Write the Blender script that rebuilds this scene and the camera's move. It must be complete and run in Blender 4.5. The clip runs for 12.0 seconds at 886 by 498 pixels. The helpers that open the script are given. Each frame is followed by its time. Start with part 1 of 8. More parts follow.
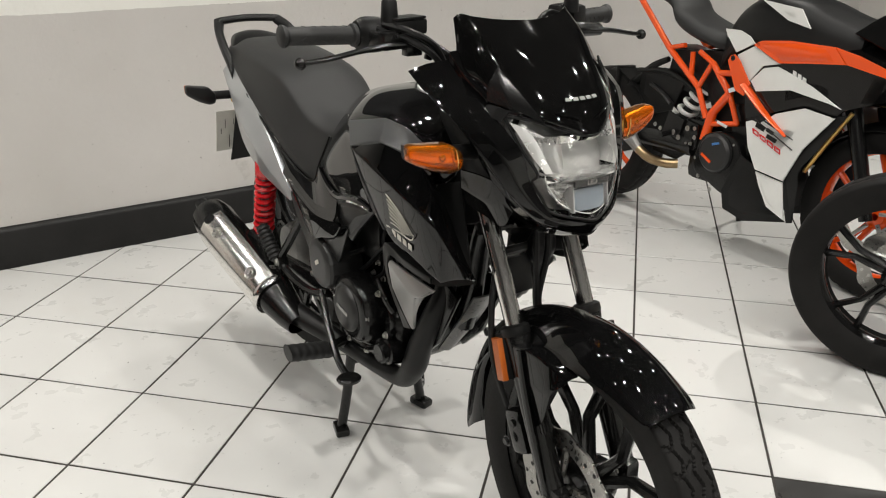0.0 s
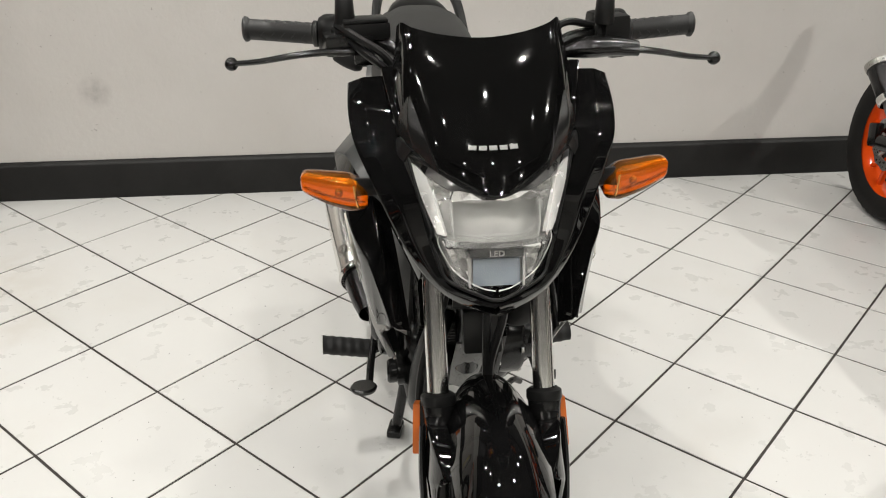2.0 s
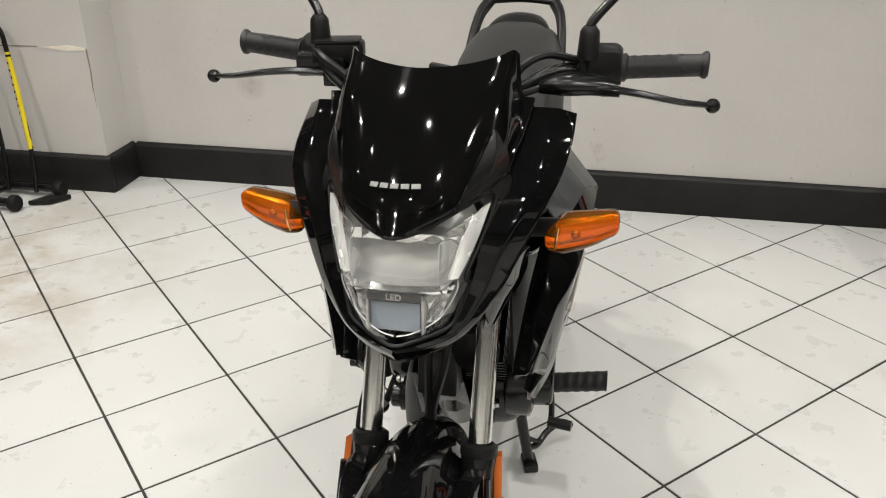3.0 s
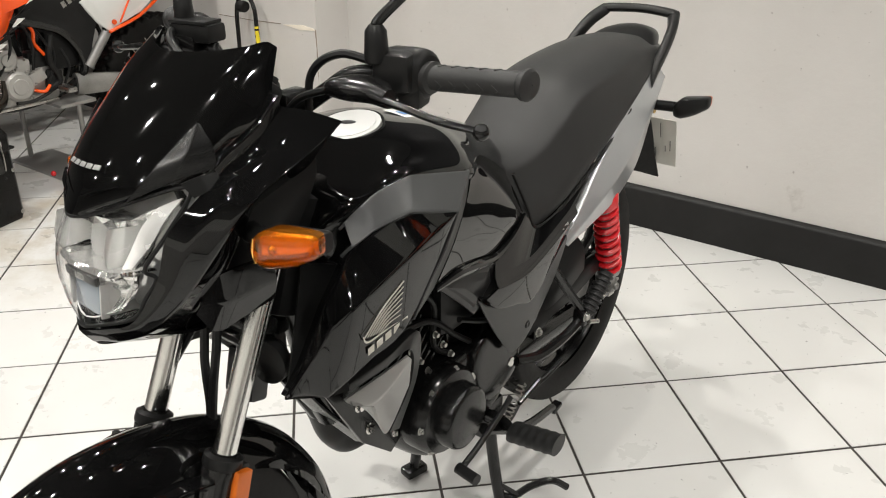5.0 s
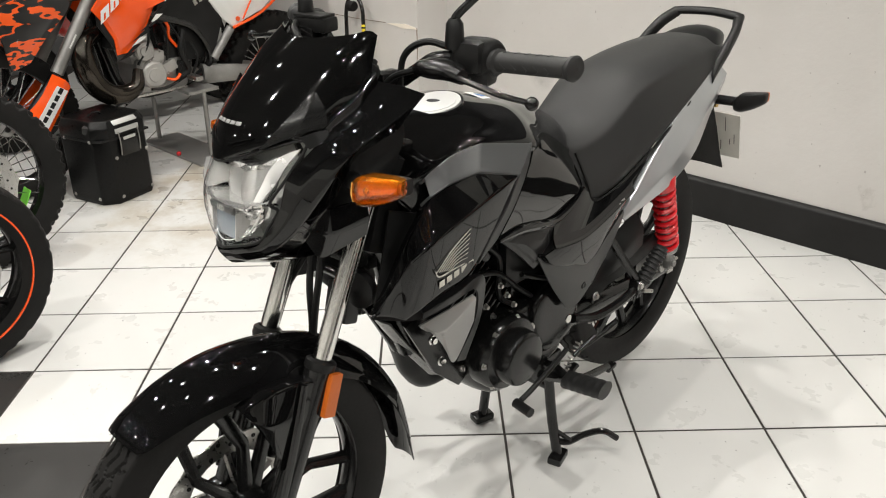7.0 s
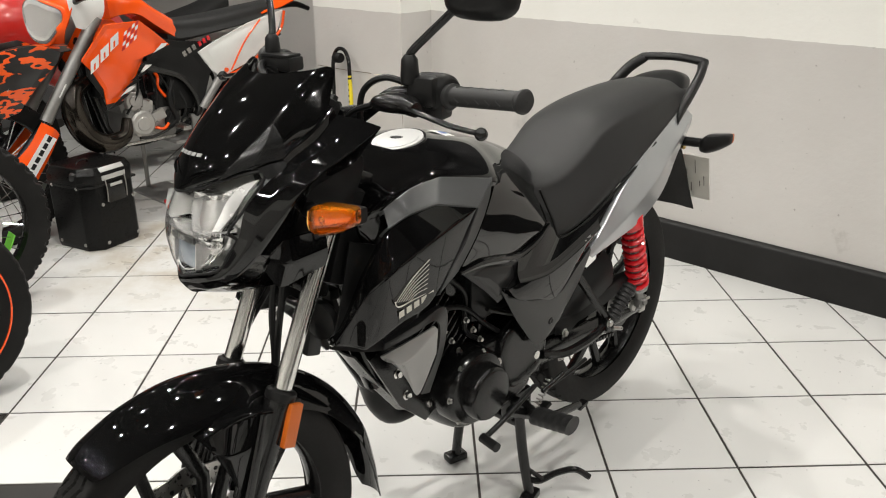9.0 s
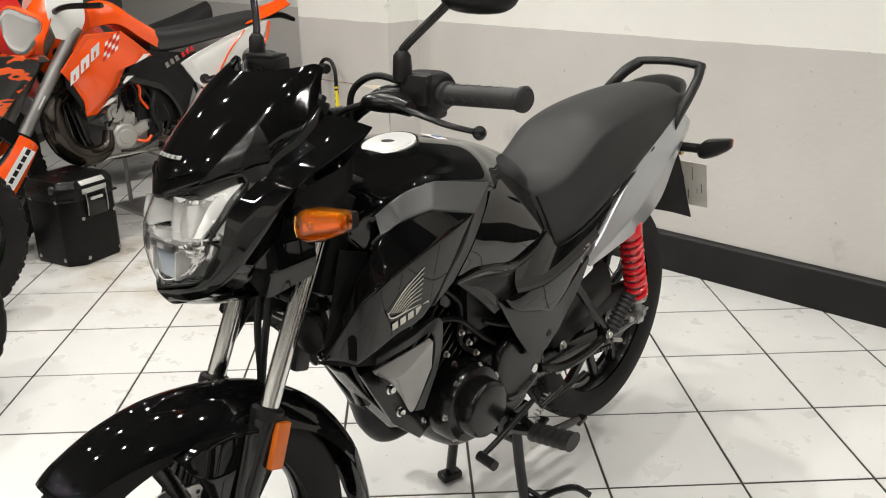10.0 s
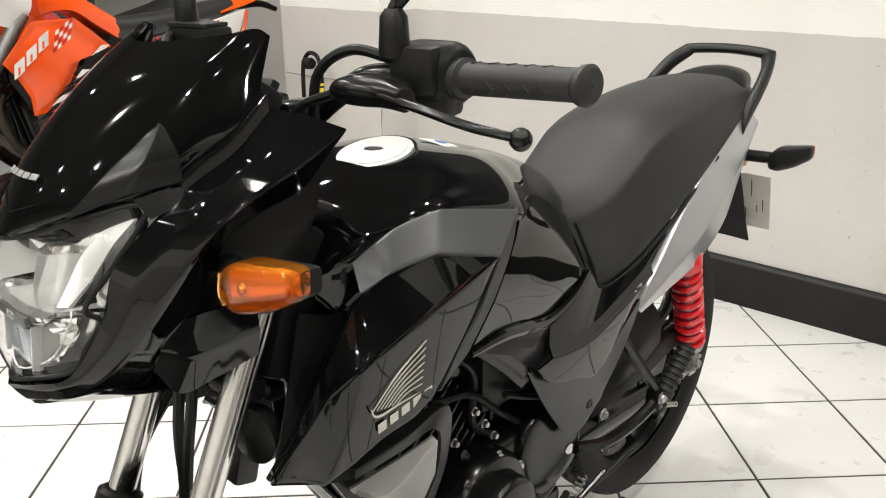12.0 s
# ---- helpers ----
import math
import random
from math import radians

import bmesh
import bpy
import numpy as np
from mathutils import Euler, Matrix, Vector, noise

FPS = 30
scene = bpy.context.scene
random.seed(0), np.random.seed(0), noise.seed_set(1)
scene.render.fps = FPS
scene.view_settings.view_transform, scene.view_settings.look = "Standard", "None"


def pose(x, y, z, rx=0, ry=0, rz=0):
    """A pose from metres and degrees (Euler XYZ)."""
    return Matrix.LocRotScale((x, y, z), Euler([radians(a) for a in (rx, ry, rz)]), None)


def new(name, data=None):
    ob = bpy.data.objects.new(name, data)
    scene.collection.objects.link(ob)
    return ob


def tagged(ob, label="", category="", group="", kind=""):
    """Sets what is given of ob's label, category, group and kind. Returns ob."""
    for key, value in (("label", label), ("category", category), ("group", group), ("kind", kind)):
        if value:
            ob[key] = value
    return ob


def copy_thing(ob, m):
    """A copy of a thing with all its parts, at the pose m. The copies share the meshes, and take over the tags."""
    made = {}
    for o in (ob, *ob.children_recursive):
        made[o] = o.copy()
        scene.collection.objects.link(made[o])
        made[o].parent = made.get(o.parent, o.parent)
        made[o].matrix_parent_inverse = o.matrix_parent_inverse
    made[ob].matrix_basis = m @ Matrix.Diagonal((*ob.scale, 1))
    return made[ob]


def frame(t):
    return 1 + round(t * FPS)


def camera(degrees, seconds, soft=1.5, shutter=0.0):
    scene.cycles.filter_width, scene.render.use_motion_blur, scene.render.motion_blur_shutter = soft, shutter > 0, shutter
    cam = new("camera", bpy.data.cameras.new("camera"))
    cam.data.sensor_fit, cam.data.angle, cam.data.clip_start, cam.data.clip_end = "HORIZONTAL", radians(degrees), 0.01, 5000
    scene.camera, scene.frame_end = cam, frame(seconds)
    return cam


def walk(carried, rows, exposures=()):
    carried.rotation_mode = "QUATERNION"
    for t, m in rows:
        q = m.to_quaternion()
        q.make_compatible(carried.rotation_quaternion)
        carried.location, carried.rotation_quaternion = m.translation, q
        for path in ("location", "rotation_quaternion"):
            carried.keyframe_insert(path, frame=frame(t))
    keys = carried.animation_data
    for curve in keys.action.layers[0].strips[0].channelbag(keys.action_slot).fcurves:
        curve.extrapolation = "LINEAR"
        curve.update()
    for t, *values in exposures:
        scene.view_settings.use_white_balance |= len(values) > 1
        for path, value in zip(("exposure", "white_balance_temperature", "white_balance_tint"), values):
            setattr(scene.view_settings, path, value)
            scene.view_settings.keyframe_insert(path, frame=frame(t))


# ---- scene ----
# One drawing unit is U metres: the motorcycle's wheelbase sets it.
U = 1.055
cam = camera(56.0, 12.0, 1.1)
# seconds, x, y, z (units), yaw to the left, pitch, roll
ROWS = [
    (0.0, -0.865, -1.662, 1.239, -32.35, -22.14, 0.15),
    (0.5, -0.696, -1.629, 1.221, -27.37, -24.03, 0.17),
    (1.0, -0.527, -1.637, 1.229, -21.28, -25.70, 0.07),
    (1.5, -0.357, -1.684, 1.268, -13.24, -26.04, 0.05),
    (2.0, -0.155, -1.643, 1.304, -5.31, -26.16, -0.07),
    (2.5, 0.030, -1.555, 1.328, 2.59, -26.06, -0.13),
    (3.0, 0.211, -1.556, 1.319, 10.80, -25.85, -0.11),
    (3.2, 0.314, -1.571, 1.331, 14.80, -25.71, -0.19),
    (4.8, 0.784, -1.183, 1.285, 34.22, -25.42, -0.22),
    (5.0, 0.841, -1.167, 1.284, 36.93, -25.40, -0.20),
    (5.5, 0.954, -1.137, 1.300, 41.52, -25.36, -0.11),
    (6.0, 1.004, -1.190, 1.300, 43.39, -25.29, -0.34),
    (6.5, 1.031, -1.298, 1.312, 44.06, -25.23, -0.63),
    (7.0, 1.042, -1.338, 1.319, 44.12, -25.17, -0.65),
    (7.5, 1.086, -1.315, 1.323, 44.07, -25.17, -0.61),
    (7.7, 1.115, -1.301, 1.324, 43.98, -24.91, -0.66),
    (9.5, 1.115, -1.327, 1.275, 43.66, -20.57, -0.73),
    (10.0, 1.061, -1.286, 1.255, 42.91, -20.38, -0.77),
    (10.5, 0.973, -1.156, 1.218, 42.22, -20.28, -0.66),
    (11.0, 0.890, -1.080, 1.182, 41.97, -20.26, -0.57),
    (11.5, 0.801, -1.050, 1.157, 42.02, -20.21, -0.55),
    (12.0, 0.754, -0.982, 1.163, 42.45, -20.23, -0.44),
]


def eye_pose(x, y, z, yaw, pitch, roll):
    return pose(x * U, y * U, z * U, 0, 0, yaw) @ pose(0, 0, 0, 90 + pitch) @ pose(0, 0, 0, 0, 0, roll)


walk(cam, [(r[0], eye_pose(*r[1:])) for r in ROWS], [(0.0, 0.0), (1.5, 0.02), (2.5, 0.1), (3.0, 0.02), (5.0, 0.28), (6.0, 0.3), (7.5, 0.26), (9.5, 0.22), (11.0, 0.38), (12.0, 0.5)])

# ---- light ----
world = bpy.data.worlds.new("world")
scene.world = world
world.use_nodes = True
world.node_tree.nodes["Background"].inputs[0].default_value = (1.0, 0.95, 0.88, 1)
world.node_tree.nodes["Background"].inputs[1].default_value = 0.02

CEILING = 2.75
SPOTS = [(x, y) for y in (-3.1, -1.65, -0.25, 1.05) for x in (-2.45, -0.8, 0.8, 2.45) if not (abs(x) > 2 and -2 < y < 0 and (x > 0 or y < -1))]
SPOTS += [(2.95, -0.3)]
SPOTS += [(x, y) for y in (-2.4, -0.95, 0.4) for x in (-3.2, -1.65, 0.0, 1.65) if not (x < -3 and y < -2)]


def spot_lamp(x, y, watts):
    data = bpy.data.lights.new("downlight", "AREA")
    data.shape, data.size, data.energy, data.color = "DISK", 0.05, watts, (1.0, 0.968, 0.905)
    data.spread = radians(145)
    ob = new("downlight_lamp", data)
    ob.matrix_world = pose(x * U, y * U, (CEILING - 0.03) * U)
    return ob


for k, (sx, sy) in enumerate(SPOTS):
    spot_lamp(sx, sy, 3.4 if k > 13 else 32.0 if k == 13 else 10.0 if (sx, sy) == (0.8, -0.25) or sx < 0 and sy > 1 else 7.0 if sy > 1 else 14.8)


# ---- materials ----
class Nodes:
    """Short hand for a material's node tree."""

    def __init__(self, name):
        self.m = bpy.data.materials.new(name)
        self.m.use_nodes = True
        self.t = self.m.node_tree
        self.b = self.t.nodes["Principled BSDF"]

    def add(self, kind, **values):
        n = self.t.nodes.new(kind)
        for k, v in values.items():
            n.inputs[k.replace("_", " ")].default_value = v
        return n

    def link(self, a, b):
        self.t.links.new(a, b)

    def coords(self, scale=1.0):
        c = self.t.nodes.new("ShaderNodeTexCoord")
        m = self.t.nodes.new("ShaderNodeMapping")
        m.inputs["Scale"].default_value = (scale,) * 3 if isinstance(scale, (int, float)) else scale
        self.link(c.outputs["Object"], m.inputs["Vector"])
        return m.outputs["Vector"]

    def noise(self, scale, detail=4.0, rough=0.55, vec=None):
        n = self.add("ShaderNodeTexNoise", Scale=scale, Detail=detail, Roughness=rough)
        self.link(vec or self.coords(), n.inputs["Vector"])
        return n.outputs["Fac"]

    def ramp(self, fac, stops):
        r = self.t.nodes.new("ShaderNodeValToRGB")
        el = r.color_ramp.elements
        while len(el) < len(stops):
            el.new(0.5)
        for e, (p, c) in zip(el, stops):
            e.position = p
            e.color = (c, c, c, 1) if isinstance(c, (int, float)) else (*c, 1)
        self.link(fac, r.inputs["Fac"])
        return r.outputs["Color"]

    def mix(self, fac, a, b, mode="MIX"):
        n = self.t.nodes.new("ShaderNodeMix")
        n.data_type, n.blend_type = "RGBA", mode
        for sock, v in ((n.inputs["Factor"], fac), (n.inputs["A"], a), (n.inputs["B"], b)):
            if hasattr(v, "links"):
                self.link(v, sock)
            elif isinstance(v, (int, float)):
                sock.default_value = v
            else:
                sock.default_value = (*v, 1)
        return n.outputs["Result"]

    def bump(self, height, strength, distance):
        n = self.add("ShaderNodeBump", Strength=strength, Distance=distance)
        self.link(height, n.inputs["Height"])
        self.link(n.outputs["Normal"], self.b.inputs["Normal"])


def stuff_mat(name, color, rough, metal=0.0, coat=0.0, vary=0.15, grain=60.0, bump=0.0, wear=0.1, spec=0.5):
    """A surface with colour drift at a broad scale, uneven gloss and fine relief."""
    n = Nodes(name)
    broad, fine = n.noise(7.0), n.noise(grain, 6.0)
    dark = tuple(c * (1 - vary) for c in color)
    light = tuple(min(1, c * (1 + vary)) for c in color)
    n.link(n.mix(n.ramp(broad, [(0.3, 0.0), (0.7, 1.0)]), dark, light), n.b.inputs["Base Color"])
    n.link(n.ramp(fine, [(0.25, max(0.02, rough * (1 - wear))), (0.75, min(1, rough * (1 + wear)))]), n.b.inputs["Roughness"])
    n.b.inputs["Metallic"].default_value = metal
    n.b.inputs["Coat Weight"].default_value = coat
    n.b.inputs["Coat Roughness"].default_value = 0.03
    n.b.inputs["Specular IOR Level"].default_value = spec
    if bump:
        n.bump(fine, 0.5, bump)
    return n.m


def clear_mat(name, color, rough, ior=1.49, weight=1.0):
    n = Nodes(name)
    n.b.inputs["Base Color"].default_value = (*color, 1)
    n.link(n.ramp(n.noise(40.0), [(0.3, rough * 0.8), (0.7, rough * 1.2 + 0.005)]), n.b.inputs["Roughness"])
    n.b.inputs["Transmission Weight"].default_value = weight
    n.b.inputs["IOR"].default_value = ior
    return n.m


def glow_mat(name, color, strength):
    n = Nodes(name)
    n.b.inputs["Base Color"].default_value = (0.8, 0.8, 0.8, 1)
    n.b.inputs["Emission Color"].default_value = (*color, 1)
    n.b.inputs["Emission Strength"].default_value = strength
    return n.m


def tile_mat(name, color, rough, dirt):
    """Glazed tile: each one a little different, with smears, specks and rubbed-in dirt."""
    n = Nodes(name)
    info = n.t.nodes.new("ShaderNodeObjectInfo")
    geo = n.t.nodes.new("ShaderNodeNewGeometry")
    world_at = geo.outputs["Position"]
    smear = n.ramp(n.noise(2.2, 6.0, 0.6, world_at), [(0.55, 0.0), (0.9, 0.32)])
    streak_map = n.t.nodes.new("ShaderNodeMapping")
    streak_map.inputs["Scale"].default_value = (5, 30, 1)
    streak_map.inputs["Rotation"].default_value = (0, 0, 0.6)
    n.link(world_at, streak_map.inputs["Vector"])
    streak = n.ramp(n.noise(1.6, 5.0, 0.65, streak_map.outputs["Vector"]), [(0.68, 0.0), (0.95, 0.15)])
    speck = n.ramp(n.noise(85.0, 2.0, 0.5, world_at), [(0.735, 0.0), (0.76, 1.0)])
    far = n.t.nodes.new("ShaderNodeVectorMath")
    far.operation = "DISTANCE"
    far.inputs[1].default_value = (-2.0 * U, 0.55 * U, 0)
    n.link(world_at, far.inputs[0])
    near = n.ramp(far.outputs["Value"], [(0.25, 1.0), (1.0, 0.0)])
    trodden = n.mix(1.0, near, n.ramp(n.noise(3.4, 6.0, 0.65, world_at), [(0.42, 0.0), (0.6, 0.85)]), "MULTIPLY")
    tint = n.mix(info.outputs["Random"], tuple(c * 0.955 for c in color), color)
    soiled = n.mix(n.mix(0.5, smear, streak, "ADD"), tint, tuple(c * s for c, s in zip(color, dirt)))
    soiled = n.mix(trodden, soiled, tuple(c * s * s * s for c, s in zip(color, dirt)))
    n.link(n.mix(speck, soiled, tuple(c * 0.3 for c in color)), n.b.inputs["Base Color"])
    n.link(n.ramp(n.noise(9.0, 5.0, 0.6, world_at), [(0.3, rough * 0.75), (0.7, rough * 1.5)]), n.b.inputs["Roughness"])
    n.bump(n.noise(6.0, 2.0, 0.5, world_at), 0.25, 0.002)
    return n.m


SCUFF = (-1.2 * U, 1.62 * U, 0.43 * U)


def wall_mat(name, top):
    """Painted plaster: grey below a hand-painted line, white above it, an unseen tone added at the top for reflections,
    with scuffs and stains.
    """
    n = Nodes(name)
    geo = n.t.nodes.new("ShaderNodeNewGeometry")
    at = geo.outputs["Position"]
    split = n.t.nodes.new("ShaderNodeSeparateXYZ")
    n.link(at, split.inputs[0])
    wob = n.t.nodes.new("ShaderNodeMath")
    wob.operation = "MULTIPLY_ADD"
    wob.inputs[1].default_value = 0.012
    n.link(n.noise(14.0, 3.0, 0.5, at), wob.inputs[0])
    n.link(split.outputs["Z"], wob.inputs[2])
    above = n.t.nodes.new("ShaderNodeMath")
    above.operation = "GREATER_THAN"
    above.inputs[1].default_value = 0.9 * U + 0.006
    n.link(wob.outputs[0], above.inputs[0])
    cloud = n.ramp(n.noise(1.6, 5.0, 0.6, at), [(0.3, 0.0), (0.75, 1.0)])
    grey = n.mix(cloud, (0.60, 0.58, 0.56), (0.54, 0.52, 0.495))
    white = n.mix(cloud, (0.85, 0.85, 0.81), (0.80, 0.79, 0.745))
    paint = n.mix(above.outputs[0], grey, white)
    # The tone above 1.6 is out of view, set for what gloss surfaces mirror.
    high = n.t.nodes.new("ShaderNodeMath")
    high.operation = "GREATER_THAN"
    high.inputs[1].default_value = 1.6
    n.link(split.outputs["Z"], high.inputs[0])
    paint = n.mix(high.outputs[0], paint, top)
    scuff = n.ramp(n.noise(5.0, 6.0, 0.7, at), [(0.66, 0.0), (0.8, 0.55)])
    fleck = n.ramp(n.noise(46.0, 2.0, 0.5, at), [(0.74, 0.0), (0.78, 0.5)])
    paint = n.mix(scuff, paint, (0.30, 0.275, 0.25))
    spot = n.t.nodes.new("ShaderNodeVectorMath")
    spot.operation = "DISTANCE"
    spot.inputs[1].default_value = SCUFF
    n.link(at, spot.inputs[0])
    blot = n.mix(1.0, n.ramp(spot.outputs["Value"], [(0.015, 0.4), (0.075, 0.0)]), n.ramp(n.noise(30.0, 4.0, 0.6, at), [(0.25, 0.2), (0.6, 1.0)]), "MULTIPLY")
    paint = n.mix(blot, paint, (0.12, 0.11, 0.105))
    n.link(n.mix(fleck, paint, (0.2, 0.18, 0.16)), n.b.inputs["Base Color"])
    n.b.inputs["Roughness"].default_value = 0.62
    n.bump(n.noise(38.0, 5.0, 0.6, at), 0.35, 0.004)
    return n.m


def flame_mat(name, ground, mark, light, cover=0.62):
    """Printed graphics: torn, streaked marks on a coloured ground."""
    n = Nodes(name)
    w = n.add("ShaderNodeTexWave", Scale=4.6, Distortion=9.0, Detail=2.5)
    w.inputs["Detail Scale"].default_value = 1.8
    n.link(n.coords((1.0, 0.8, 2.2)), w.inputs["Vector"])
    torn = n.ramp(w.outputs["Fac"], [(cover, 0.0), (cover + 0.03, 1.0)])
    spot = n.ramp(n.noise(16.0, 3.0), [(0.70, 0.0), (0.72, 1.0)])
    n.link(n.mix(spot, n.mix(torn, ground, mark), light), n.b.inputs["Base Color"])
    n.b.inputs["Roughness"].default_value = 0.28
    n.b.inputs["Coat Weight"].default_value = 0.4
    return n.m


GLOSS = stuff_mat("gloss black paint", (0.003, 0.003, 0.0031), 0.03, coat=0.0, vary=0.1, grain=220, wear=0.3, spec=0.48)
SCREEN = stuff_mat("smoked black screen", (0.003, 0.003, 0.003), 0.045, coat=0.0, vary=0.1, grain=180, wear=0.3, spec=0.5)
HALFGLOSS = stuff_mat("half-gloss black plastic", (0.005, 0.005, 0.005), 0.22, vary=0.1, grain=500, wear=0.1, spec=0.4)
FACET = stuff_mat("satin facet plastic", (0.008, 0.008, 0.008), 0.24, vary=0.06, grain=600, wear=0.1, spec=0.55)
PLASTIC = stuff_mat("matt black plastic", (0.008, 0.008, 0.008), 0.4, vary=0.25, grain=420, bump=0.0003, spec=0.25)
SATIN = stuff_mat("satin black steel", (0.006, 0.006, 0.006), 0.22, vary=0.15, grain=400, wear=0.12, spec=0.45)
GRAPHITE = stuff_mat("graphite paint", (0.05, 0.051, 0.052), 0.42, metal=0.3, coat=0.0, vary=0.06, grain=900)
DULL = stuff_mat("dark grey plastic", (0.02, 0.02, 0.02), 0.33, vary=0.1, grain=500, bump=0.0002, spec=0.4)
SILVER = stuff_mat("silver paint", (0.46, 0.475, 0.49), 0.33, metal=0.75, coat=0.5, vary=0.05, grain=700)
CAPSILVER = stuff_mat("bead-blasted cap alloy", (0.54, 0.54, 0.53), 0.42, metal=0.55, vary=0.04, grain=300)
ASHGREY = stuff_mat("grey bracket steel", (0.10, 0.10, 0.098), 0.3, metal=0.5, vary=0.1, grain=200, wear=0.2)
PEWTER = stuff_mat("pewter plastic", (0.33, 0.325, 0.315), 0.34, metal=0.5, coat=0.2, vary=0.06, grain=500)
BADGE = stuff_mat("dull silver badge", (0.24, 0.24, 0.235), 0.5, metal=0.2, vary=0.25, grain=900)
SHIELD = stuff_mat("brushed bright shield", (0.84, 0.82, 0.79), 0.2, metal=1.0, vary=0.03, grain=25, wear=0.06)
FORKTUBE = stuff_mat("hard chrome tube", (0.8, 0.79, 0.77), 0.17, metal=1.0, vary=0.04, grain=140, wear=0.2)
CHROME = stuff_mat("chrome", (0.72, 0.71, 0.69), 0.09, metal=1.0, vary=0.06, grain=140, wear=0.5)
STEEL = stuff_mat("plain steel", (0.42, 0.41, 0.39), 0.32, metal=1.0, vary=0.2, grain=120, wear=0.4)
ALLOY = stuff_mat("cast alloy", (0.30, 0.295, 0.285), 0.48, metal=0.85, vary=0.2, grain=150, bump=0.0004, wear=0.3)
CASEALLOY = stuff_mat("pale cast alloy", (0.42, 0.41, 0.39), 0.42, metal=0.5, vary=0.2, grain=120, bump=0.0004, wear=0.3)
ENGINE = stuff_mat("black engine casting", (0.005, 0.005, 0.005), 0.2, vary=0.3, grain=900, wear=0.12, spec=0.4)
SEAT = stuff_mat("black vinyl", (0.019, 0.019, 0.019), 0.5, vary=0.08, grain=900, bump=0.0004, wear=0.1, spec=0.33)
RUBBER = stuff_mat("tyre rubber", (0.0105, 0.010, 0.0096), 0.58, vary=0.3, grain=140, bump=0.0003, spec=0.17)
GRIP = stuff_mat("grip rubber", (0.012, 0.012, 0.012), 0.55, vary=0.15, grain=300, bump=0.0004)
RED = stuff_mat("red enamel", (0.62, 0.012, 0.018), 0.25, coat=0.6, vary=0.12)
ORANGE = stuff_mat("orange paint", (0.84, 0.088, 0.006), 0.2, coat=0.4, vary=0.05, wear=0.02)
WHITE = stuff_mat("white plastic", (0.74, 0.74, 0.72), 0.3, coat=0.3, vary=0.05)
CREAM = stuff_mat("silver print", (0.56, 0.54, 0.48), 0.4, metal=0.2, vary=0.05)
BLUE = stuff_mat("blue print", (0.05, 0.17, 0.42), 0.35, vary=0.05)
GREEN = stuff_mat("green print", (0.16, 0.55, 0.05), 0.4, vary=0.1)
YELLOW = stuff_mat("yellow print", (0.75, 0.6, 0.02), 0.45, vary=0.12)
GOLD = stuff_mat("brass", (0.62, 0.42, 0.14), 0.3, metal=1.0, vary=0.15)
BROWN = stuff_mat("heat-stained pipe", (0.33, 0.24, 0.14), 0.3, metal=1.0, vary=0.35)
PIPE = stuff_mat("dark polished pipe", (0.05, 0.043, 0.036), 0.14, metal=0.9, vary=0.4, grain=30)
REDBODY = stuff_mat("red bodywork", (0.5, 0.02, 0.015), 0.25, coat=0.6, vary=0.12)
FLAMEDARK = flame_mat("black race graphics", (0.012, 0.012, 0.012), (0.8, 0.1, 0.01), (0.45, 0.44, 0.42), 0.86)
AMBER = clear_mat("amber lens", (0.92, 0.24, 0.008), 0.025, 1.45, 0.92)
AMBERCORE = stuff_mat("amber reflector", (0.86, 0.5, 0.13), 0.16, metal=0.9, vary=0.08, grain=30, wear=0.15)
REFLEX = stuff_mat("amber reflex", (0.5, 0.11, 0.008), 0.4, coat=0.1, vary=0.2, grain=500, bump=0.001)
GLASS = clear_mat("clear lens", (1.0, 1.0, 1.0), 0.015, 1.3)
FROST = clear_mat("frosted light guide", (0.86, 0.86, 0.84), 0.25, 1.4, 0.5)
MIRRORED = stuff_mat("bright reflector", (0.66, 0.66, 0.65), 0.14, metal=0.62, coat=0.3, vary=0.06, grain=20, wear=0.1)
FACETED = stuff_mat("silvered reflector", (0.80, 0.80, 0.79), 0.07, metal=0.9, vary=0.05, grain=60, bump=0.0004, wear=0.3)
BLUEGLASS = stuff_mat("blue-grey projector lens", (0.13, 0.155, 0.18), 0.08, coat=1.0, vary=0.1)
BLACKSKIRT = stuff_mat("black skirting", (0.010, 0.0098, 0.0095), 0.5, vary=0.25, grain=30, bump=0.0008, wear=0.2, spec=0.3)
BOX = stuff_mat("black aluminium", (0.004, 0.004, 0.004), 0.3, metal=0.0, vary=0.25, grain=200, wear=0.2, spec=0.2)
PLATEBACK = stuff_mat("number plate", (0.58, 0.57, 0.52), 0.5, vary=0.15, grain=40)
CEIL = stuff_mat("dark ceiling paint", (0.07, 0.068, 0.065), 0.7, vary=0.03, grain=80, bump=0.0005)
GROUT = stuff_mat("dark grout", (0.035, 0.03, 0.027), 0.8, vary=0.4, grain=60, bump=0.001)
TILE = tile_mat("white glazed tile", (0.63, 0.628, 0.615), 0.3, (0.82, 0.77, 0.69))
TILEDARK = tile_mat("black glazed tile", (0.03, 0.029, 0.028), 0.3, (1.4, 1.35, 1.3))
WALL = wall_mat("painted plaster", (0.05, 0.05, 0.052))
CHARCOAL = stuff_mat("charcoal wall paint", (0.10, 0.10, 0.10), 0.6, vary=0.1, grain=60, bump=0.0008)
# For the unseen front wall: top darkened to keep reflections in gloss black low.
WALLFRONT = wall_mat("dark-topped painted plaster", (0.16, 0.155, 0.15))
LAMPGLOW = glow_mat("lit lamp glass", (1.0, 0.985, 0.92), 18.0)
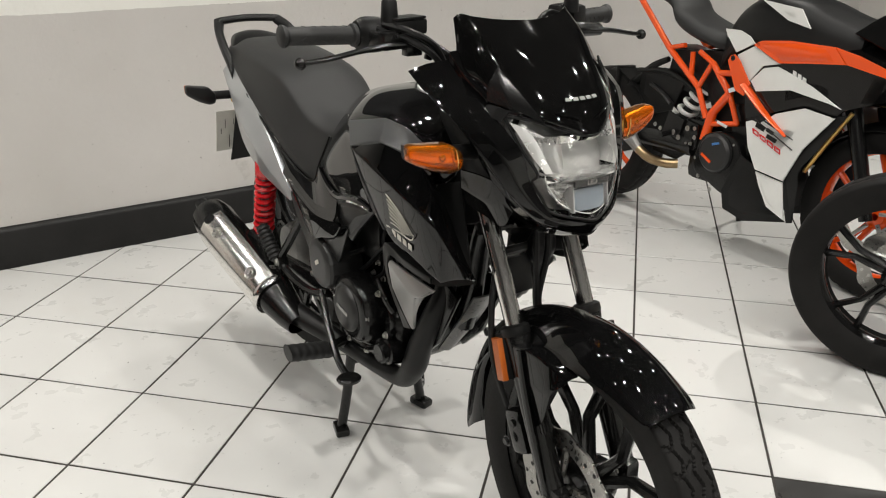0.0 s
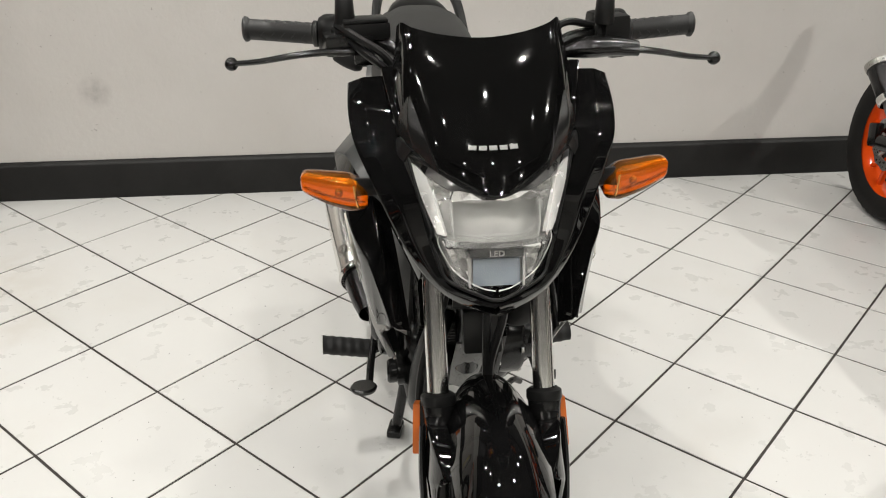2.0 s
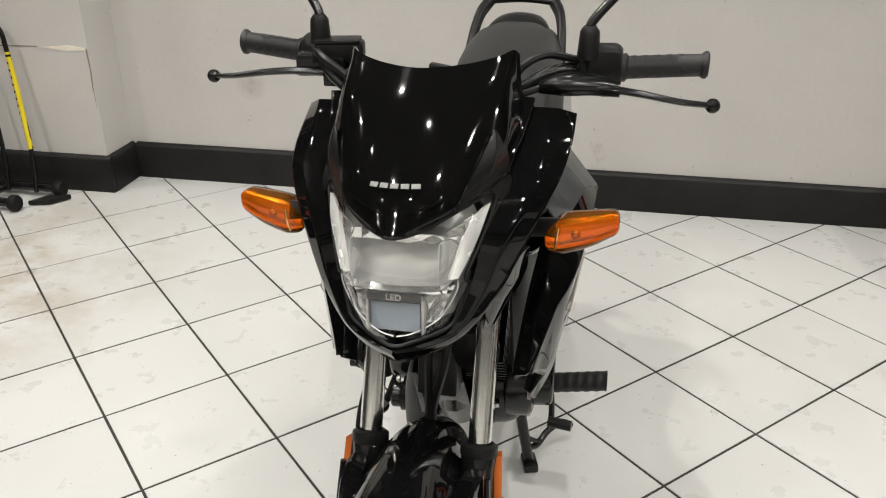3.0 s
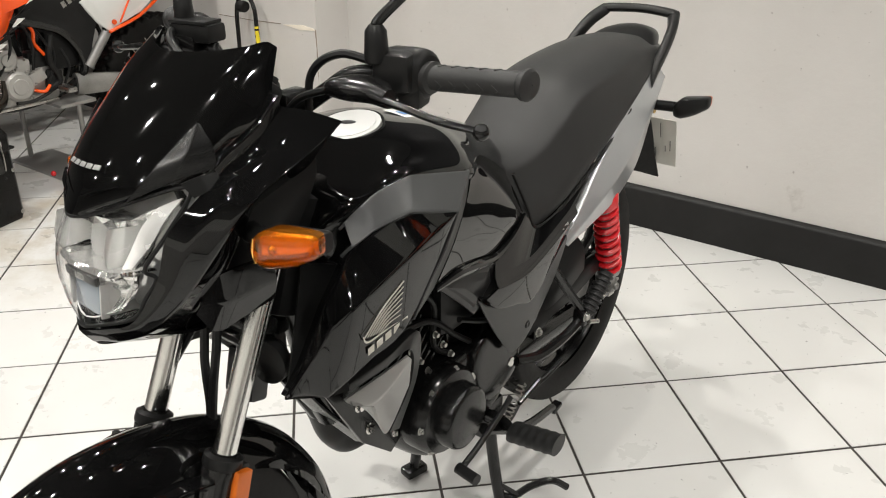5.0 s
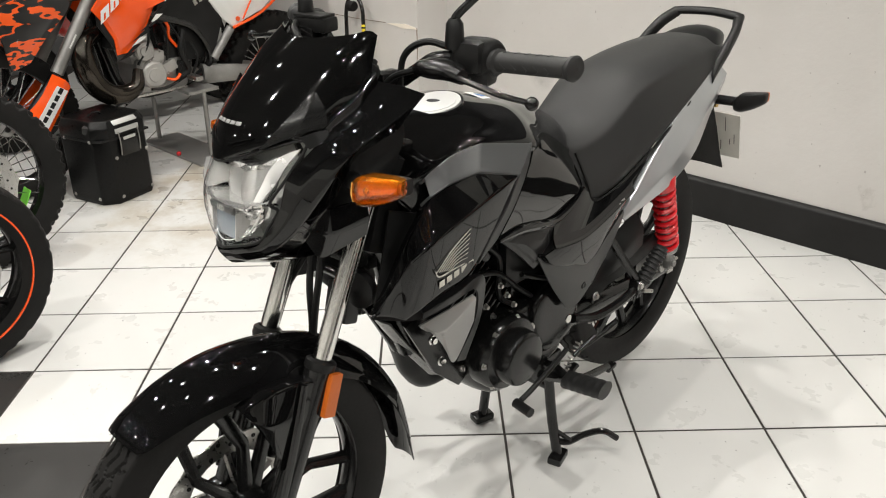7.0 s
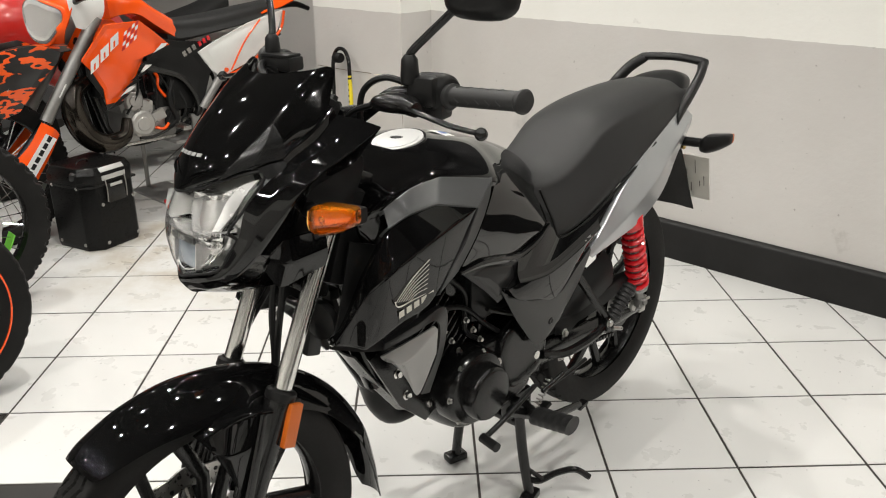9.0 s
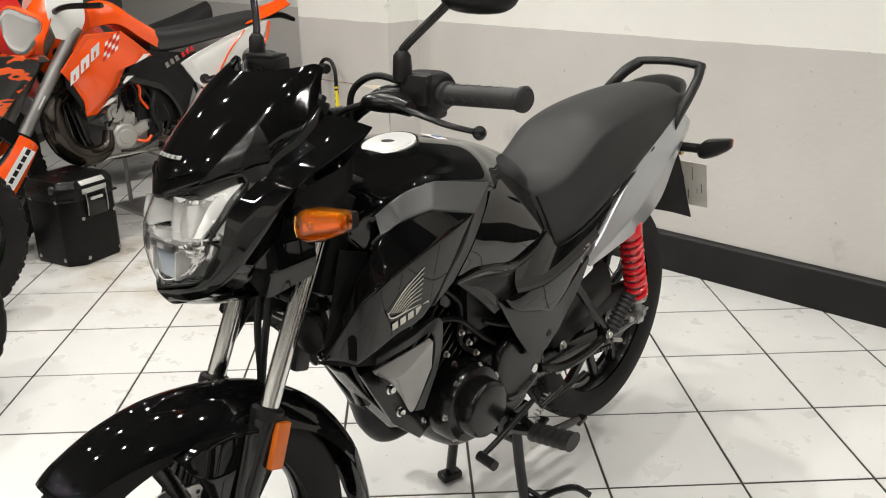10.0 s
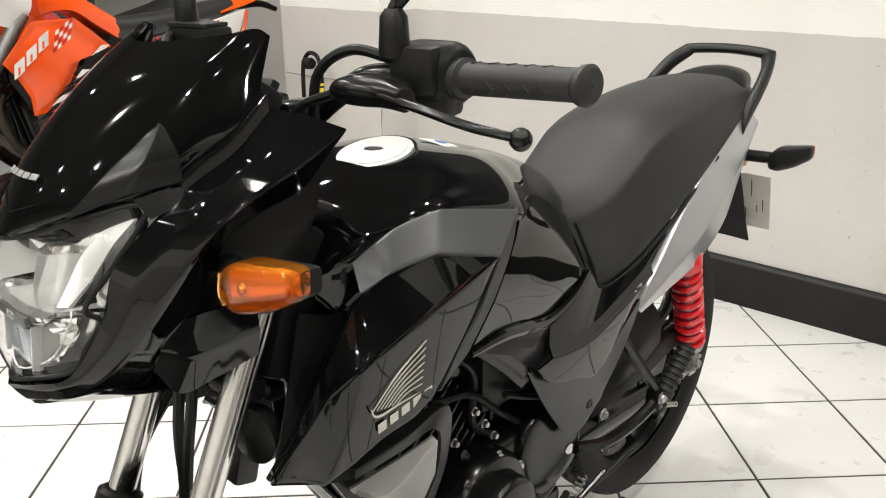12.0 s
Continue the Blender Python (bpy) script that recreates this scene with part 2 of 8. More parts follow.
GLASSMIRROR = stuff_mat("mirror glass", (0.85, 0.85, 0.85), 0.03, metal=1.0, vary=0.02)


# ---- mesh tools ----
def V(*p):
    return np.array(p, float)


def catmull(pts, n, closed=False):
    """n points on a smooth curve through pts; a doubled point makes a corner."""
    p = np.asarray(pts, float)
    k = len(p)
    if k == 2 and not closed:
        return p[0] + (p[1] - p[0]) * np.linspace(0, 1, n)[:, None]
    seg = k if closed else k - 1
    u = np.linspace(0, seg, n, endpoint=not closed)
    out = np.empty((n, p.shape[1]))
    for a, s in enumerate(u):
        i = min(int(s), seg - 1)
        f = s - i
        if closed:
            q = [p[(i + d) % k] for d in (-1, 0, 1, 2)]
        else:
            q = [p[min(max(i + d, 0), k - 1)] for d in (-1, 0, 1, 2)]
            if i == 0:
                q[0] = 2 * p[0] - p[1]
            if i == seg - 1:
                q[3] = 2 * p[k - 1] - p[k - 2]
        out[a] = 0.5 * (2 * q[1] + (q[2] - q[0]) * f + (2 * q[0] - 5 * q[1] + 4 * q[2] - q[3]) * f**2 + (3 * q[1] - q[0] - 3 * q[2] + q[3]) * f**3)
    return out


def surface(ctrl, nu, nv, closed=False):
    """A grid nu x nv through rows of control points."""
    rows = np.stack([catmull(r, nv, closed) for r in ctrl])
    return np.stack([catmull(rows[:, j], nu) for j in range(rows.shape[1])], 1)


def add_grid(bm, g, closed=False):
    nu, nv = g.shape[:2]
    vs = [[bm.verts.new(p) for p in row] for row in g]
    for i in range(nu - 1):
        for j in range(nv if closed else nv - 1):
            k = (j + 1) % nv
            try:
                bm.faces.new((vs[i][j], vs[i + 1][j], vs[i + 1][k], vs[i][k]))
            except ValueError:
                pass
    return vs


def tidy(bm, weld=1e-5):
    bmesh.ops.remove_doubles(bm, verts=bm.verts, dist=weld)
    bmesh.ops.recalc_face_normals(bm, faces=bm.faces)
    return bm


def shell(g, thick, centre):
    """Gives a grid of points a back, turned to centre, and closes its rim."""
    nu, nv = g.shape[:2]
    du, dv = np.gradient(g, axis=0), np.gradient(g, axis=1)
    nrm = np.cross(du, dv)
    nrm /= np.linalg.norm(nrm, axis=2, keepdims=True) + 1e-9
    if ((g - np.array(centre)) * nrm).sum() < 0:
        nrm = -nrm
    bm = bmesh.new()
    a = add_grid(bm, g)
    b = add_grid(bm, g - nrm * thick)
    loop = [(0, j) for j in range(nv)] + [(i, nv - 1) for i in range(1, nu)] + [(nu - 1, j) for j in range(nv - 2, -1, -1)] + [(i, 0) for i in range(nu - 2, 0, -1)]
    for (i, j), (k, l) in zip(loop, loop[1:] + loop[:1]):
        try:
            bm.faces.new((a[i][j], a[k][l], b[k][l], b[i][j]))
        except ValueError:
            pass
    return tidy(bm)


def sheet(ctrl, nu=16, nv=10, thick=0.004, centre=(0, -0.1, 0.6)):
    """A moulded panel: smooth face, even thickness. Its back is turned to centre."""
    return shell(surface(ctrl, nu, nv), thick, centre)


def facets(lines, nv=40, thick=0.004, centre=(0, -0.1, 0.6), r=0.003):
    """A panel of flat facets between lines, which are its creases, rounded by r; a doubled point bends a line."""
    cuts = [0] + [k for k in range(1, len(lines[0])) if tuple(lines[0][k]) == tuple(lines[0][k - 1])] + [len(lines[0])]
    spans = list(zip(cuts, cuts[1:]))
    rows = np.stack([np.concatenate([catmull(l[a:b], max(3, nv * (b - a) // len(l)))[0 if a == 0 else 1:] for a, b in spans]) for l in lines])
    out = [rows[0]]
    for k in range(1, len(rows) - 1):
        p, a, b = rows[k], rows[k - 1] - rows[k], rows[k + 1] - rows[k]
        la = np.linalg.norm(a, axis=1, keepdims=True) + 1e-9
        lb = np.linalg.norm(b, axis=1, keepdims=True) + 1e-9
        ra, rb = np.minimum(r, 0.2 * la), np.minimum(r, 0.2 * lb)
        pa, pb = p + a / la * ra, p + b / lb * rb
        out += [p + a / la * ra * 2.2, pa, 0.25 * pa + 0.5 * p + 0.25 * pb, pb, p + b / lb * rb * 2.2]
    out.append(rows[-1])
    return shell(np.stack(out), thick, centre)


def loft(rings, nu=20, nv=24, cap=True):
    """A closed body through rings of control points."""
    g = surface(rings, nu, nv, True)
    bm = bmesh.new()
    vs = add_grid(bm, g, True)
    if cap:
        for row in (vs[0], vs[-1]):
            c = bm.verts.new(sum((v.co for v in row), Vector()) / len(row))
            for j in range(len(row)):
                bm.faces.new((row[j], row[(j + 1) % len(row)], c))
    return tidy(bm)


def tube_into(bm, pts, r, n=20, sides=10, smooth=True, flat=1.0):
    """A bent tube with closed ends; r is one radius or one per control point."""
    p = catmull(pts, n) if smooth and len(pts) > 2 else np.asarray(pts, float)
    n = len(p)
    rr = np.full(n, r) if isinstance(r, (int, float)) else np.interp(np.linspace(0, 1, n), np.linspace(0, 1, len(r)), r)
    tan = np.gradient(p, axis=0)
    tan /= np.linalg.norm(tan, axis=1, keepdims=True) + 1e-9
    side = np.cross(tan[0], (0, 0, 1) if abs(tan[0][2]) < 0.9 else (1, 0, 0))
    rows = []
    for i in range(n):
        side = side - tan[i] * (side @ tan[i])
        side /= np.linalg.norm(side) + 1e-9
        up = np.cross(side, tan[i])
        rows.append([bm.verts.new(p[i] + rr[i] * (math.cos(a) * side + flat * math.sin(a) * up)) for a in np.linspace(0, 2 * math.pi, sides, endpoint=False)])
    for a, b in zip(rows, rows[1:]):
        for j in range(sides):
            bm.faces.new((a[j], a[(j + 1) % sides], b[(j + 1) % sides], b[j]))
    bm.faces.new(rows[0][::-1])
    bm.faces.new(rows[-1])
    return bm


def tube(pts, r, n=20, sides=10, smooth=True, flat=1.0):
    return tidy(tube_into(bmesh.new(), pts, r, n, sides, smooth, flat), 1e-7)


def lathe_into(bm, profile, centre, axis, seg=40, wobble=None):
    """Turns (radius, offset) pairs round an axis through centre."""
    ax = Vector(axis).normalized()
    e1 = ax.orthogonal().normalized()
    if abs(ax.x) > 0.9:
        e1 = Vector((0, 1, 0))
    e2 = ax.cross(e1)
    c = Vector(centre)
    rows = []
    for k in range(seg):
        a = 2 * math.pi * k / seg
        d = e1 * math.cos(a) + e2 * math.sin(a)
        rows.append([bm.verts.new(c + d * (r + (wobble(a, r, o) if wobble else 0)) + ax * o) for r, o in profile])
    for k in range(seg):
        a, b = rows[k], rows[(k + 1) % seg]
        for j in range(len(profile) - 1):
            bm.faces.new((a[j], a[j + 1], b[j + 1], b[j]))
    return bm


def lathe(profile, centre, axis, seg=40, wobble=None):
    return tidy(lathe_into(bmesh.new(), profile, centre, axis, seg, wobble), 1e-6)


def block_into(bm, centre, size, m=None, bevel=0.0, taper=1.0):
    """A bevelled block; taper narrows its top."""
    b = bmesh.new()
    bmesh.ops.create_cube(b, size=1.0)
    for v in b.verts:
        k = taper if v.co.z > 0 else 1.0
        v.co = Vector((v.co.x * size[0] * k, v.co.y * size[1] * k, v.co.z * size[2]))
    if bevel:
        bmesh.ops.bevel(b, geom=b.edges[:], offset=bevel, segments=2, affect="EDGES", profile=0.6)
    b.transform(Matrix.Translation(centre) @ (m or Matrix()))
    mesh = bpy.data.meshes.new("tmp")
    b.to_mesh(mesh)
    b.free()
    bm.from_mesh(mesh)
    bpy.data.meshes.remove(mesh)
    return bm


def block(centre, size, rot=(0, 0, 0), bevel=0.003, taper=1.0):
    return block_into(bmesh.new(), centre, size, pose(0, 0, 0, *rot), bevel, taper)


def ball(centre, r, squash=(1, 1, 1), rot=(0, 0, 0), seg=16):
    bm = bmesh.new()
    bmesh.ops.create_uvsphere(bm, u_segments=seg, v_segments=max(6, seg * 2 // 3), radius=r)
    bm.transform(Matrix.Translation(centre) @ pose(0, 0, 0, *rot) @ Matrix.Diagonal((*squash, 1)))
    return bm


def prism(points, depth, way):
    """A flat plate from an outline, depth thick along way."""
    bm = bmesh.new()
    w = Vector(way).normalized() * depth
    a = [bm.verts.new(p) for p in points]
    b = [bm.verts.new(Vector(p) + w) for p in points]
    bm.faces.new(a)
    bm.faces.new(b[::-1])
    for i in range(len(a)):
        j = (i + 1) % len(a)
        bm.faces.new((a[i], b[i], b[j], a[j]))
    bmesh.ops.recalc_face_normals(bm, faces=bm.faces)
    return bm


def crystal(bm, jitter, seed):
    """Turns a coarse sheet into a cut, many-faceted reflector."""
    rnd = random.Random(seed)
    for v in bm.verts:
        v.co.y += rnd.uniform(-jitter, jitter)
        v.co.z += rnd.uniform(-jitter, jitter) * 0.5
    bmesh.ops.triangulate(bm, faces=bm.faces[:])
    return bm


def rounded(bm, offset):
    bmesh.ops.bevel(bm, geom=bm.edges[:], offset=offset, segments=2, affect="EDGES", profile=0.6)
    return bm


def joined(*bms):
    out = bms[0]
    for b in bms[1:]:
        mesh = bpy.data.meshes.new("tmp")
        b.to_mesh(mesh)
        b.free()
        out.from_mesh(mesh)
        bpy.data.meshes.remove(mesh)
    return out


def mirrored(bm):
    b = bm.copy()
    b.transform(Matrix.Diagonal((-1, 1, 1, 1)))
    bmesh.ops.reverse_faces(b, faces=b.faces)
    return b


def finish(bm, name, material, angle=38):
    bm.transform(Matrix.Diagonal((U, U, U, 1)))
    bm.normal_update()
    for f in bm.faces:
        f.smooth = True
    for e in bm.edges:
        if len(e.link_faces) == 2 and e.calc_face_angle(0) > radians(angle):
            e.smooth = False
    mesh = bpy.data.meshes.new(name)
    bm.to_mesh(mesh)
    bm.free()
    mesh.materials.append(material)
    return mesh


def part(name, bm, material, parent, label="", angle=38):
    ob = new(name, finish(bm, name, material, angle))
    ob.parent = parent
    return tagged(ob, label)


def pair(name, bm, material, parent, label="", angle=38):
    """A part and its mirror image on the other flank."""
    other = mirrored(bm)
    return part(name, bm, material, parent, label, angle), part(name, other, material, parent, label, angle)


def thing(name, label, category, at=(0, 0, 0), turn=0.0, lean=0.0, group=""):
    ob = new(name)
    ob.empty_display_size = 0.1
    ob.matrix_world = pose(at[0] * U, at[1] * U, at[2] * U, 0, lean, turn)
    return tagged(ob, label, category, group)


def structure(name, bm, material, label, category):
    ob = new(name, finish(bm, name, material))
    return tagged(ob, label, category, kind="structure")


def lettering(text, size, depth, m, material, parent, name="lettering"):
    """Raised letters as a mesh, from the built-in font."""
    cu = bpy.data.curves.new(name, "FONT")
    cu.body, cu.size, cu.extrude, cu.align_x, cu.align_y = text, size, depth, "CENTER", "CENTER"
    tmp = bpy.data.objects.new(name, cu)
    mesh = bpy.data.meshes.new_from_object(tmp)
    bpy.data.objects.remove(tmp)
    bpy.data.curves.remove(cu)
    mesh.transform(Matrix.Diagonal((U, U, U, 1)) @ m)
    mesh.materials.clear()
    mesh.materials.append(material)
    ob = new(name, mesh)
    ob.parent = parent
    return ob


def poly_panel(points, flank, bow=0.01):
    """A bodywork plate from a side outline (y, z), bowed out by bow, about 6 mm thick."""
    pts = [Vector((0, y, z)) for y, z in points]
    mid = sum(pts, Vector()) / len(pts)
    bm = bmesh.new()
    def ring(f, lift):
        return [bm.verts.new((flank + math.copysign(lift, flank), mid.y + (p.y - mid.y) * f, mid.z + (p.z - mid.z) * f)) for p in pts]
    rows = [ring(0.985, -0.006), ring(1.0, -0.002), ring(0.97, 0.0), ring(0.62, bow * 0.75), ring(0.3, bow)]
    n = len(pts)
    for a, b in zip(rows, rows[1:]):
        for j in range(n):
            bm.faces.new((a[j], a[(j + 1) % n], b[(j + 1) % n], b[j]))
    bm.faces.new(rows[0][::-1])
    bm.faces.new(rows[-1])
    bmesh.ops.recalc_face_normals(bm, faces=bm.faces)
    return bm


# ---- the room ----
def room():
    def slab(name, x0, x1, y0, y1, z0, z1, mat, label, cat, bevel=0.0):
        bm = block_into(bmesh.new(), ((x0 + x1) / 2, (y0 + y1) / 2, (z0 + z1) / 2), (x1 - x0, y1 - y0, z1 - z0), None, bevel)
        return structure(name, bm, mat, label, cat)

    top = CEILING
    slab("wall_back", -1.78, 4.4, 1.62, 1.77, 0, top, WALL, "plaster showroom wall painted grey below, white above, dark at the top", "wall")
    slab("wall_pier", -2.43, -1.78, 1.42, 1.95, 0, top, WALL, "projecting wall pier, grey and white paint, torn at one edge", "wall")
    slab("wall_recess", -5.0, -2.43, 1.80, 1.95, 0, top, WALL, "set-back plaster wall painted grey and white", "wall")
    slab("wall_west", -5.15, -5.0, -4.2, 1.95, 0, top, CHARCOAL, "plain charcoal painted side wall", "wall")
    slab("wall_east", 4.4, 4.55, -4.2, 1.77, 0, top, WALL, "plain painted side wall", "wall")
    # Never in view: closes the room, its dark top dims reflections on the bike.
    slab("wall_front", -5.0, 4.4, -4.35, -4.2, 0, top, WALLFRONT, "added unseen front wall, dark at the top for reflections", "wall")
    slab("ceiling", -5.0, 4.4, -4.2, 1.95, top, top + 0.1, CEIL, "plain dark ceiling", "ceiling")
    # black skirting with a slanted top, end to end along the walls
    def skirt(name, pts, out):
        bm = bmesh.new()
        prof = [(0, 0), (0.022, 0), (0.022, 0.14), (0.017, 0.148), (0.004, 0.157), (0, 0.157)]
        o = Vector((*out, 0))
        rows = [[bm.verts.new(Vector((*p, 0)) + o * a + Vector((0, 0, b))) for a, b in prof] for p in pts]
        for a, b in zip(rows, rows[1:]):
            for j in range(len(prof)):
                k = (j + 1) % len(prof)
                bm.faces.new((a[j], a[k], b[k], b[j]))
        bm.faces.new(rows[0])
        bm.faces.new(rows[-1][::-1])
        bmesh.ops.recalc_face_normals(bm, faces=bm.faces)
        structure(name, bm, BLACKSKIRT, "black painted wooden skirting board along the wall", "skirting board")

    skirt("baseboard_back", [(-1.755, 1.62), (4.4, 1.62)], (0, -1))
    skirt("baseboard_pier_side", [(-1.78, 1.42), (-1.78, 1.62)], (1, 0))
    skirt("baseboard_pier", [(-2.43, 1.42), (-1.76, 1.42)], (0, -1))
    skirt("baseboard_recess", [(-5.0, 1.80), (-2.43, 1.80)], (0, -1))
    # torn paint on the pier
    tear = tagged(new("torn_paint"), "strip of torn paint baring pale plaster on the pier", "paint damage")
    bare = stuff_mat("bare plaster", (0.78, 0.72, 0.62), 0.7, vary=0.12, grain=60, bump=0.001)
    crack = stuff_mat("dirty crack", (0.2, 0.16, 0.12), 0.8, vary=0.3)
    pts = [(-1.99, 0.6), (-1.93, 0.606), (-1.86, 0.611), (-1.80, 0.603), (-1.785, 0.594), (-1.83, 0.592), (-1.88, 0.588), (-1.94, 0.596)]
    part("bare_patch", prism([(x, 1.4185, z) for x, z in pts], 0.003, (0, 1, 0)), bare, tear)
    part("crack", prism([(x, 1.4188, z) for x, z in [(-1.79, 0.6), (-1.783, 0.6), (-1.7815, 0.5), (-1.786, 0.45), (-1.785, 0.36), (-1.79, 0.45), (-1.786, 0.52)]], 0.003, (0, 1, 0)), crack, tear, "dark dirty crack along the corner")
    part("crack", prism([(x, 1.4188, z) for x, z in [(-2.42, 0.603), (-2.2, 0.6), (-2.0, 0.604), (-2.0, 0.601), (-2.2, 0.597), (-2.42, 0.6)]], 0.003, (0, 1, 0)), crack, tear, "dark dirty crack along the corner")
    # lamps let into the ceiling
    base = thing("ceiling_downlight", "small round recessed ceiling downlight, lit", "ceiling light", (*SPOTS[0], CEILING), group="ceiling downlights")
    part("trim_ring", lathe([(0.045, 0), (0.062, 0), (0.064, -0.006), (0.056, -0.012), (0.046, -0.008), (0.045, 0)], (0, 0, 0), (0, 0, 1), 28), STEEL, base)
    part("lamp_glass", lathe([(0.001, -0.004), (0.03, -0.004), (0.044, -0.003), (0.044, 0.0), (0.001, 0.0)], (0, 0, 0), (0, 0, 1), 24), LAMPGLOW, base)
    for x, y in SPOTS[1:]:
        copy_thing(base, pose(x * U, y * U, CEILING * U))


room()


# ---- the floor ----
TILE_SIZE = 0.33
ROOT = math.sqrt(0.5)


def tile_at(q, p):
    """Centre of the tile between the joints q, q+1 and p, p+1; the joints run at 45 degrees to the walls."""
    x, y = (q + 0.5) * TILE_SIZE - 0.033, (p + 0.5) * TILE_SIZE + 0.68
    return (x - y) * ROOT, (x + y) * ROOT


def floor():
    ground = structure("floor", block_into(bmesh.new(), (-0.3, -1.2, -0.0518), (9.6, 6.6, 0.1)), GROUT, "white glazed floor tiles laid diagonally with dark joints", "floor")

    def tile_bm():
        bm = bmesh.new()
        h, c, t = TILE_SIZE / 2 - 0.0034, 0.0009, 0.0
        rings = [(h, -0.008), (h, -c), (h - c, t)]
        rows = [[bm.verts.new((sx * r, sy * r, z)) for sx, sy in ((-1, -1), (1, -1), (1, 1), (-1, 1))] for r, z in rings]
        for a, b in zip(rows, rows[1:]):
            for j in range(4):
                bm.faces.new((a[j], a[(j + 1) % 4], b[(j + 1) % 4], b[j]))
        bm.faces.new(rows[-1])
        return bm

    cells = []
    for q in range(-18, 19):
        for p in range(-20, 17):
            x, y = tile_at(q, p)
            if -4.9 < x < 4.3 and -4.0 < y < 1.85:
                cells.append((math.hypot(x - 0.0, (y - 0.3)), q, p, x, y))
    cells.sort()
    white = finish(tile_bm(), "tile", TILE)
    black = finish(tile_bm(), "tile", TILEDARK)
    rest = {True: bmesh.new(), False: bmesh.new()}
    one = tile_bm()
    spare = bpy.data.meshes.new("tmp")
    one.to_mesh(spare)
    for n, (_, q, p, x, y) in enumerate(cells):
        dark = q + p in (-7, -8)
        sink = random.uniform(-0.0005, 0.0005)
        m = pose(x, y, sink, random.uniform(-0.08, 0.08), random.uniform(-0.08, 0.08), 45 + random.uniform(-0.12, 0.12))
        if n < 300:
            ob = new("floor_tile", black if dark else white)
            ob.parent = ground
            ob.matrix_basis = Matrix.Translation(m.translation * (U - 1)) @ m
        else:
            spare.transform(m)
            rest[dark].from_mesh(spare)
            spare.transform(m.inverted())
    bpy.data.meshes.remove(spare)
    one.free()
    for dark, bm in rest.items():
        ob = part("far_tiles", bm, TILEDARK if dark else TILE, ground, "black tiles" if dark else "white tiles")
        tagged(ob, kind="stuff")


# ---- wheels, shared by all machines ----
def tyre_bm(c, radius, width, rim, tread="road", seg=192):
    """A tyre round the x axis: rounded crown, sidewalls, cut grooves or raised knobs."""
    w = width / 2
    prof = []
    for a in np.linspace(-1, 1, 25 if tread != "zigzag" else 49):
        crown = radius - 0.32 * w * (abs(a) ** 2.4)
        prof.append((crown, w * 0.94 * math.sin(a * math.pi / 2)))
    deep = (radius - rim)
    side = [(radius - 0.32 * w - deep * k, w * (0.94 + 0.06 * math.sin(k * math.pi * 1.1)) * (1 - 0.35 * k**3)) for k in (0.2, 0.45, 0.7, 0.9)]
    prof = [(r, -o) for r, o in side[::-1]] + prof + side
    prof = [(rim, -w * 0.6)] + prof + [(rim, w * 0.6)]

    def road(a, r, o):
        x = o / w
        if abs(x) > 0.93 or r < radius - 0.36 * w:
            return 0.0
        turns = a * 24 / math.pi
        zig = 0.16 * (2 * abs((turns % 1) - 0.5) - 0.5)
        cut = 0.0
        for lane in (-0.42, 0.42):
            if abs(x - lane - zig * (1 if lane > 0 else -1)) < 0.055:
                cut = -0.0045
        if abs(x) > 0.55 and (turns + 0.25 * (x > 0)) % 1 < 0.16:
            cut = -0.004
        if abs(x) < 0.3 and (turns * 0.5) % 1 < 0.06:
            cut = -0.003
        return cut

    def knobby(a, r, o):
        x = o / w
        if r < radius - 0.42 * w:
            return 0.0
        row = a * 20 / math.pi
        edge = abs(x) > 0.62
        gap = ((row + (0.5 if edge else 0)) % 1) < 0.4 or 0.5 < abs(x) < 0.62 or (abs(x) < 0.06 and row % 2 < 1)
        return -0.012 if gap else 0.0

    def zigzag(a, r, o):
        x = o / w
        if abs(x) > 0.97 or r < radius - 0.34 * w:
            return 0.0
        turns = a * 22 / math.pi
        zig = 0.11 * (4 * abs((turns % 1) - 0.5) - 1)
        for lane in (-0.52, 0.0, 0.52):
            if abs(x - lane - zig) < 0.05:
                return -0.005
        for lane in (-0.52, 0.52):
            d = (x - lane - zig) * (1 if lane > 0 else -1)
            if 0.05 < d < 0.36 and abs(((turns + 0.5 * d) % 1) - 0.5) < 0.09:
                return -0.004
        if 0.12 < abs(x) < 0.36 and abs((((turns + x) * 0.5) % 1) - 0.5) < 0.045:
            return -0.0035
        return 0.0

    return lathe(prof, c, (1, 0, 0), seg, {"road": road, "knobby": knobby, "zigzag": zigzag}[tread])


def rim_ring(c, rim, width):
    w = width / 2
    return lathe([(rim + 0.004, -w), (rim + 0.008, -w * 0.96), (rim - 0.004, -w * 0.82), (rim - 0.012, -w * 0.4), (rim - 0.014, 0), (rim - 0.012, w * 0.4), (rim - 0.004, w * 0.82), (rim + 0.008, w * 0.96), (rim + 0.004, w), (rim + 0.003, 0), (rim + 0.004, -w)], c, (1, 0, 0), 72)


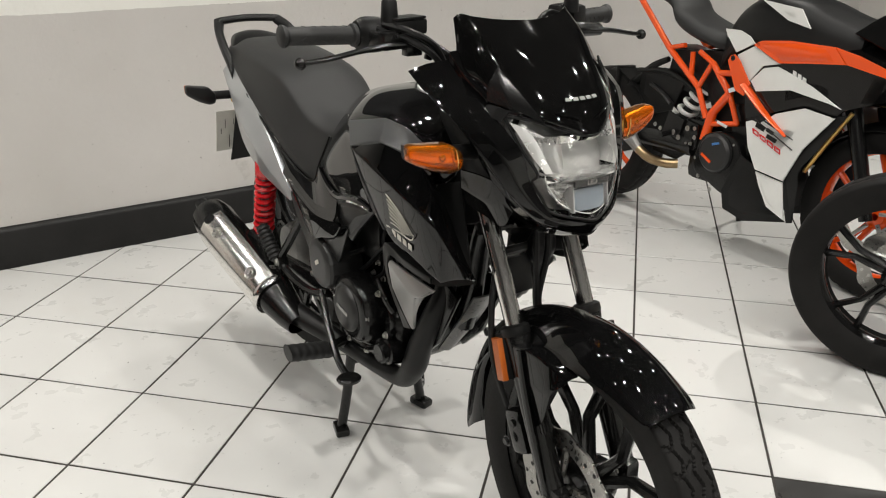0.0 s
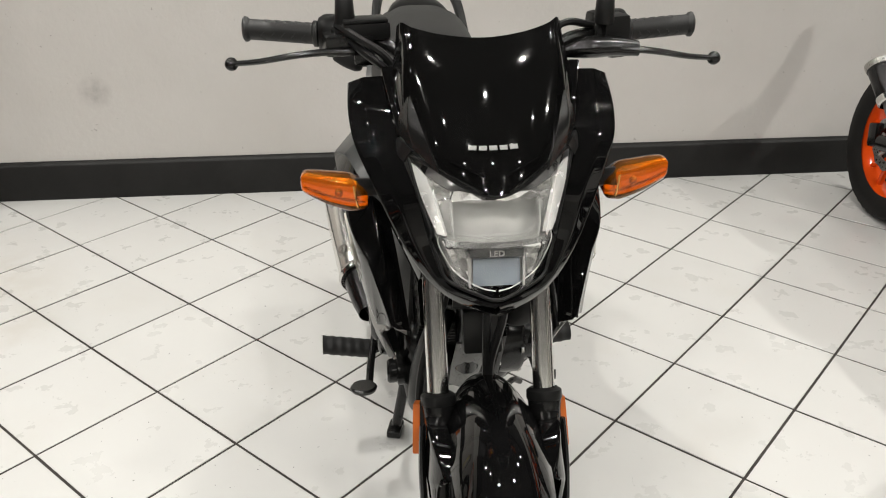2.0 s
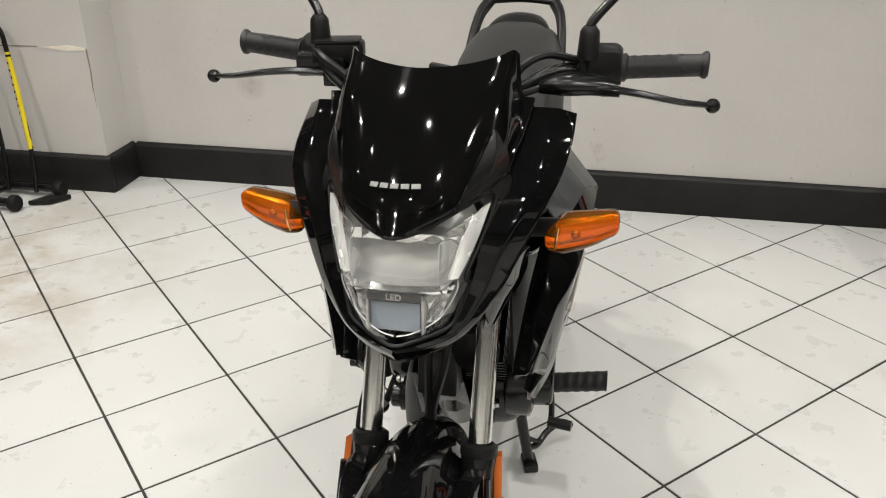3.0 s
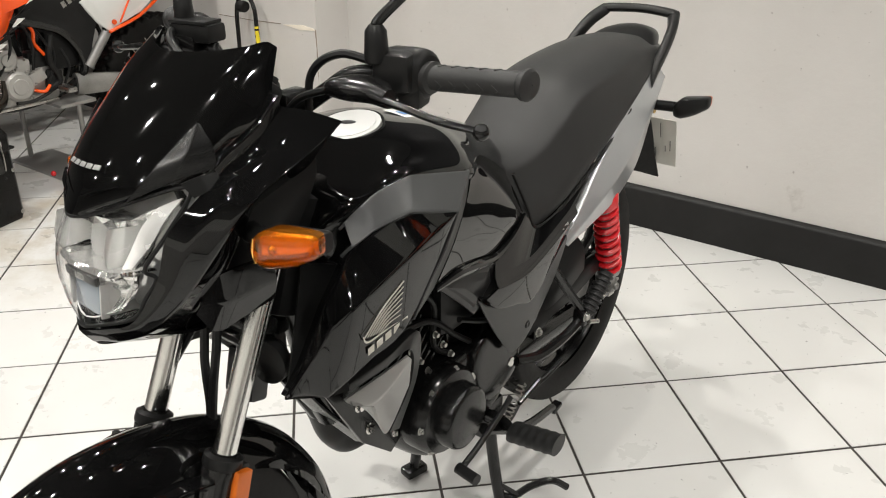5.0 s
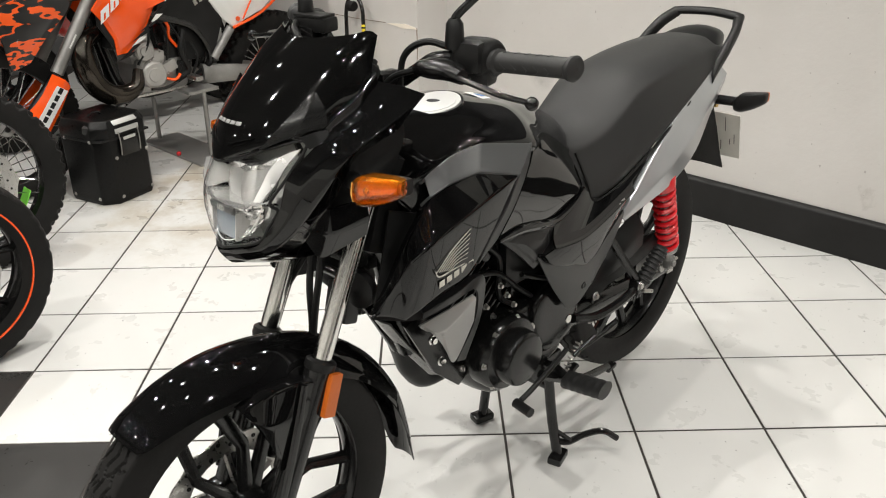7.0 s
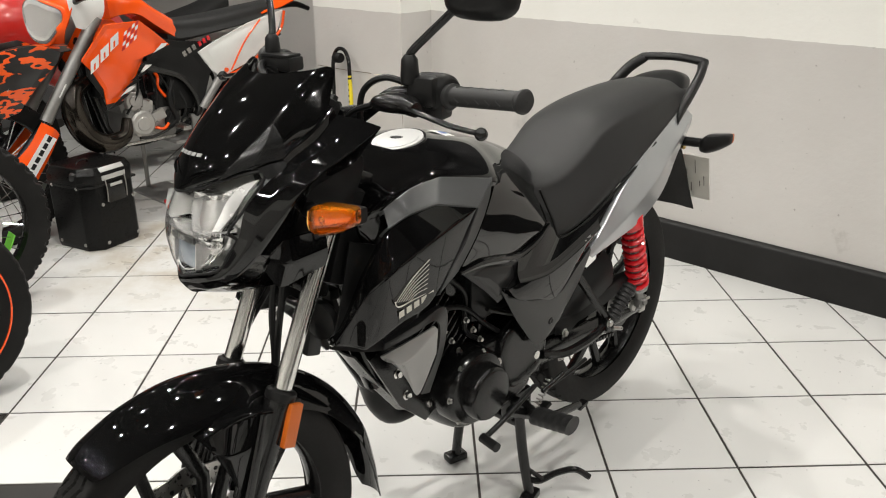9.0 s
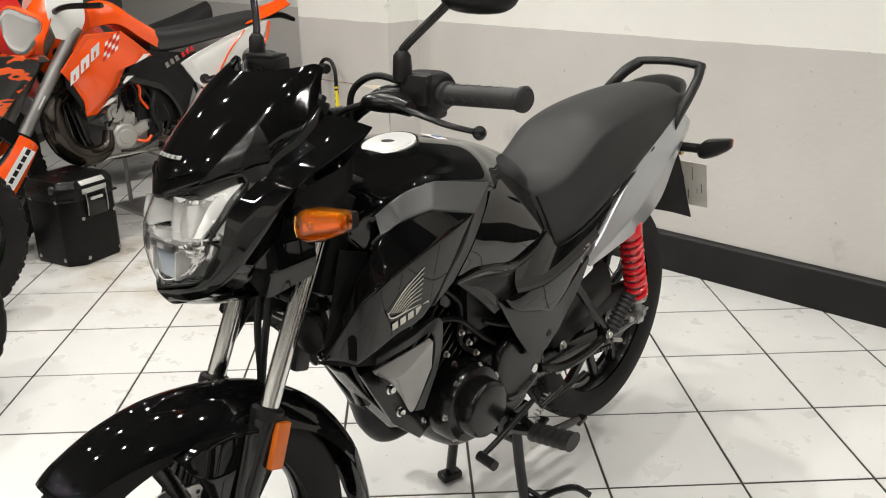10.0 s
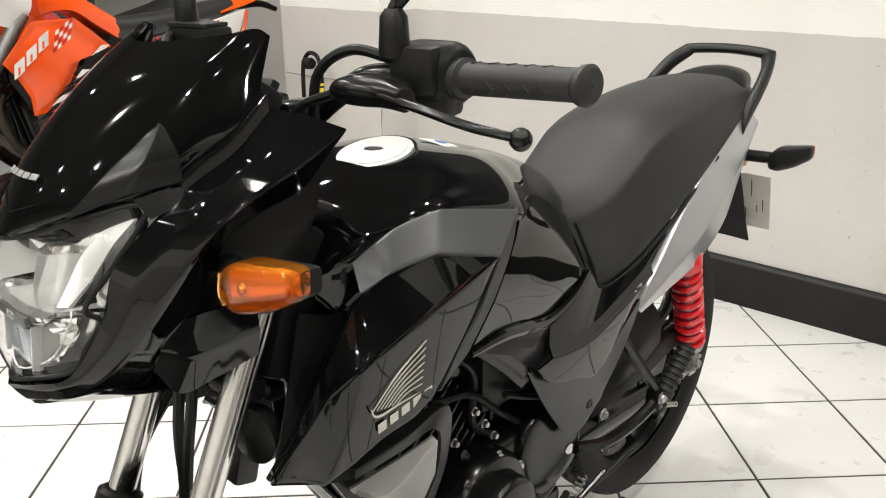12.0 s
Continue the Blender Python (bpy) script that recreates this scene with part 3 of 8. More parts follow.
def cast_spokes(wheel, material, c, rim, pairs, hub, spread, thick=0.018, phase=0.3):
    """A cast hub and its forked arms, each a part of the wheel."""
    part("hub", lathe([(0.012, -0.045), (hub * 0.72, -0.045), (hub, -0.03), (hub * 1.02, 0.0), (hub, 0.03), (hub * 0.72, 0.045), (0.012, 0.045)], c, (1, 0, 0), 28), material, wheel)
    for k in range(pairs):
        a = phase + 2 * math.pi * k / pairs
        for s in (-1, 1):
            p0 = V(c[0], c[1] + hub * 0.9 * math.cos(a + s * 0.18), c[2] + hub * 0.9 * math.sin(a + s * 0.18))
            p1 = V(c[0], c[1] + (hub + rim) * 0.5 * math.cos(a + s * spread * 0.45), c[2] + (hub + rim) * 0.5 * math.sin(a + s * spread * 0.45))
            p2 = V(c[0], c[1] + rim * math.cos(a + s * spread), c[2] + rim * math.sin(a + s * spread))
            part("spoke", tube([p0, p1, p2], [thick * 0.85, thick * 0.7, thick * 0.8], 3, 8, False, 0.8), material, wheel)


def disc_bm(c, r0, r1, x, holes=24):
    """A drilled, wavy brake disc."""
    bm = bmesh.new()
    n = 120
    rows = []
    for k in range(n):
        a = 2 * math.pi * k / n
        wave = 0.003 * math.cos(a * 12)
        rows.append([bm.verts.new((x + o, c[1] + r * math.cos(a), c[2] + r * math.sin(a))) for r, o in ((r0, -0.002), (r1 + wave, -0.002), (r1 + wave, 0.002), (r0, 0.002))])
    for k in range(n):
        a, b = rows[k], rows[(k + 1) % n]
        for j in range(4):
            bm.faces.new((a[j], a[(j + 1) % 4], b[(j + 1) % 4], b[j]))
    for k in range(5):
        a = 2 * math.pi * k / 5
        tube_into(bm, [(x, c[1] + 0.03 * math.cos(a), c[2] + 0.03 * math.sin(a)), (x, c[1] + (r0 + 0.004) * math.cos(a + 0.3), c[2] + (r0 + 0.004) * math.sin(a + 0.3))], 0.007, 2, 6, False)
    bmesh.ops.recalc_face_normals(bm, faces=bm.faces)
    return bm


def disc_holes(c, r0, r1, x, holes=30):
    bm = bmesh.new()
    for k in range(holes):
        a = 2 * math.pi * k / holes
        r = r0 + (r1 - r0) * (0.25, 0.5, 0.75)[k % 3]
        lathe_into(bm, [(0.0005, -0.0027), (0.0042, -0.0027), (0.0042, 0.0027), (0.0005, 0.0027)], (x, c[1] + r * math.cos(a), c[2] + r * math.sin(a)), (1, 0, 0), 8)
    return tidy(bm, 1e-7)


def bolt_bm(p, axis, r=0.008, h=0.006):
    return lathe([(0.0005, h), (r * 0.8, h), (r * 0.92, h * 0.7), (r * 0.95, h * 0.2), (r * 1.35, h * 0.15), (r * 1.4, 0), (0.0005, 0)], p, axis, 12)


def spring_bm(p0, p1, coil, wire, turns):
    p0, p1 = V(*p0), V(*p1)
    ax = (p1 - p0) / np.linalg.norm(p1 - p0)
    e1 = np.cross(ax, (1, 0, 0))
    e1 /= np.linalg.norm(e1)
    e2 = np.cross(ax, e1)
    n = int(turns * 14)
    pts = [p0 + (p1 - p0) * k / n + coil * (math.cos(2 * math.pi * k / 14) * e1 + math.sin(2 * math.pi * k / 14) * e2) for k in range(n + 1)]
    return tube(pts, wire, len(pts), 7, False)


# ---- the black commuter motorcycle on its centre stand ----
def motorcycle():
    bike = thing("motorcycle", "gloss black commuter motorcycle with amber indicators on its centre stand", "motorcycle", (0.0, 0, 0), 0.8)
    FA, RA, R = (0, -0.77, 0.295), (0, 0.44, 0.347), 0.295

    # front wheel
    fw = part("front_wheel", rim_ring(FA, 0.228, 0.056), SATIN, bike, "black cast alloy wheel")
    cast_spokes(fw, SATIN, FA, 0.222, 6, 0.042, 0.36)
    part("tyre", tyre_bm(FA, R, 0.079, 0.228, "zigzag", 616), RUBBER, fw, "road tyre with zigzag tread", 25)
    part("brake_disc", disc_bm(FA, 0.085, 0.122, -0.052), STEEL, fw, "drilled steel disc")
    tagged(part("disc_holes", disc_holes(FA, 0.085, 0.122, -0.052), PLASTIC, fw), "small drilled holes", kind="stuff")
    part("axle", tube([(-0.1, -0.77, 0.295), (0.1, -0.77, 0.295)], 0.009, 2, 12, False), STEEL, fw)
    part("valve", tube([(0.012, -0.77 - 0.19, 0.295 + 0.1), (0.012, -0.77 - 0.165, 0.295 + 0.085)], 0.0045, 2, 8, False), PLASTIC, fw)

    # fork: chrome tubes in black sliders
    def along(z, off=0.0):
        return -0.641 + (0.571 - z) * -0.47 + off
    for s in (-1, 1):
        x = 0.0785 * s + 0.003
        part("fork_tube", tube([(x, along(0.55), 0.55), (x, along(0.91), 0.91)], 0.0160, 2, 28, False), FORKTUBE, bike, "chrome fork tube")
        sl = part("fork_slider", joined(tube([(x, along(0.571), 0.571), (x, along(0.562), 0.562), (x, along(0.545), 0.545), (x, along(0.42), 0.42), (x, along(0.30), 0.30), (x, along(0.27), 0.27)], [0.023, 0.0255, 0.0235, 0.0225, 0.0215, 0.018], 6, 20, False),
                    block((x, -0.772, 0.295), (0.03, 0.05, 0.05), (0, 0, 0), 0.008), block((x, along(0.47) - 0.02, 0.47), (0.02, 0.03, 0.14), (-25, 0, 0), 0.005)), SATIN, bike, "black fork slider")
        part("dust_seal", lathe([(0.016, 0.0), (0.02, 0.004), (0.026, 0.0), (0.0265, -0.012), (0.024, -0.016)], (x, along(0.571), 0.571), (0, 0.425, 0.905), 24), PLASTIC, sl)
        part("side_reflector", rounded(block_into(bmesh.new(), (0.108 * s, along(0.518) + 0.02, 0.518), (0.012, 0.026, 0.075), pose(0, 0, 0, -22, 0, 8 * s)), 0.002), REFLEX, sl, "amber side reflector")
        part("reflector_bracket", block((0.098 * s, along(0.52) + 0.02, 0.52), (0.012, 0.03, 0.08), (-22, 0, 8 * s), 0.003), PLASTIC, sl)
        part("drain_bolt", bolt_bm((x, along(0.28) - 0.0, 0.262), (0, -0.4, -0.9), 0.007), STEEL, sl)
    part("lower_clamp", joined(block((0, along(0.73) + 0.01, 0.728), (0.182, 0.045, 0.024), (-25, 0, 0), 0.008), block((0, -0.53, 0.78), (0.05, 0.05, 0.14), (-25, 0, 0), 0.01)), SATIN, bike, "black lower fork clamp")
    part("upper_clamp", block((0, along(0.9) + 0.02, 0.905), (0.2, 0.07, 0.022), (-25, 0, 0), 0.008), SATIN, bike, "black upper fork clamp")
    part("horn", joined(lathe([(0.001, 0), (0.03, 0.002), (0.034, 0.008), (0.034, 0.022), (0.02, 0.028), (0.001, 0.03)], (0.055, -0.52, 0.655), (0.2, -1, 0), 24), block((0.03, -0.50, 0.69), (0.05, 0.02, 0.02), (0, 0, 0), 0.003)), PLASTIC, bike, "black disc horn")
    part("hose_bracket", joined(block((0, -0.53, 0.61), (0.062, 0.03, 0.07), (-15, 0, 0), 0.006), tube([(-0.045, -0.53, 0.66), (0.045, -0.53, 0.66)], 0.009, 2, 8, False)), DULL, bike, "grey bracket plate")
    part("caliper", joined(block((-0.060, -0.655, 0.36), (0.042, 0.05, 0.085), (-25, 0, 0), 0.012), bolt_bm((-0.09, -0.665, 0.39), (-1, 0, 0)), bolt_bm((-0.09, -0.645, 0.34), (-1, 0, 0))), SATIN, bike, "black brake caliper")
    part("brake_hose", tube([(-0.1, -0.46, 0.95), (-0.075, -0.5, 0.84), (-0.05, -0.55, 0.72), (-0.096, -0.6, 0.6), (-0.104, -0.62, 0.5), (-0.085, -0.635, 0.41)], 0.006, 40, 8), PLASTIC, bike)
    for k, dx in ((0, 0.03), (1, 0.055)):
        part("cable", tube([(dx, -0.48, 0.95), (dx - 0.02, -0.57, 0.78), (dx - 0.028, -0.595, 0.68), (dx - 0.03 - 0.02 * k, -0.60, 0.58), (dx - 0.03, -0.62, 0.52)], 0.0065, 30, 8), PLASTIC, bike)

    # front mudguard: crowned blade with a flared tail and stays over the sliders
    def guard_row(a, r, w, drop):
        y, z = FA[1] - r * math.cos(a), FA[2] + r * math.sin(a)
        d = V(0, -math.cos(a), math.sin(a))
        return [V(x * w, y, z) - d * drop * abs(x) ** 2.2 for x in (-1, -0.82, -0.45, 0, 0.45, 0.82, 1)]
    rows = [guard_row(radians(a), r, w, dp) for a, r, w, dp in ((53.0, 0.3205, 0.046, 0.02), (55, 0.3225, 0.053, 0.028), (60, 0.3235, 0.058, 0.036), (72, 0.324, 0.063, 0.05), (88, 0.323, 0.067, 0.062), (108, 0.323, 0.067, 0.062), (126, 0.329, 0.063, 0.058), (145, 0.340, 0.055, 0.048), (165, 0.353, 0.048, 0.036), (180, 0.363, 0.043, 0.026), (189, 0.373, 0.038, 0.018), (193.5, 0.382, 0.03, 0.01))]
    part("front_mudguard", sheet(rows, 60, 22, 0.003, FA), GLOSS, bike, "gloss black front mudguard", 50)
    stay = facets([[(0.058, -0.795, 0.545), (0.062, -0.758, 0.558), (0.064, -0.715, 0.560), (0.072, -0.675, 0.555)],
                   [(0.070, -0.790, 0.538), (0.086, -0.752, 0.556), (0.094, -0.705, 0.560), (0.097, -0.668, 0.552)],
                   [(0.084, -0.783, 0.525), (0.094, -0.760, 0.505), (0.099, -0.716, 0.50), (0.100, -0.684, 0.50)],
                   [(0.086, -0.757, 0.470), (0.092, -0.748, 0.440), (0.095, -0.732, 0.422), (0.096, -0.716, 0.42)]], 24, 0.004, (0, -0.7, 0.45), 0.003)
    pair("mudguard_stay", stay, GLOSS, bike, "gloss black fork shield", 25)
    for s in (-1, 1):
        part("shield_rib", tube([(s * 0.101, -0.690, 0.555), (s * 0.104, -0.712, 0.49), (s * 0.102, -0.742, 0.40), (s * 0.098, -0.765, 0.33)], [0.006, 0.008, 0.008, 0.006], 16, 8, True, 0.7), SATIN, bike, "black fork brace")

    # headlight and cowl
    lens_rows = [[(0, -0.7325, 0.921), (0.035, -0.715, 0.927), (0.07, -0.684, 0.941), (0.1045, -0.643, 0.948)],
                 [(0, -0.750, 0.880), (0.035, -0.740, 0.881), (0.066, -0.715, 0.887), (0.092, -0.674, 0.900)],
                 [(0, -0.7545, 0.850), (0.03, -0.748, 0.851), (0.058, -0.728, 0.856), (0.0785, -0.700, 0.864)],
                 [(0, -0.7535, 0.832), (0.029, -0.747, 0.833), (0.056, -0.728, 0.838), (0.080, -0.689, 0.848)],
                 [(0, -0.752, 0.812), (0.025, -0.746, 0.814), (0.048, -0.731, 0.817), (0.071, -0.702, 0.824)],
                 [(0, -0.746, 0.787), (0.018, -0.741, 0.790), (0.04, -0.730, 0.795), (0.060, -0.715, 0.801)]]
    def both(row):
        return [(-x, y, z) for x, y, z in row[:0:-1]] + list(row)
    full = [both(r) for r in lens_rows]
    light = part("headlight", sheet([[(x * 0.95, y + 0.026 + 0.03 * (1 - abs(x) / 0.1), z) for x, y, z in r] for r in full], 18, 30, 0.003, (0, -0.4, 0.86)), MIRRORED, bike, "clear lens headlight with bright reflectors")
    lens = part("lens", sheet(full, 24, 36, 0.0015, (0, -0.4, 0.86)), GLASS, light, "clear plastic lens")
    lens.visible_shadow = False
    outline = [full[0][k] for k in range(7)] + [r[-1] for r in full[1:]] + [full[-1][k] for k in (4, 3, 2)] + [r[0] for r in full[:0:-1]]
    part("gasket", tube(outline + outline[:1], 0.0026, 140, 8), PLASTIC, light)
    for s in (-1, 1):
        wedge = [[(s * 0.1, -0.652, 0.939), (s * 0.09, -0.667, 0.934), (s * 0.082, -0.676, 0.929)], [(s * 0.094, -0.674, 0.918), (s * 0.084, -0.686, 0.913), (s * 0.075, -0.694, 0.91)], [(s * 0.085, -0.690, 0.893), (s * 0.076, -0.700, 0.889), (s * 0.069, -0.706, 0.888)], [(s * 0.072, -0.712, 0.866), (s * 0.067, -0.715, 0.866), (s * 0.062, -0.718, 0.866)]]
        part("light_guide", sheet(wedge, 16, 8, 0.006, (0, -0.5, 0.86)), FROST, light, "frosted running light strip")
        guide2 = [(s * 0.070, -0.709, 0.862), (s * 0.071, -0.712, 0.852), (s * 0.06, -0.719, 0.83), (s * 0.045, -0.726, 0.813), (s * 0.02, -0.737, 0.801), (s * 0.002, -0.740, 0.797)]
        part("light_guide", tube(guide2, 0.0008, 24, 8), FROST, light, "frosted running light strip")
        cheek = facets([[(s * 0.056, -0.690, 0.915), (s * 0.054, -0.676, 0.896), (s * 0.055, -0.672, 0.872), (s * 0.060, -0.680, 0.858)],
                        [(s * 0.074, -0.684, 0.925), (s * 0.071, -0.676, 0.900), (s * 0.066, -0.680, 0.880), (s * 0.062, -0.700, 0.862)],
                        [(s * 0.083, -0.674, 0.930), (s * 0.080, -0.682, 0.906), (s * 0.073, -0.700, 0.884), (s * 0.066, -0.715, 0.866)]], 9, 0.002, (0, -0.5, 0.88), 0.0005)
        part("reflector_cheek", crystal(cheek, 0.0012, 3), FACETED, light, "bright faceted reflector cheek", 8)
        part("reflector_vane", facets([[(s * 0.0535, -0.722, 0.912), (s * 0.054, -0.731, 0.884), (s * 0.052, -0.728, 0.866)], [(s * 0.0555, -0.674, 0.906), (s * 0.0555, -0.670, 0.884), (s * 0.056, -0.672, 0.862)]], 6, 0.0015, (0, -0.7, 0.88), 0.0004), MIRRORED, light, "bright upright vane")
        lower = facets([[(s * 0.034, -0.732, 0.846), (s * 0.036, -0.712, 0.828), (s * 0.033, -0.728, 0.804)],
                        [(s * 0.050, -0.712, 0.848), (s * 0.046, -0.700, 0.828), (s * 0.040, -0.718, 0.808)],
                        [(s * 0.066, -0.702, 0.852), (s * 0.056, -0.706, 0.830), (s * 0.046, -0.720, 0.813)]], 9, 0.002, (0, -0.5, 0.88), 0.0005)
        part("reflector_side", crystal(lower, 0.0016, 5), FACETED, light, "faceted lower reflector", 8)
    bowl = [[(x, y + 0.5 * x * x, z) for x in (-0.055, -0.03, 0, 0.03, 0.055)] for y, z in ((-0.712, 0.910), (-0.676, 0.905), (-0.664, 0.890), (-0.662, 0.868), (-0.668, 0.850))]
    part("reflector_bowl", crystal(sheet(bowl, 5, 9, 0.009, (0, -0.5, 0.88)), 0.004, 7), FACETED, light, "bright reflector bowl with cut facets", 4)
    shelf = [[(x * f, y + 1.2 * x * x, z + 0.9 * x * x) for x in (-0.064, -0.035, 0, 0.035, 0.064)] for y, z, f in ((-0.664, 0.846, 1.0), (-0.690, 0.852, 1.0), (-0.716, 0.857, 1.0), (-0.730, 0.858, 0.98), (-0.734, 0.854, 0.96))]
    part("reflector_shelf", crystal(sheet(shelf, 4, 8, 0.004, (0, -0.7, 0.8)), 0.0011, 9), FACETED, light, "pale curved reflector shelf", 4)
    part("reflector_lip", tube([(-0.068, -0.668, 0.868), (-0.05, -0.668, 0.852), (-0.025, -0.672, 0.850), (0, -0.674, 0.850), (0.025, -0.672, 0.850), (0.05, -0.668, 0.852), (0.068, -0.668, 0.868)], 0.0016, 30, 8), FROST, light, "bright reflector lip")
    for x in (-0.022, 0.024):
        part("reflector_seam", tube([(x, -0.678, 0.905), (x, -0.666, 0.888), (x * 1.05, -0.665, 0.866), (x * 1.1, -0.671, 0.851)], 0.0008, 10, 6), FROST, light)
    for x in (-0.0335, 0.0335):
        part("projector_rim", block((x, -0.731, 0.822), (0.003, 0.01, 0.042), (-8, 0, 0), 0.001), PEWTER, light, "bright projector rim")
    part("projector", block((0, -0.706, 0.82), (0.066, 0.04, 0.044), (-8, 0, 0), 0.004), PEWTER, light, "grey projector housing")
    part("projector_lens", block((0, -0.729, 0.819), (0.06, 0.006, 0.037), (-8, 0, 0), 0.0025), BLUEGLASS, light, "blue-grey projector lens")
    part("divider", block((0, -0.734, 0.8475), (0.066, 0.006, 0.011), (0, 0, 0), 0.0015), DULL, light, "dark band with raised letters")
    lettering("LED", 0.011, 0.0006, Matrix.Translation((0, -0.7375, 0.8475)) @ pose(0, 0, 0, 84), PEWTER, light)

    scr = [[(0, -0.576, 1.077), (0.05, -0.561, 1.079), (0.088, -0.536, 1.084), (0.104, -0.516, 1.088), (0.111, -0.506, 1.081)],
           [(0, -0.6265, 1.0435), (0.053, -0.611, 1.0455), (0.096, -0.575, 1.052), (0.111, -0.538, 1.052), (0.116, -0.522, 1.046)],
           [(0, -0.672, 1.003), (0.0555, -0.657, 1.004), (0.1015, -0.6105, 1.0065), (0.119, -0.560, 1.012), (0.1235, -0.540, 1.014)],
           [(0, -0.7065, 0.966), (0.055, -0.6895, 0.968), (0.1, -0.642, 0.972), (0.113, -0.594, 0.986), (0.1165, -0.572, 0.990)],
           [(0, -0.728, 0.932), (0.05, -0.708, 0.942), (0.092, -0.663, 0.958), (0.107, -0.620, 0.971), (0.1115, -0.599, 0.977)],
           [(0, -0.735, 0.921), (0.04, -0.7135, 0.932), (0.08, -0.676, 0.951), (0.102, -0.641, 0.957), (0.109, -0.620, 0.962)]]
    screen = part("windscreen", sheet([both(r) for r in scr], 40, 44, 0.004, (0, -0.4, 0.95)), SCREEN, bike, "gloss black flyscreen", 45)
    for s in (-1, 1):
        def side(*pts):
            return [(s * x, y, z) for x, y, z in pts]
        part("screen_edge", facets([side((0.120, -0.533, 1.034), (0.1145, -0.566, 0.999), (0.1085, -0.600, 0.982), (0.107, -0.620, 0.966)),
                                    side((0.1345, -0.531, 1.033), (0.1255, -0.567, 0.998), (0.1185, -0.599, 0.979), (0.1155, -0.616, 0.967)),
                                    side((0.1345, -0.530, 1.018), (0.126, -0.567, 0.983), (0.1195, -0.599, 0.965), (0.117, -0.615, 0.956))], 20, 0.003, (0, -0.4, 0.95), 0.002), GLOSS, screen, "gloss black stepped screen edge")
        part("screen_facet", facets([side((0.098, -0.6185, 1.0165), (0.081, -0.667, 0.975), (0.067, -0.702, 0.941)),
                                     side((0.0995, -0.6195, 1.0165), (0.1025, -0.641, 0.985), (0.097, -0.656, 0.960)),
                                     side((0.101, -0.6165, 1.0145), (0.1125, -0.612, 0.990), (0.1165, -0.613, 0.966))], 16, 0.003, (0, -0.4, 0.95), 0.002), FACET, screen, "satin grey-black raised facet")
        part("corner_plate", facets([side((0.100, -0.652, 0.955), (0.1105, -0.644, 0.938)), side((0.110, -0.634, 0.961), (0.118, -0.630, 0.944)), side((0.1165, -0.614, 0.962), (0.122, -0.616, 0.948))], 6, 0.004, (0, -0.4, 0.95), 0.002), PLASTIC, screen)
    for k in range(5):
        x = -0.0257 + 0.0124 * k
        part("badge_mark", block((x - 0.0005, -0.7052 + 4.2 * x * x, 0.9733), (0.0098 if k < 4 else 0.0105, 0.0012, 0.0062), (-46, 0, math.degrees(8.8 * x)), 0.0005), BADGE, screen, "plain silver badge shape")
    for s in (-1, 1):
        part("vent_slit", tube([(s * 0.014, -0.7245, 0.9455), (s * 0.034, -0.7145, 0.9515), (s * 0.055, -0.6995, 0.957)], [0.0012, 0.0024, 0.0014], 10, 6, True, 0.5), GLOSS, screen)

    seam = [(0.131, -0.529, 1.0205), (0.1225, -0.567, 0.985), (0.1165, -0.599, 0.967), (0.1165, -0.615, 0.956), (0.110, -0.641, 0.936), (0.094, -0.676, 0.898), (0.083, -0.690, 0.848), (0.063, -0.717, 0.799), (0.03, -0.738, 0.787), (0, -0.752, 0.783)]
    ridge = [(0.185, -0.482, 1.0), (0.1845, -0.527, 0.980), (0.181, -0.563, 0.964), (0.174, -0.596, 0.946), (0.160, -0.623, 0.920), (0.138, -0.650, 0.875), (0.111, -0.678, 0.826), (0.078, -0.703, 0.787), (0.042, -0.722, 0.768), (0, -0.738, 0.760)]
    under = [(0.167, -0.489, 0.955), (0.165, -0.512, 0.934), (0.164, -0.562, 0.920), (0.156, -0.590, 0.905), (0.148, -0.607, 0.874), (0.127, -0.626, 0.826), (0.101, -0.650, 0.785), (0.068, -0.675, 0.755), (0.034, -0.688, 0.745), (0, -0.695, 0.742)]
    under = [(x * 0.88, y + 0.004, z + 0.008) for x, y, z in under]
    crown = [tuple(0.5 * (V(*a) + V(*b)) + V(0.003, -0.003, 0.004)) for a, b in zip(seam, ridge)]
    hem = [tuple(V(*a) * V(0.86, 1, 1) + V(0, 0.012, 0.002)) for a in under]
    pair("headlight_cowl", facets([seam, crown, ridge, under, hem], 60, 0.004, (0, -0.45, 0.85), 0.003), GLOSS, bike, "gloss black cowl wing with a sharp ridge", 30)
    fin = facets([[(0.105, -0.650, 0.83), (0.118, -0.626, 0.841), (0.128, -0.597, 0.845), (0.136, -0.566, 0.845)], [(0.104, -0.650, 0.81), (0.114, -0.626, 0.80), (0.124, -0.594, 0.805), (0.133, -0.562, 0.812)], [(0.092, -0.654, 0.790), (0.098, -0.634, 0.760), (0.108, -0.598, 0.768), (0.122, -0.560, 0.782)]], 20, 0.004, (0, -0.45, 0.85), 0.003)
    pair("cowl_fin", fin, GLOSS, bike, "black lower cowl fin", 30)
    inner = sheet([[(0.105, -0.50, 0.99), (0.12, -0.47, 0.93), (0.10, -0.5, 0.84)], [(0.085, -0.6, 0.95), (0.1, -0.56, 0.86), (0.08, -0.58, 0.78)], [(0.04, -0.68, 0.9), (0.06, -0.63, 0.8), (0.04, -0.64, 0.745)]], 12, 12, 0.004, (0, -0.3, 0.85))
    pair("cowl_liner", inner, PLASTIC, bike)
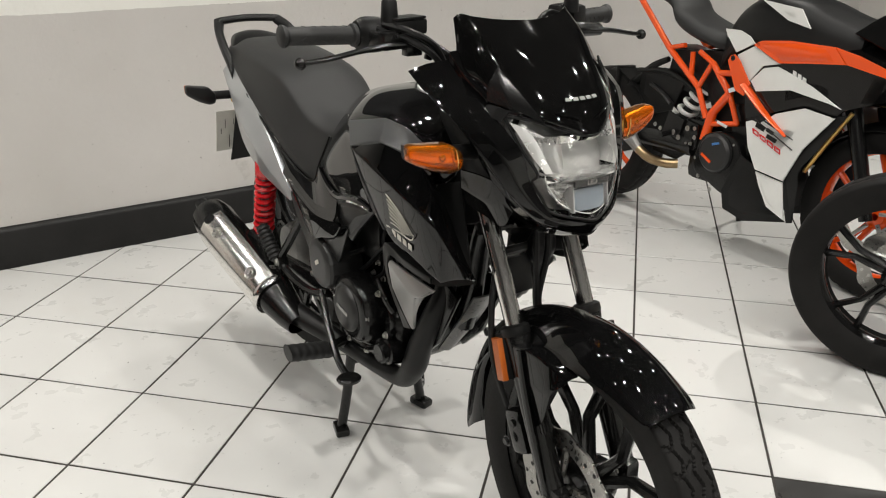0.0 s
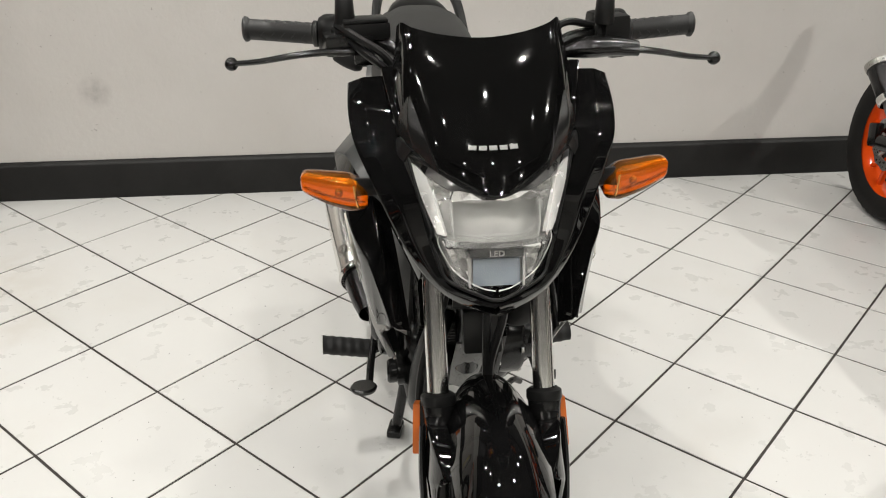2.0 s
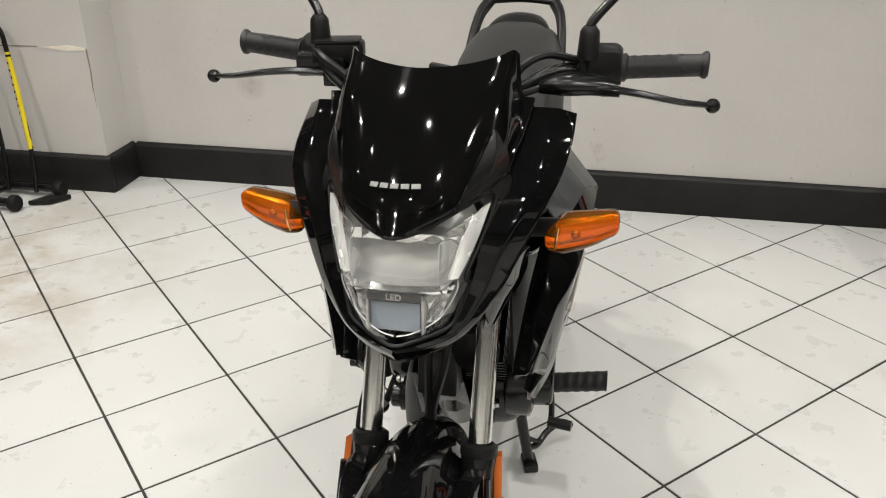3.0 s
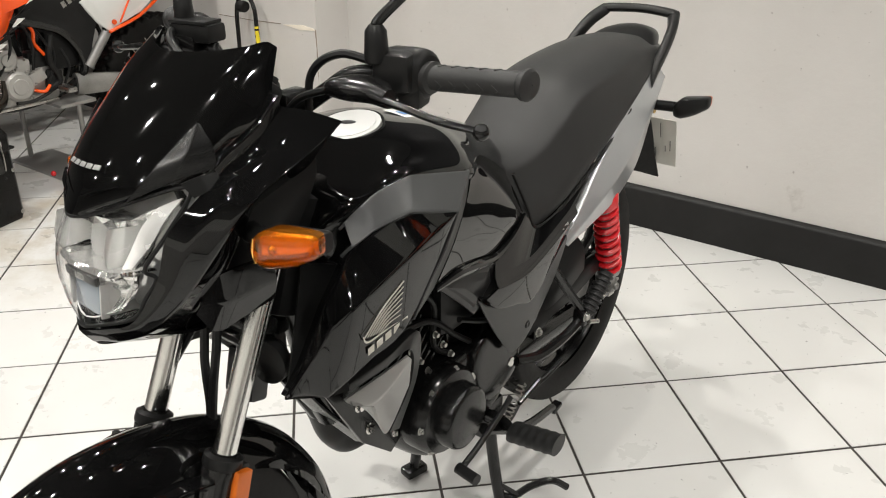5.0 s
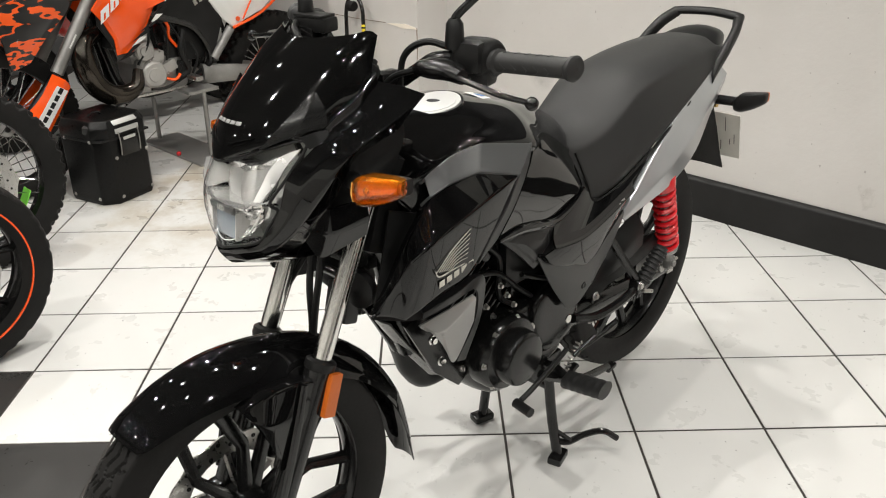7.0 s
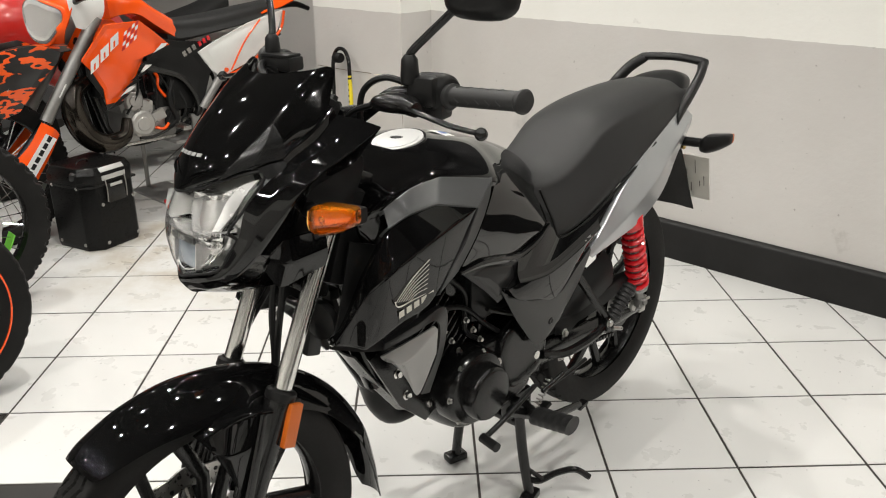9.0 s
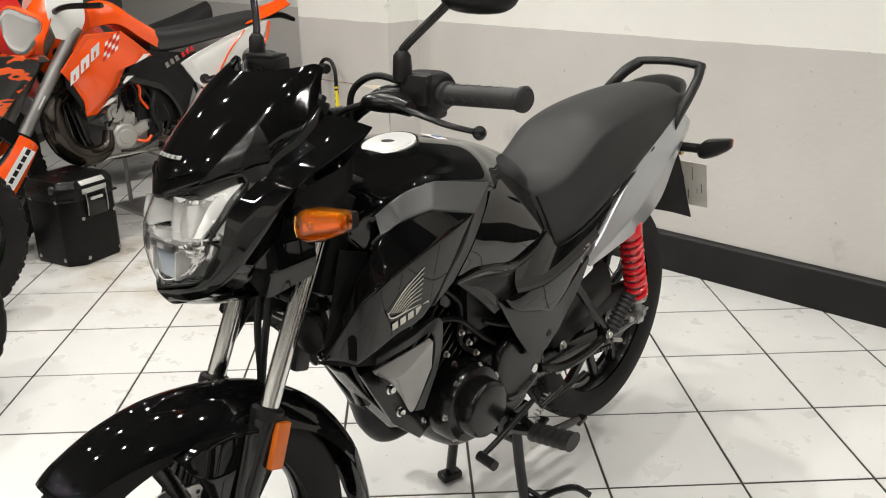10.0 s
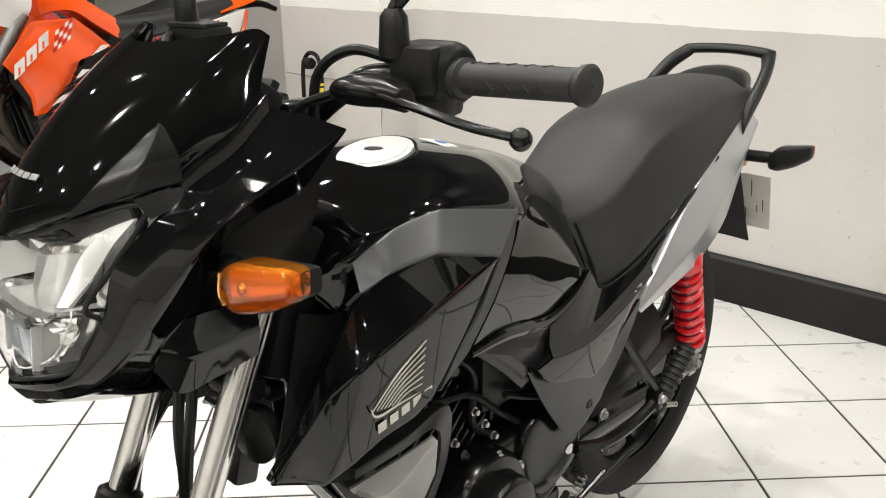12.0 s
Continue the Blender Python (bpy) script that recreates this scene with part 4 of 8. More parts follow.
    part("lamp_shell", loft([[(x * s, y, 0.85 + (z - 0.85) * s) for x, z in ((0.09, 0.93), (0.05, 0.955), (0, 0.955), (-0.05, 0.955), (-0.09, 0.93), (-0.07, 0.85), (-0.03, 0.78), (0, 0.775), (0.03, 0.78), (0.07, 0.85))] for s, y in ((0.98, -0.645), (0.95, -0.60), (0.6, -0.56))], 8, 30), PLASTIC, bike, "black headlight shell")
    part("chin", sheet([[(-0.06, -0.70, 0.772), (0, -0.735, 0.757), (0.06, -0.70, 0.772)], [(-0.075, -0.64, 0.757), (0, -0.66, 0.735), (0.075, -0.64, 0.757)], [(-0.07, -0.56, 0.76), (0, -0.57, 0.735), (0.07, -0.56, 0.76)]], 10, 14, 0.004, (0, -0.6, 0.85)), GLOSS, bike)
    part("dash", joined(block((0, -0.5, 1.0), (0.13, 0.05, 0.075), (-35, 0, 0), 0.012), block((0, -0.475, 1.01), (0.1, 0.012, 0.05), (-35, 0, 0), 0.004)), PLASTIC, bike, "black instrument pod")

    # indicators
    def indicator(base, tip):
        b, t = V(*base), V(*tip)
        rings = []
        for k, w, top, low in ((0.0, 0.008, 0.004, -0.014), (0.06, 0.016, 0.011, -0.022), (0.2, 0.021, 0.021, -0.0255), (0.3, 0.0225, 0.024, -0.0255), (0.6, 0.022, 0.0245, -0.0185), (0.85, 0.0185, 0.025, -0.0085), (0.96, 0.0155, 0.0235, -0.003), (1.0, 0.009, 0.019, 0.002)):
            c = b + (t - b) * k
            h = (top - low) / 2
            c[2] = b[2] + (t[2] - b[2]) * k + (top + low) / 2
            rings.append([c + V(0, w * cy, h * cz) for cy, cz in ((0.75, 0.1), (0.72, 0.9), (0.2, 1.0), (-0.55, 1.0), (-0.92, 0.82), (-1.0, 0.1), (-0.78, -0.7), (-0.1, -1.0), (0.55, -0.9), (0.72, -0.4))])
        return rings
    def shrunk(rings, f, off):
        return [[np.mean(r, 0) + (p - np.mean(r, 0)) * f + V(*off) for p in r] for r in rings[:-1]]
    for s in (-1, 1):
        rings = indicator((s * 0.160, -0.604, 0.8815), (s * 0.249, -0.590, 0.8855))
        ind = part("front_indicator", loft(shrunk(rings, 0.86, (0, 0.0135, -0.001)), 16, 20), PLASTIC, bike, "front indicator with amber lens")
        core = loft(shrunk(rings, 0.66, (0, 0.004, 0)), 12, 16)
        part("reflector", core, AMBERCORE, ind, "ribbed amber reflector")
        part("bulb", ball((s * 0.197, -0.609, 0.887), 0.006), AMBERCORE, ind, "amber bulb")
        part("lens_divider", tube([(s * 0.177, -0.622, 0.899), (s * 0.175, -0.6235, 0.882), (s * 0.173, -0.620, 0.868)], 0.0016, 8, 6), AMBERCORE, ind)
        ln = part("lens", loft(rings, 22, 26), AMBER, ind, "amber lens")
        ln.visible_shadow = False
        part("stalk", tube([(s * 0.12, -0.58, 0.878), (s * 0.15, -0.595, 0.886), (s * 0.178, -0.603, 0.890)], [0.014, 0.012, 0.013], 8, 10), PLASTIC, ind)
        rr = indicator((s * 0.155, 0.64, 0.757), (s * 0.235, 0.642, 0.768))
        rear = part("rear_indicator", loft(rr, 16, 18), PLASTIC, bike, "black rear indicator housing")
        part("lens", loft([[p + V(0, 0.008, 0) for p in r] for r in shrunk(rr, 0.85, (0, 0.004, 0))], 10, 14), REFLEX, rear, "amber lens")
        part("stalk", tube([(s * 0.06, 0.63, 0.755), (s * 0.11, 0.635, 0.757), (s * 0.16, 0.64, 0.758)], 0.012, 8, 10), PLASTIC, rear)

    # the fork and all that it carries is turned a touch to the rider's right
    head = Vector((0, -0.44 * U, 0.9 * U))
    swing = Matrix.Translation(head) @ Matrix.Rotation(radians(-3.3), 4, Vector((0, 0.42, 0.907))) @ Matrix.Translation(-head)
    for ob in bike.children_recursive:
        if ob.name.split(".")[0] != "rear_indicator" and ob.parent.name.split(".")[0] != "rear_indicator":
            ob.data.transform(swing)

    # handlebar
    steer = Matrix.Translation((0, -0.42, 0)) @ pose(0, 0, 0, 0, 0, -3.3) @ Matrix.Translation((0, 0.42, 0))

    def turned(bm):
        bm.transform(steer)
        return bm
    bar = [(0.0, -0.425, 0.985), (0.05, -0.425, 0.987), (0.1, -0.427, 1.015), (0.14, -0.42, 1.04), (0.185, -0.402, 1.044), (0.24, -0.38, 1.044), (0.34, -0.343, 1.044)]
    bars = part("handlebar", turned(tube([(-x, y, z) for x, y, z in bar[:0:-1]] + bar, 0.011, 80, 12)), SATIN, bike, "black tubular handlebar")
    for x in (-0.03, 0.03):
        part("bar_clamp", turned(block((x, -0.425, 0.98), (0.03, 0.045, 0.05), (0, 0, 0), 0.006)), SATIN, bars)
    for s in (-1, 1):
        d = V(0.95, 0.337, 0.0)
        a, b = V(0.232, -0.383, 1.044), V(0.349, -0.339, 1.044)
        prof = []
        L = np.linalg.norm(b - a)
        prof = [(0.008, -0.002), (0.0205, 0.0), (0.0205, 0.006), (0.0165, 0.009)]
        for k in range(44):
            o = 0.012 + (L - 0.026) * k / 43
            prof.append((0.0165 + (0.00012 if k % 2 else -0.00008), o))
        prof += [(0.0165, L - 0.012), (0.0198, L - 0.008), (0.0205, L - 0.003), (0.017, L), (0.001, L + 0.0005)]
        g = lathe(prof, a, b - a, 28)
        part("grip", turned(g if s > 0 else mirrored(g)), GRIP, bars, "black rubber grip")
        # raised chevrons on the grip
        ch = bmesh.new()
        axis = (b - a) / L
        for k in range(5):
            for q in range(3):
                ang = 2 * math.pi * q / 3 + 0.4
                e1 = np.cross(axis, (0, 0, 1))
                e2 = np.cross(axis, e1)
                rad = e1 * math.cos(ang) + e2 * math.sin(ang)
                tan = np.cross(axis, rad)
                base = a + axis * (0.02 + 0.017 * k) + rad * 0.0160
                tube_into(ch, [base - tan * 0.007 - axis * 0.007 - rad * 0.0016, base - rad * 0.0004, base + tan * 0.007 - axis * 0.007 - rad * 0.0016], 0.0009, 3, 5, False)
        part("grip_ribs", turned(ch if s > 0 else mirrored(ch)), GRIP, bars)
        lev = tube([(s * (0.2 if s > 0 else 0.175), -0.455, 1.033), (s * 0.215, -0.460, 1.034), (s * 0.26, -0.462, 1.030), (s * 0.31, -0.456, 1.021), (s * 0.350, -0.442, 1.015)], [0.0072, 0.0065, 0.0058, 0.0052, 0.0048], 24, 10, True, 0.8)
        part("lever", turned(joined(lev, ball((s * 0.353, -0.44, 1.014), 0.0098))), ENGINE, bars, "black lever with a ball end")
        if s > 0:
            sw = joined(loft([[(x, -0.392 + 0.35 * (x - 0.2) + 0.03 * math.cos(t) * q, 1.046 + 0.031 * math.sin(t) * q) for t in np.linspace(0, 2 * math.pi, 12, endpoint=False)] for x, q in ((0.178, 0.8), (0.186, 1.0), (0.215, 1.02), (0.226, 0.95), (0.232, 0.75))], 14, 24))
            sw = joined(sw, block((0.2, -0.398, 1.052), (0.045, 0.062, 0.046), (0, 0, 20), 0.009), block((0.213, -0.388, 1.022), (0.03, 0.04, 0.03), (0, 0, 20), 0.007))
            unit = part("switch_unit", turned(sw), PLASTIC, bars, "black handlebar switch unit")
            part("button", turned(block((0.2, -0.365, 1.052), (0.018, 0.012, 0.012), (0, 0, 20), 0.003)), DULL, unit)
            part("button", turned(block((0.2, -0.372, 1.03), (0.014, 0.014, 0.01), (0, 0, 20), 0.003)), DULL, unit)
            part("switch_marks", turned(joined(block((0.196, -0.392, 1.0765), (0.005, 0.004, 0.001), (0, 0, 20), 0), block((0.205, -0.39, 1.0768), (0.004, 0.004, 0.001), (0, 0, 20), 0))), WHITE, unit)
            perch = loft([[V(0.128, -0.450, 1.028) + V(0.0, 0.008 * math.cos(t), 0.008 * math.sin(t)) for t in np.linspace(0, 2 * math.pi, 8, endpoint=False)],
                          [V(0.143, -0.453, 1.032) + V(0.0, 0.014 * math.cos(t), 0.012 * math.sin(t)) for t in np.linspace(0, 2 * math.pi, 8, endpoint=False)],
                          [V(0.168, -0.446, 1.034) + V(0.0, 0.024 * math.cos(t), 0.016 * math.sin(t)) for t in np.linspace(0, 2 * math.pi, 8, endpoint=False)],
                          [V(0.198, -0.440, 1.034) + V(0.0, 0.025 * math.cos(t), 0.015 * math.sin(t)) for t in np.linspace(0, 2 * math.pi, 8, endpoint=False)],
                          [V(0.234, -0.455, 1.033) + V(0.0, 0.012 * math.cos(t), 0.011 * math.sin(t)) for t in np.linspace(0, 2 * math.pi, 8, endpoint=False)]], 20, 18)
            part("clutch_perch", turned(perch), ENGINE, bars, "black clutch lever perch")
            part("cable", turned(tube([(0.132, -0.450, 1.028), (0.08, -0.462, 1.005), (0.05, -0.47, 0.95), (0.045, -0.44, 0.88)], 0.005, 20, 8)), PLASTIC, bars)
            part("cable", turned(tube([(0.175, -0.41, 1.058), (0.13, -0.43, 1.066), (0.095, -0.445, 1.04), (0.09, -0.45, 0.98)], 0.0055, 20, 8)), PLASTIC, bars)
        else:
            res = joined(block((-0.160, -0.425, 1.058), (0.07, 0.04, 0.026), (0, 0, 14), 0.006), block((-0.161, -0.427, 1.073), (0.064, 0.038, 0.005), (0, 0, 14), 0.002))
            unit = part("brake_reservoir", turned(res), PLASTIC, bars, "black brake fluid reservoir")
            part("lever_clamp", turned(joined(block((-0.185, -0.43, 1.04), (0.07, 0.045, 0.03), (0, 0, 12), 0.006), block((-0.16, -0.45, 1.022), (0.03, 0.02, 0.016), (0, 0, 0), 0.003), block((-0.13, -0.455, 1.015), (0.012, 0.01, 0.02), (0, 20, 0), 0.002))), SATIN, unit)
            part("bolt", turned(bolt_bm((-0.19, -0.456, 1.048), (0, -1, 0.1), 0.004)), SATIN, unit)
            swr = loft([[(-x, -0.392 + 0.35 * (x - 0.2) + 0.027 * math.cos(t) * q, 1.044 + 0.029 * math.sin(t) * q) for t in np.linspace(0, 2 * math.pi, 12, endpoint=False)] for x, q in ((0.186, 0.8), (0.194, 1.0), (0.218, 1.02), (0.23, 0.8))], 12, 22)
            part("switch_unit", turned(swr), PLASTIC, bars, "black handlebar switch unit")
            part("cable", turned(tube([(-0.20, -0.425, 1.065), (-0.17, -0.465, 1.055), (-0.13, -0.475, 1.03), (-0.1, -0.47, 0.98)], 0.006, 20, 8)), PLASTIC, bars)
            part("cable", turned(tube([(-0.205, -0.415, 1.058), (-0.16, -0.47, 1.035), (-0.12, -0.475, 1.0), (-0.09, -0.45, 0.93)], 0.006, 20, 8)), PLASTIC, bars)
        mir = part("mirror", turned(tube([(s * 0.189, -0.425, 1.072), (s * 0.188, -0.425, 1.102), (s * 0.192, -0.420, 1.114), (s * 0.215, -0.405, 1.14), (s * 0.245, -0.388, 1.172), (s * 0.255, -0.38, 1.19)], [0.0065] * 6, 24, 10)), SATIN, bars, "black round-cornered mirror on a bent stem")
        part("boot", turned(lathe([(0.001, 0), (0.014, 0.0), (0.015, 0.005), (0.013, 0.036), (0.008, 0.043), (0.001, 0.043)], (s * 0.188, -0.425, 1.064), (0, 0, 1), 16)), PLASTIC, mir)
        m = Matrix.Translation((s * 0.285, -0.37, 1.198)) @ pose(0, 0, 0, -6, 0, 14 * s)
        def ring(y, q, dz=0.0):
            return [m @ Vector((0.062 * q * (abs(math.cos(t)) ** 0.7) * (1 if math.cos(t) > 0 else -1), y, dz + 0.04 * q * (abs(math.sin(t)) ** 0.7) * (1 if math.sin(t) > 0 else -1))) for t in np.linspace(0, 2 * math.pi, 16, endpoint=False)]
        part("shell", turned(loft([ring(-0.026, 0.35), ring(-0.022, 0.7), ring(-0.008, 0.95), ring(0.006, 1.0), ring(0.009, 0.97)], 14, 32)), PLASTIC, mir)
        part("glass", turned(loft([ring(0.0095, 0.93), ring(0.0105, 0.92)], 3, 32)), GLASSMIRROR, mir, "mirror glass")

    # fuel tank
    def hoop(y, w, top, bot, drop, side):
        half = [(0.5, top - 0.004), (0.8, top - 0.35 * drop - 0.004), (1.0, top - drop)]
        right = [(w * f, y, z) for f, z in half] + [(side, y, 0.5 * (top + bot)), (side * 0.9, y, bot)]
        return [(0, y, top)] + right + [(0, y, bot - 0.01)] + [(-x, yy, z) for x, yy, z in right[::-1]]
    tank = part("fuel_tank", loft([hoop(-0.475, 0.09, 0.850, 0.80, 0.02, 0.09), hoop(-0.455, 0.125, 0.871, 0.78, 0.018, 0.12), hoop(-0.42, 0.143, 0.890, 0.76, 0.018, 0.14), hoop(-0.34, 0.156, 0.909, 0.75, 0.023, 0.15), hoop(-0.27, 0.163, 0.918, 0.74, 0.044, 0.155), hoop(-0.205, 0.165, 0.915, 0.73, 0.057, 0.158), hoop(-0.16, 0.146, 0.907, 0.72, 0.058, 0.14), hoop(-0.11, 0.124, 0.895, 0.71, 0.055, 0.118), hoop(-0.04, 0.100, 0.868, 0.70, 0.06, 0.10), hoop(0.02, 0.078, 0.838, 0.69, 0.055, 0.085), hoop(0.06, 0.06, 0.812, 0.69, 0.045, 0.07)], 52, 56), GLOSS, bike, "gloss black fuel tank")
    cap = part("filler_cap", lathe([(0.001, 0.012), (0.03, 0.012), (0.041, 0.0105), (0.0415, 0.0095), (0.049, 0.009), (0.05, 0.0), (0.001, -0.004)], (0, -0.285, 0.910), (0, -0.2, 1), 48), CAPSILVER, tank, "silver filler cap with a keyhole cover")
    part("keyhole_cover", ball((0, -0.2875, 0.9215), 0.011, (1.3, 0.55, 0.22), (11, 0, 25)), PLASTIC, cap)
    part("cap_rim", lathe([(0.0495, 0.0), (0.0535, 0.008), (0.054, 0.0), (0.05, -0.003)], (0, -0.285, 0.910), (0, -0.2, 1), 48), PLASTIC, cap)
    part("warning_sticker", sheet([[(-0.014, -0.192, 0.9165), (0.012, -0.194, 0.916), (0.038, -0.197, 0.914)], [(-0.014, -0.168, 0.9115), (0.012, -0.169, 0.911), (0.038, -0.171, 0.909)]], 4, 6, 0.0008, (0, -0.2, 0.8)), WHITE, tank, "small white sticker with blue print")
    part("sticker_print", block((0.018, -0.182, 0.9145), (0.02, 0.008, 0.001), (-12, 0, -3), 0), BLUE, tank)

    # graphite side pod of the tank
    pod_top = [(0.146, -0.463, 0.858), (0.149, -0.432, 0.872), (0.153, -0.398, 0.884), (0.158, -0.341, 0.889), (0.158, -0.341, 0.889), (0.165, -0.281, 0.876), (0.171, -0.215, 0.861)]
    pod_low = [(0.168, -0.474, 0.832), (0.178, -0.456, 0.844), (0.185, -0.440, 0.852), (0.200, -0.392, 0.861), (0.200, -0.392, 0.861), (0.210, -0.356, 0.852), (0.217, -0.309, 0.837)]
    def moved(line, dx, dy, dz):
        return [(x + dx, y + dy, z + dz) for x, y, z in line]
    pods = pair("tank_pod", facets([moved(pod_top, -0.012, 0, -0.012), pod_top, pod_low, moved(pod_low, -0.02, 0, -0.02)], 49, 0.004, (0, -0.3, 0.78), 0.003), GRAPHITE, bike, "graphite painted tank side pod with a bend", 25)
    strip_l = [(0.217, -0.309, 0.837), (0.207, -0.326, 0.785), (0.201, -0.354, 0.744), (0.194, -0.383, 0.694)]
    strip_r = [(0.171, -0.215, 0.861), (0.178, -0.234, 0.820), (0.182, -0.271, 0.767), (0.184, -0.322, 0.715)]
    strip = facets([moved(strip_l, -0.02, 0, -0.01), strip_l, strip_r, moved(strip_r, -0.015, 0, 0)], 24, 0.004, (0, -0.3, 0.78), 0.0025)
    for pod, bm in zip(pods, (strip, mirrored(strip))):
        part("pod_strip", bm, GRAPHITE, pod)
    # two-faced shroud with a crease
    top_e = [(0.134, -0.579, 0.650), (0.138, -0.547, 0.688), (0.148, -0.513, 0.758), (0.148, -0.513, 0.758), (0.156, -0.490, 0.797), (0.164, -0.470, 0.831), (0.180, -0.438, 0.850), (0.197, -0.388, 0.860), (0.215, -0.314, 0.838)]
    crease = [(0.142, -0.575, 0.657), (0.157, -0.549, 0.698), (0.172, -0.523, 0.740), (0.172, -0.523, 0.740), (0.190, -0.496, 0.764), (0.200, -0.460, 0.782), (0.208, -0.410, 0.802), (0.214, -0.360, 0.820), (0.218, -0.315, 0.837)]
    bot_e = [(0.143, -0.577, 0.650), (0.150, -0.552, 0.641), (0.162, -0.530, 0.630), (0.162, -0.530, 0.630), (0.172, -0.498, 0.645), (0.182, -0.460, 0.664), (0.190, -0.405, 0.680), (0.200, -0.359, 0.741), (0.216, -0.315, 0.833)]
    shrouds = pair("tank_shroud", facets([moved(top_e, -0.02, 0.01, -0.01), top_e, crease, bot_e, moved(bot_e, -0.018, 0.006, 0.004)], 57, 0.004, (0, -0.35, 0.72), 0.003), GLOSS, bike, "gloss black tank shroud with a creased flank", 25)
    # plain silver wing shape on each shroud
    spot, ex, ez, nn = V(0.183, -0.476, 0.69), V(0.095, 0.97, 0.225), V(0.151, -0.237, 0.96), V(0.984, -0.057, -0.169)

    def decal_pt(a, b, lift=0.0035):
        return spot + ex * a + ez * b + nn * lift
    for sh, flip in zip(shrouds, (False, True)):
        for k in range(7):
            f = k / 6
            a0, b0 = -0.002 + 0.030 * f, 0.022 - 0.014 * f
            a1, b1 = 0.078 - 0.012 * f, 0.067 - 0.055 * f
            bm = tube([decal_pt(a0, b0), decal_pt(0.5 * (a0 + a1) - 0.003, 0.5 * (b0 + b1) + 0.004), decal_pt(a1, b1)], [0.0009, 0.0016, 0.0013], 8, 5, True, 0.4)
            part("wing_mark", mirrored(bm) if flip else bm, CREAM, sh, "plain silver wing shape")
        bm = tube([decal_pt(-0.004, 0.026), decal_pt(-0.001, 0.014), decal_pt(0.009, 0.008), decal_pt(0.03, 0.0065), decal_pt(0.062, 0.002)], [0.0009, 0.0014, 0.0016, 0.0014, 0.0008], 14, 5, True, 0.4)
        part("wing_mark", mirrored(bm) if flip else bm, CREAM, sh, "plain silver wing shape")
        for k in range(5):
            bm = prism([decal_pt(0.0005 + 0.0168 * k + dx, -0.014 + 0.0003 * k + dz, 0.004) for dx, dz in ((0, 0), (0.0115, 0), (0.0125, 0.0125), (0.001, 0.0125))], 0.0006, -nn)
            part("badge_mark", mirrored(bm) if flip else bm, CREAM, sh, "plain silver badge shape")
    # inner cheeks that hang below the shroud, seen from ahead
    cheek = sheet([[(0.10, -0.50, 0.80), (0.12, -0.44, 0.78), (0.13, -0.36, 0.74)], [(0.11, -0.535, 0.70), (0.125, -0.47, 0.68), (0.14, -0.38, 0.66)], [(0.118, -0.565, 0.63), (0.14, -0.49, 0.605), (0.15, -0.41, 0.60)]], 14, 14, 0.004, (0, -0.3, 0.7))
    pair("shroud_liner", cheek, PLASTIC, bike)
    part("steering_cover", block((0, -0.475, 0.795), (0.18, 0.08, 0.17), (-20, 0, 0), 0.02), PLASTIC, bike, "black plastic cover behind the lamp")
    duct = prism([(0.112, -0.545, 0.64), (0.112, -0.53, 0.70), (0.116, -0.40, 0.68), (0.118, -0.37, 0.60), (0.116, -0.44, 0.60)], 0.006, (-1, 0, 0))
    pair("air_deflector", rounded(duct, 0.003), PLASTIC, bike)
    # lower folded scoop in pewter inside dark surround
    surround = facets([[(0.150, -0.478, 0.606), (0.168, -0.425, 0.622), (0.178, -0.372, 0.632), (0.166, -0.361, 0.56), (0.133, -0.374, 0.464)],
                       [(0.150, -0.476, 0.618), (0.172, -0.420, 0.640), (0.172, -0.345, 0.648), (0.162, -0.337, 0.565), (0.136, -0.352, 0.460)],
                       [(0.135, -0.470, 0.615), (0.150, -0.415, 0.635), (0.150, -0.335, 0.640), (0.14, -0.327, 0.565), (0.12, -0.345, 0.462)]], 30, 0.004, (0, -0.38, 0.55), 0.003)
    pair("scoop_surround", surround, DULL, bike, "dark grey scoop surround", 25)
    scoop = facets([[(0.145, -0.482, 0.592), (0.164, -0.427, 0.610), (0.178, -0.379, 0.624)],
                    [(0.147, -0.479, 0.586), (0.167, -0.441, 0.574), (0.180, -0.374, 0.617)],
                    [(0.161, -0.440, 0.568), (0.132, -0.382, 0.466), (0.166, -0.364, 0.56)]], 24, 0.005, (0, -0.3, 0.5), 0.003)
    pair("scoop", scoop, PEWTER, bike, "pewter coloured folded scoop", 22)

    # covers under the seat
    side_a = sheet([[(0.155, -0.184, 0.857), (0.130, -0.124, 0.850), (0.114, -0.037, 0.800), (0.114, 0.010, 0.743), (0.122, 0.028, 0.701)],
                    [(0.172, -0.222, 0.819), (0.160, -0.160, 0.808), (0.147, -0.087, 0.776), (0.138, -0.030, 0.736), (0.129, 0.015, 0.700)],
                    [(0.180, -0.266, 0.765), (0.170, -0.201, 0.757), (0.159, -0.137, 0.739), (0.148, -0.073, 0.713), (0.134, -0.004, 0.690)],
                    [(0.182, -0.311, 0.718), (0.175, -0.254, 0.714), (0.165, -0.188, 0.699), (0.152, -0.113, 0.681), (0.138, -0.036, 0.685)]], 26, 30, 0.004, (0, 0, 0.7))
    pair("frame_cover", side_a, GLOSS, bike, "gloss black frame cover")
    pair("cover_rim", tube([(0.183, -0.318, 0.708), (0.177, -0.254, 0.706), (0.168, -0.188, 0.691), (0.155, -0.113, 0.673), (0.142, -0.036, 0.679), (0.130, 0.022, 0.697)], [0.004, 0.008, 0.0085, 0.0075, 0.0065, 0.004], 36, 8), GLOSS, bike, "gloss black cover rim")
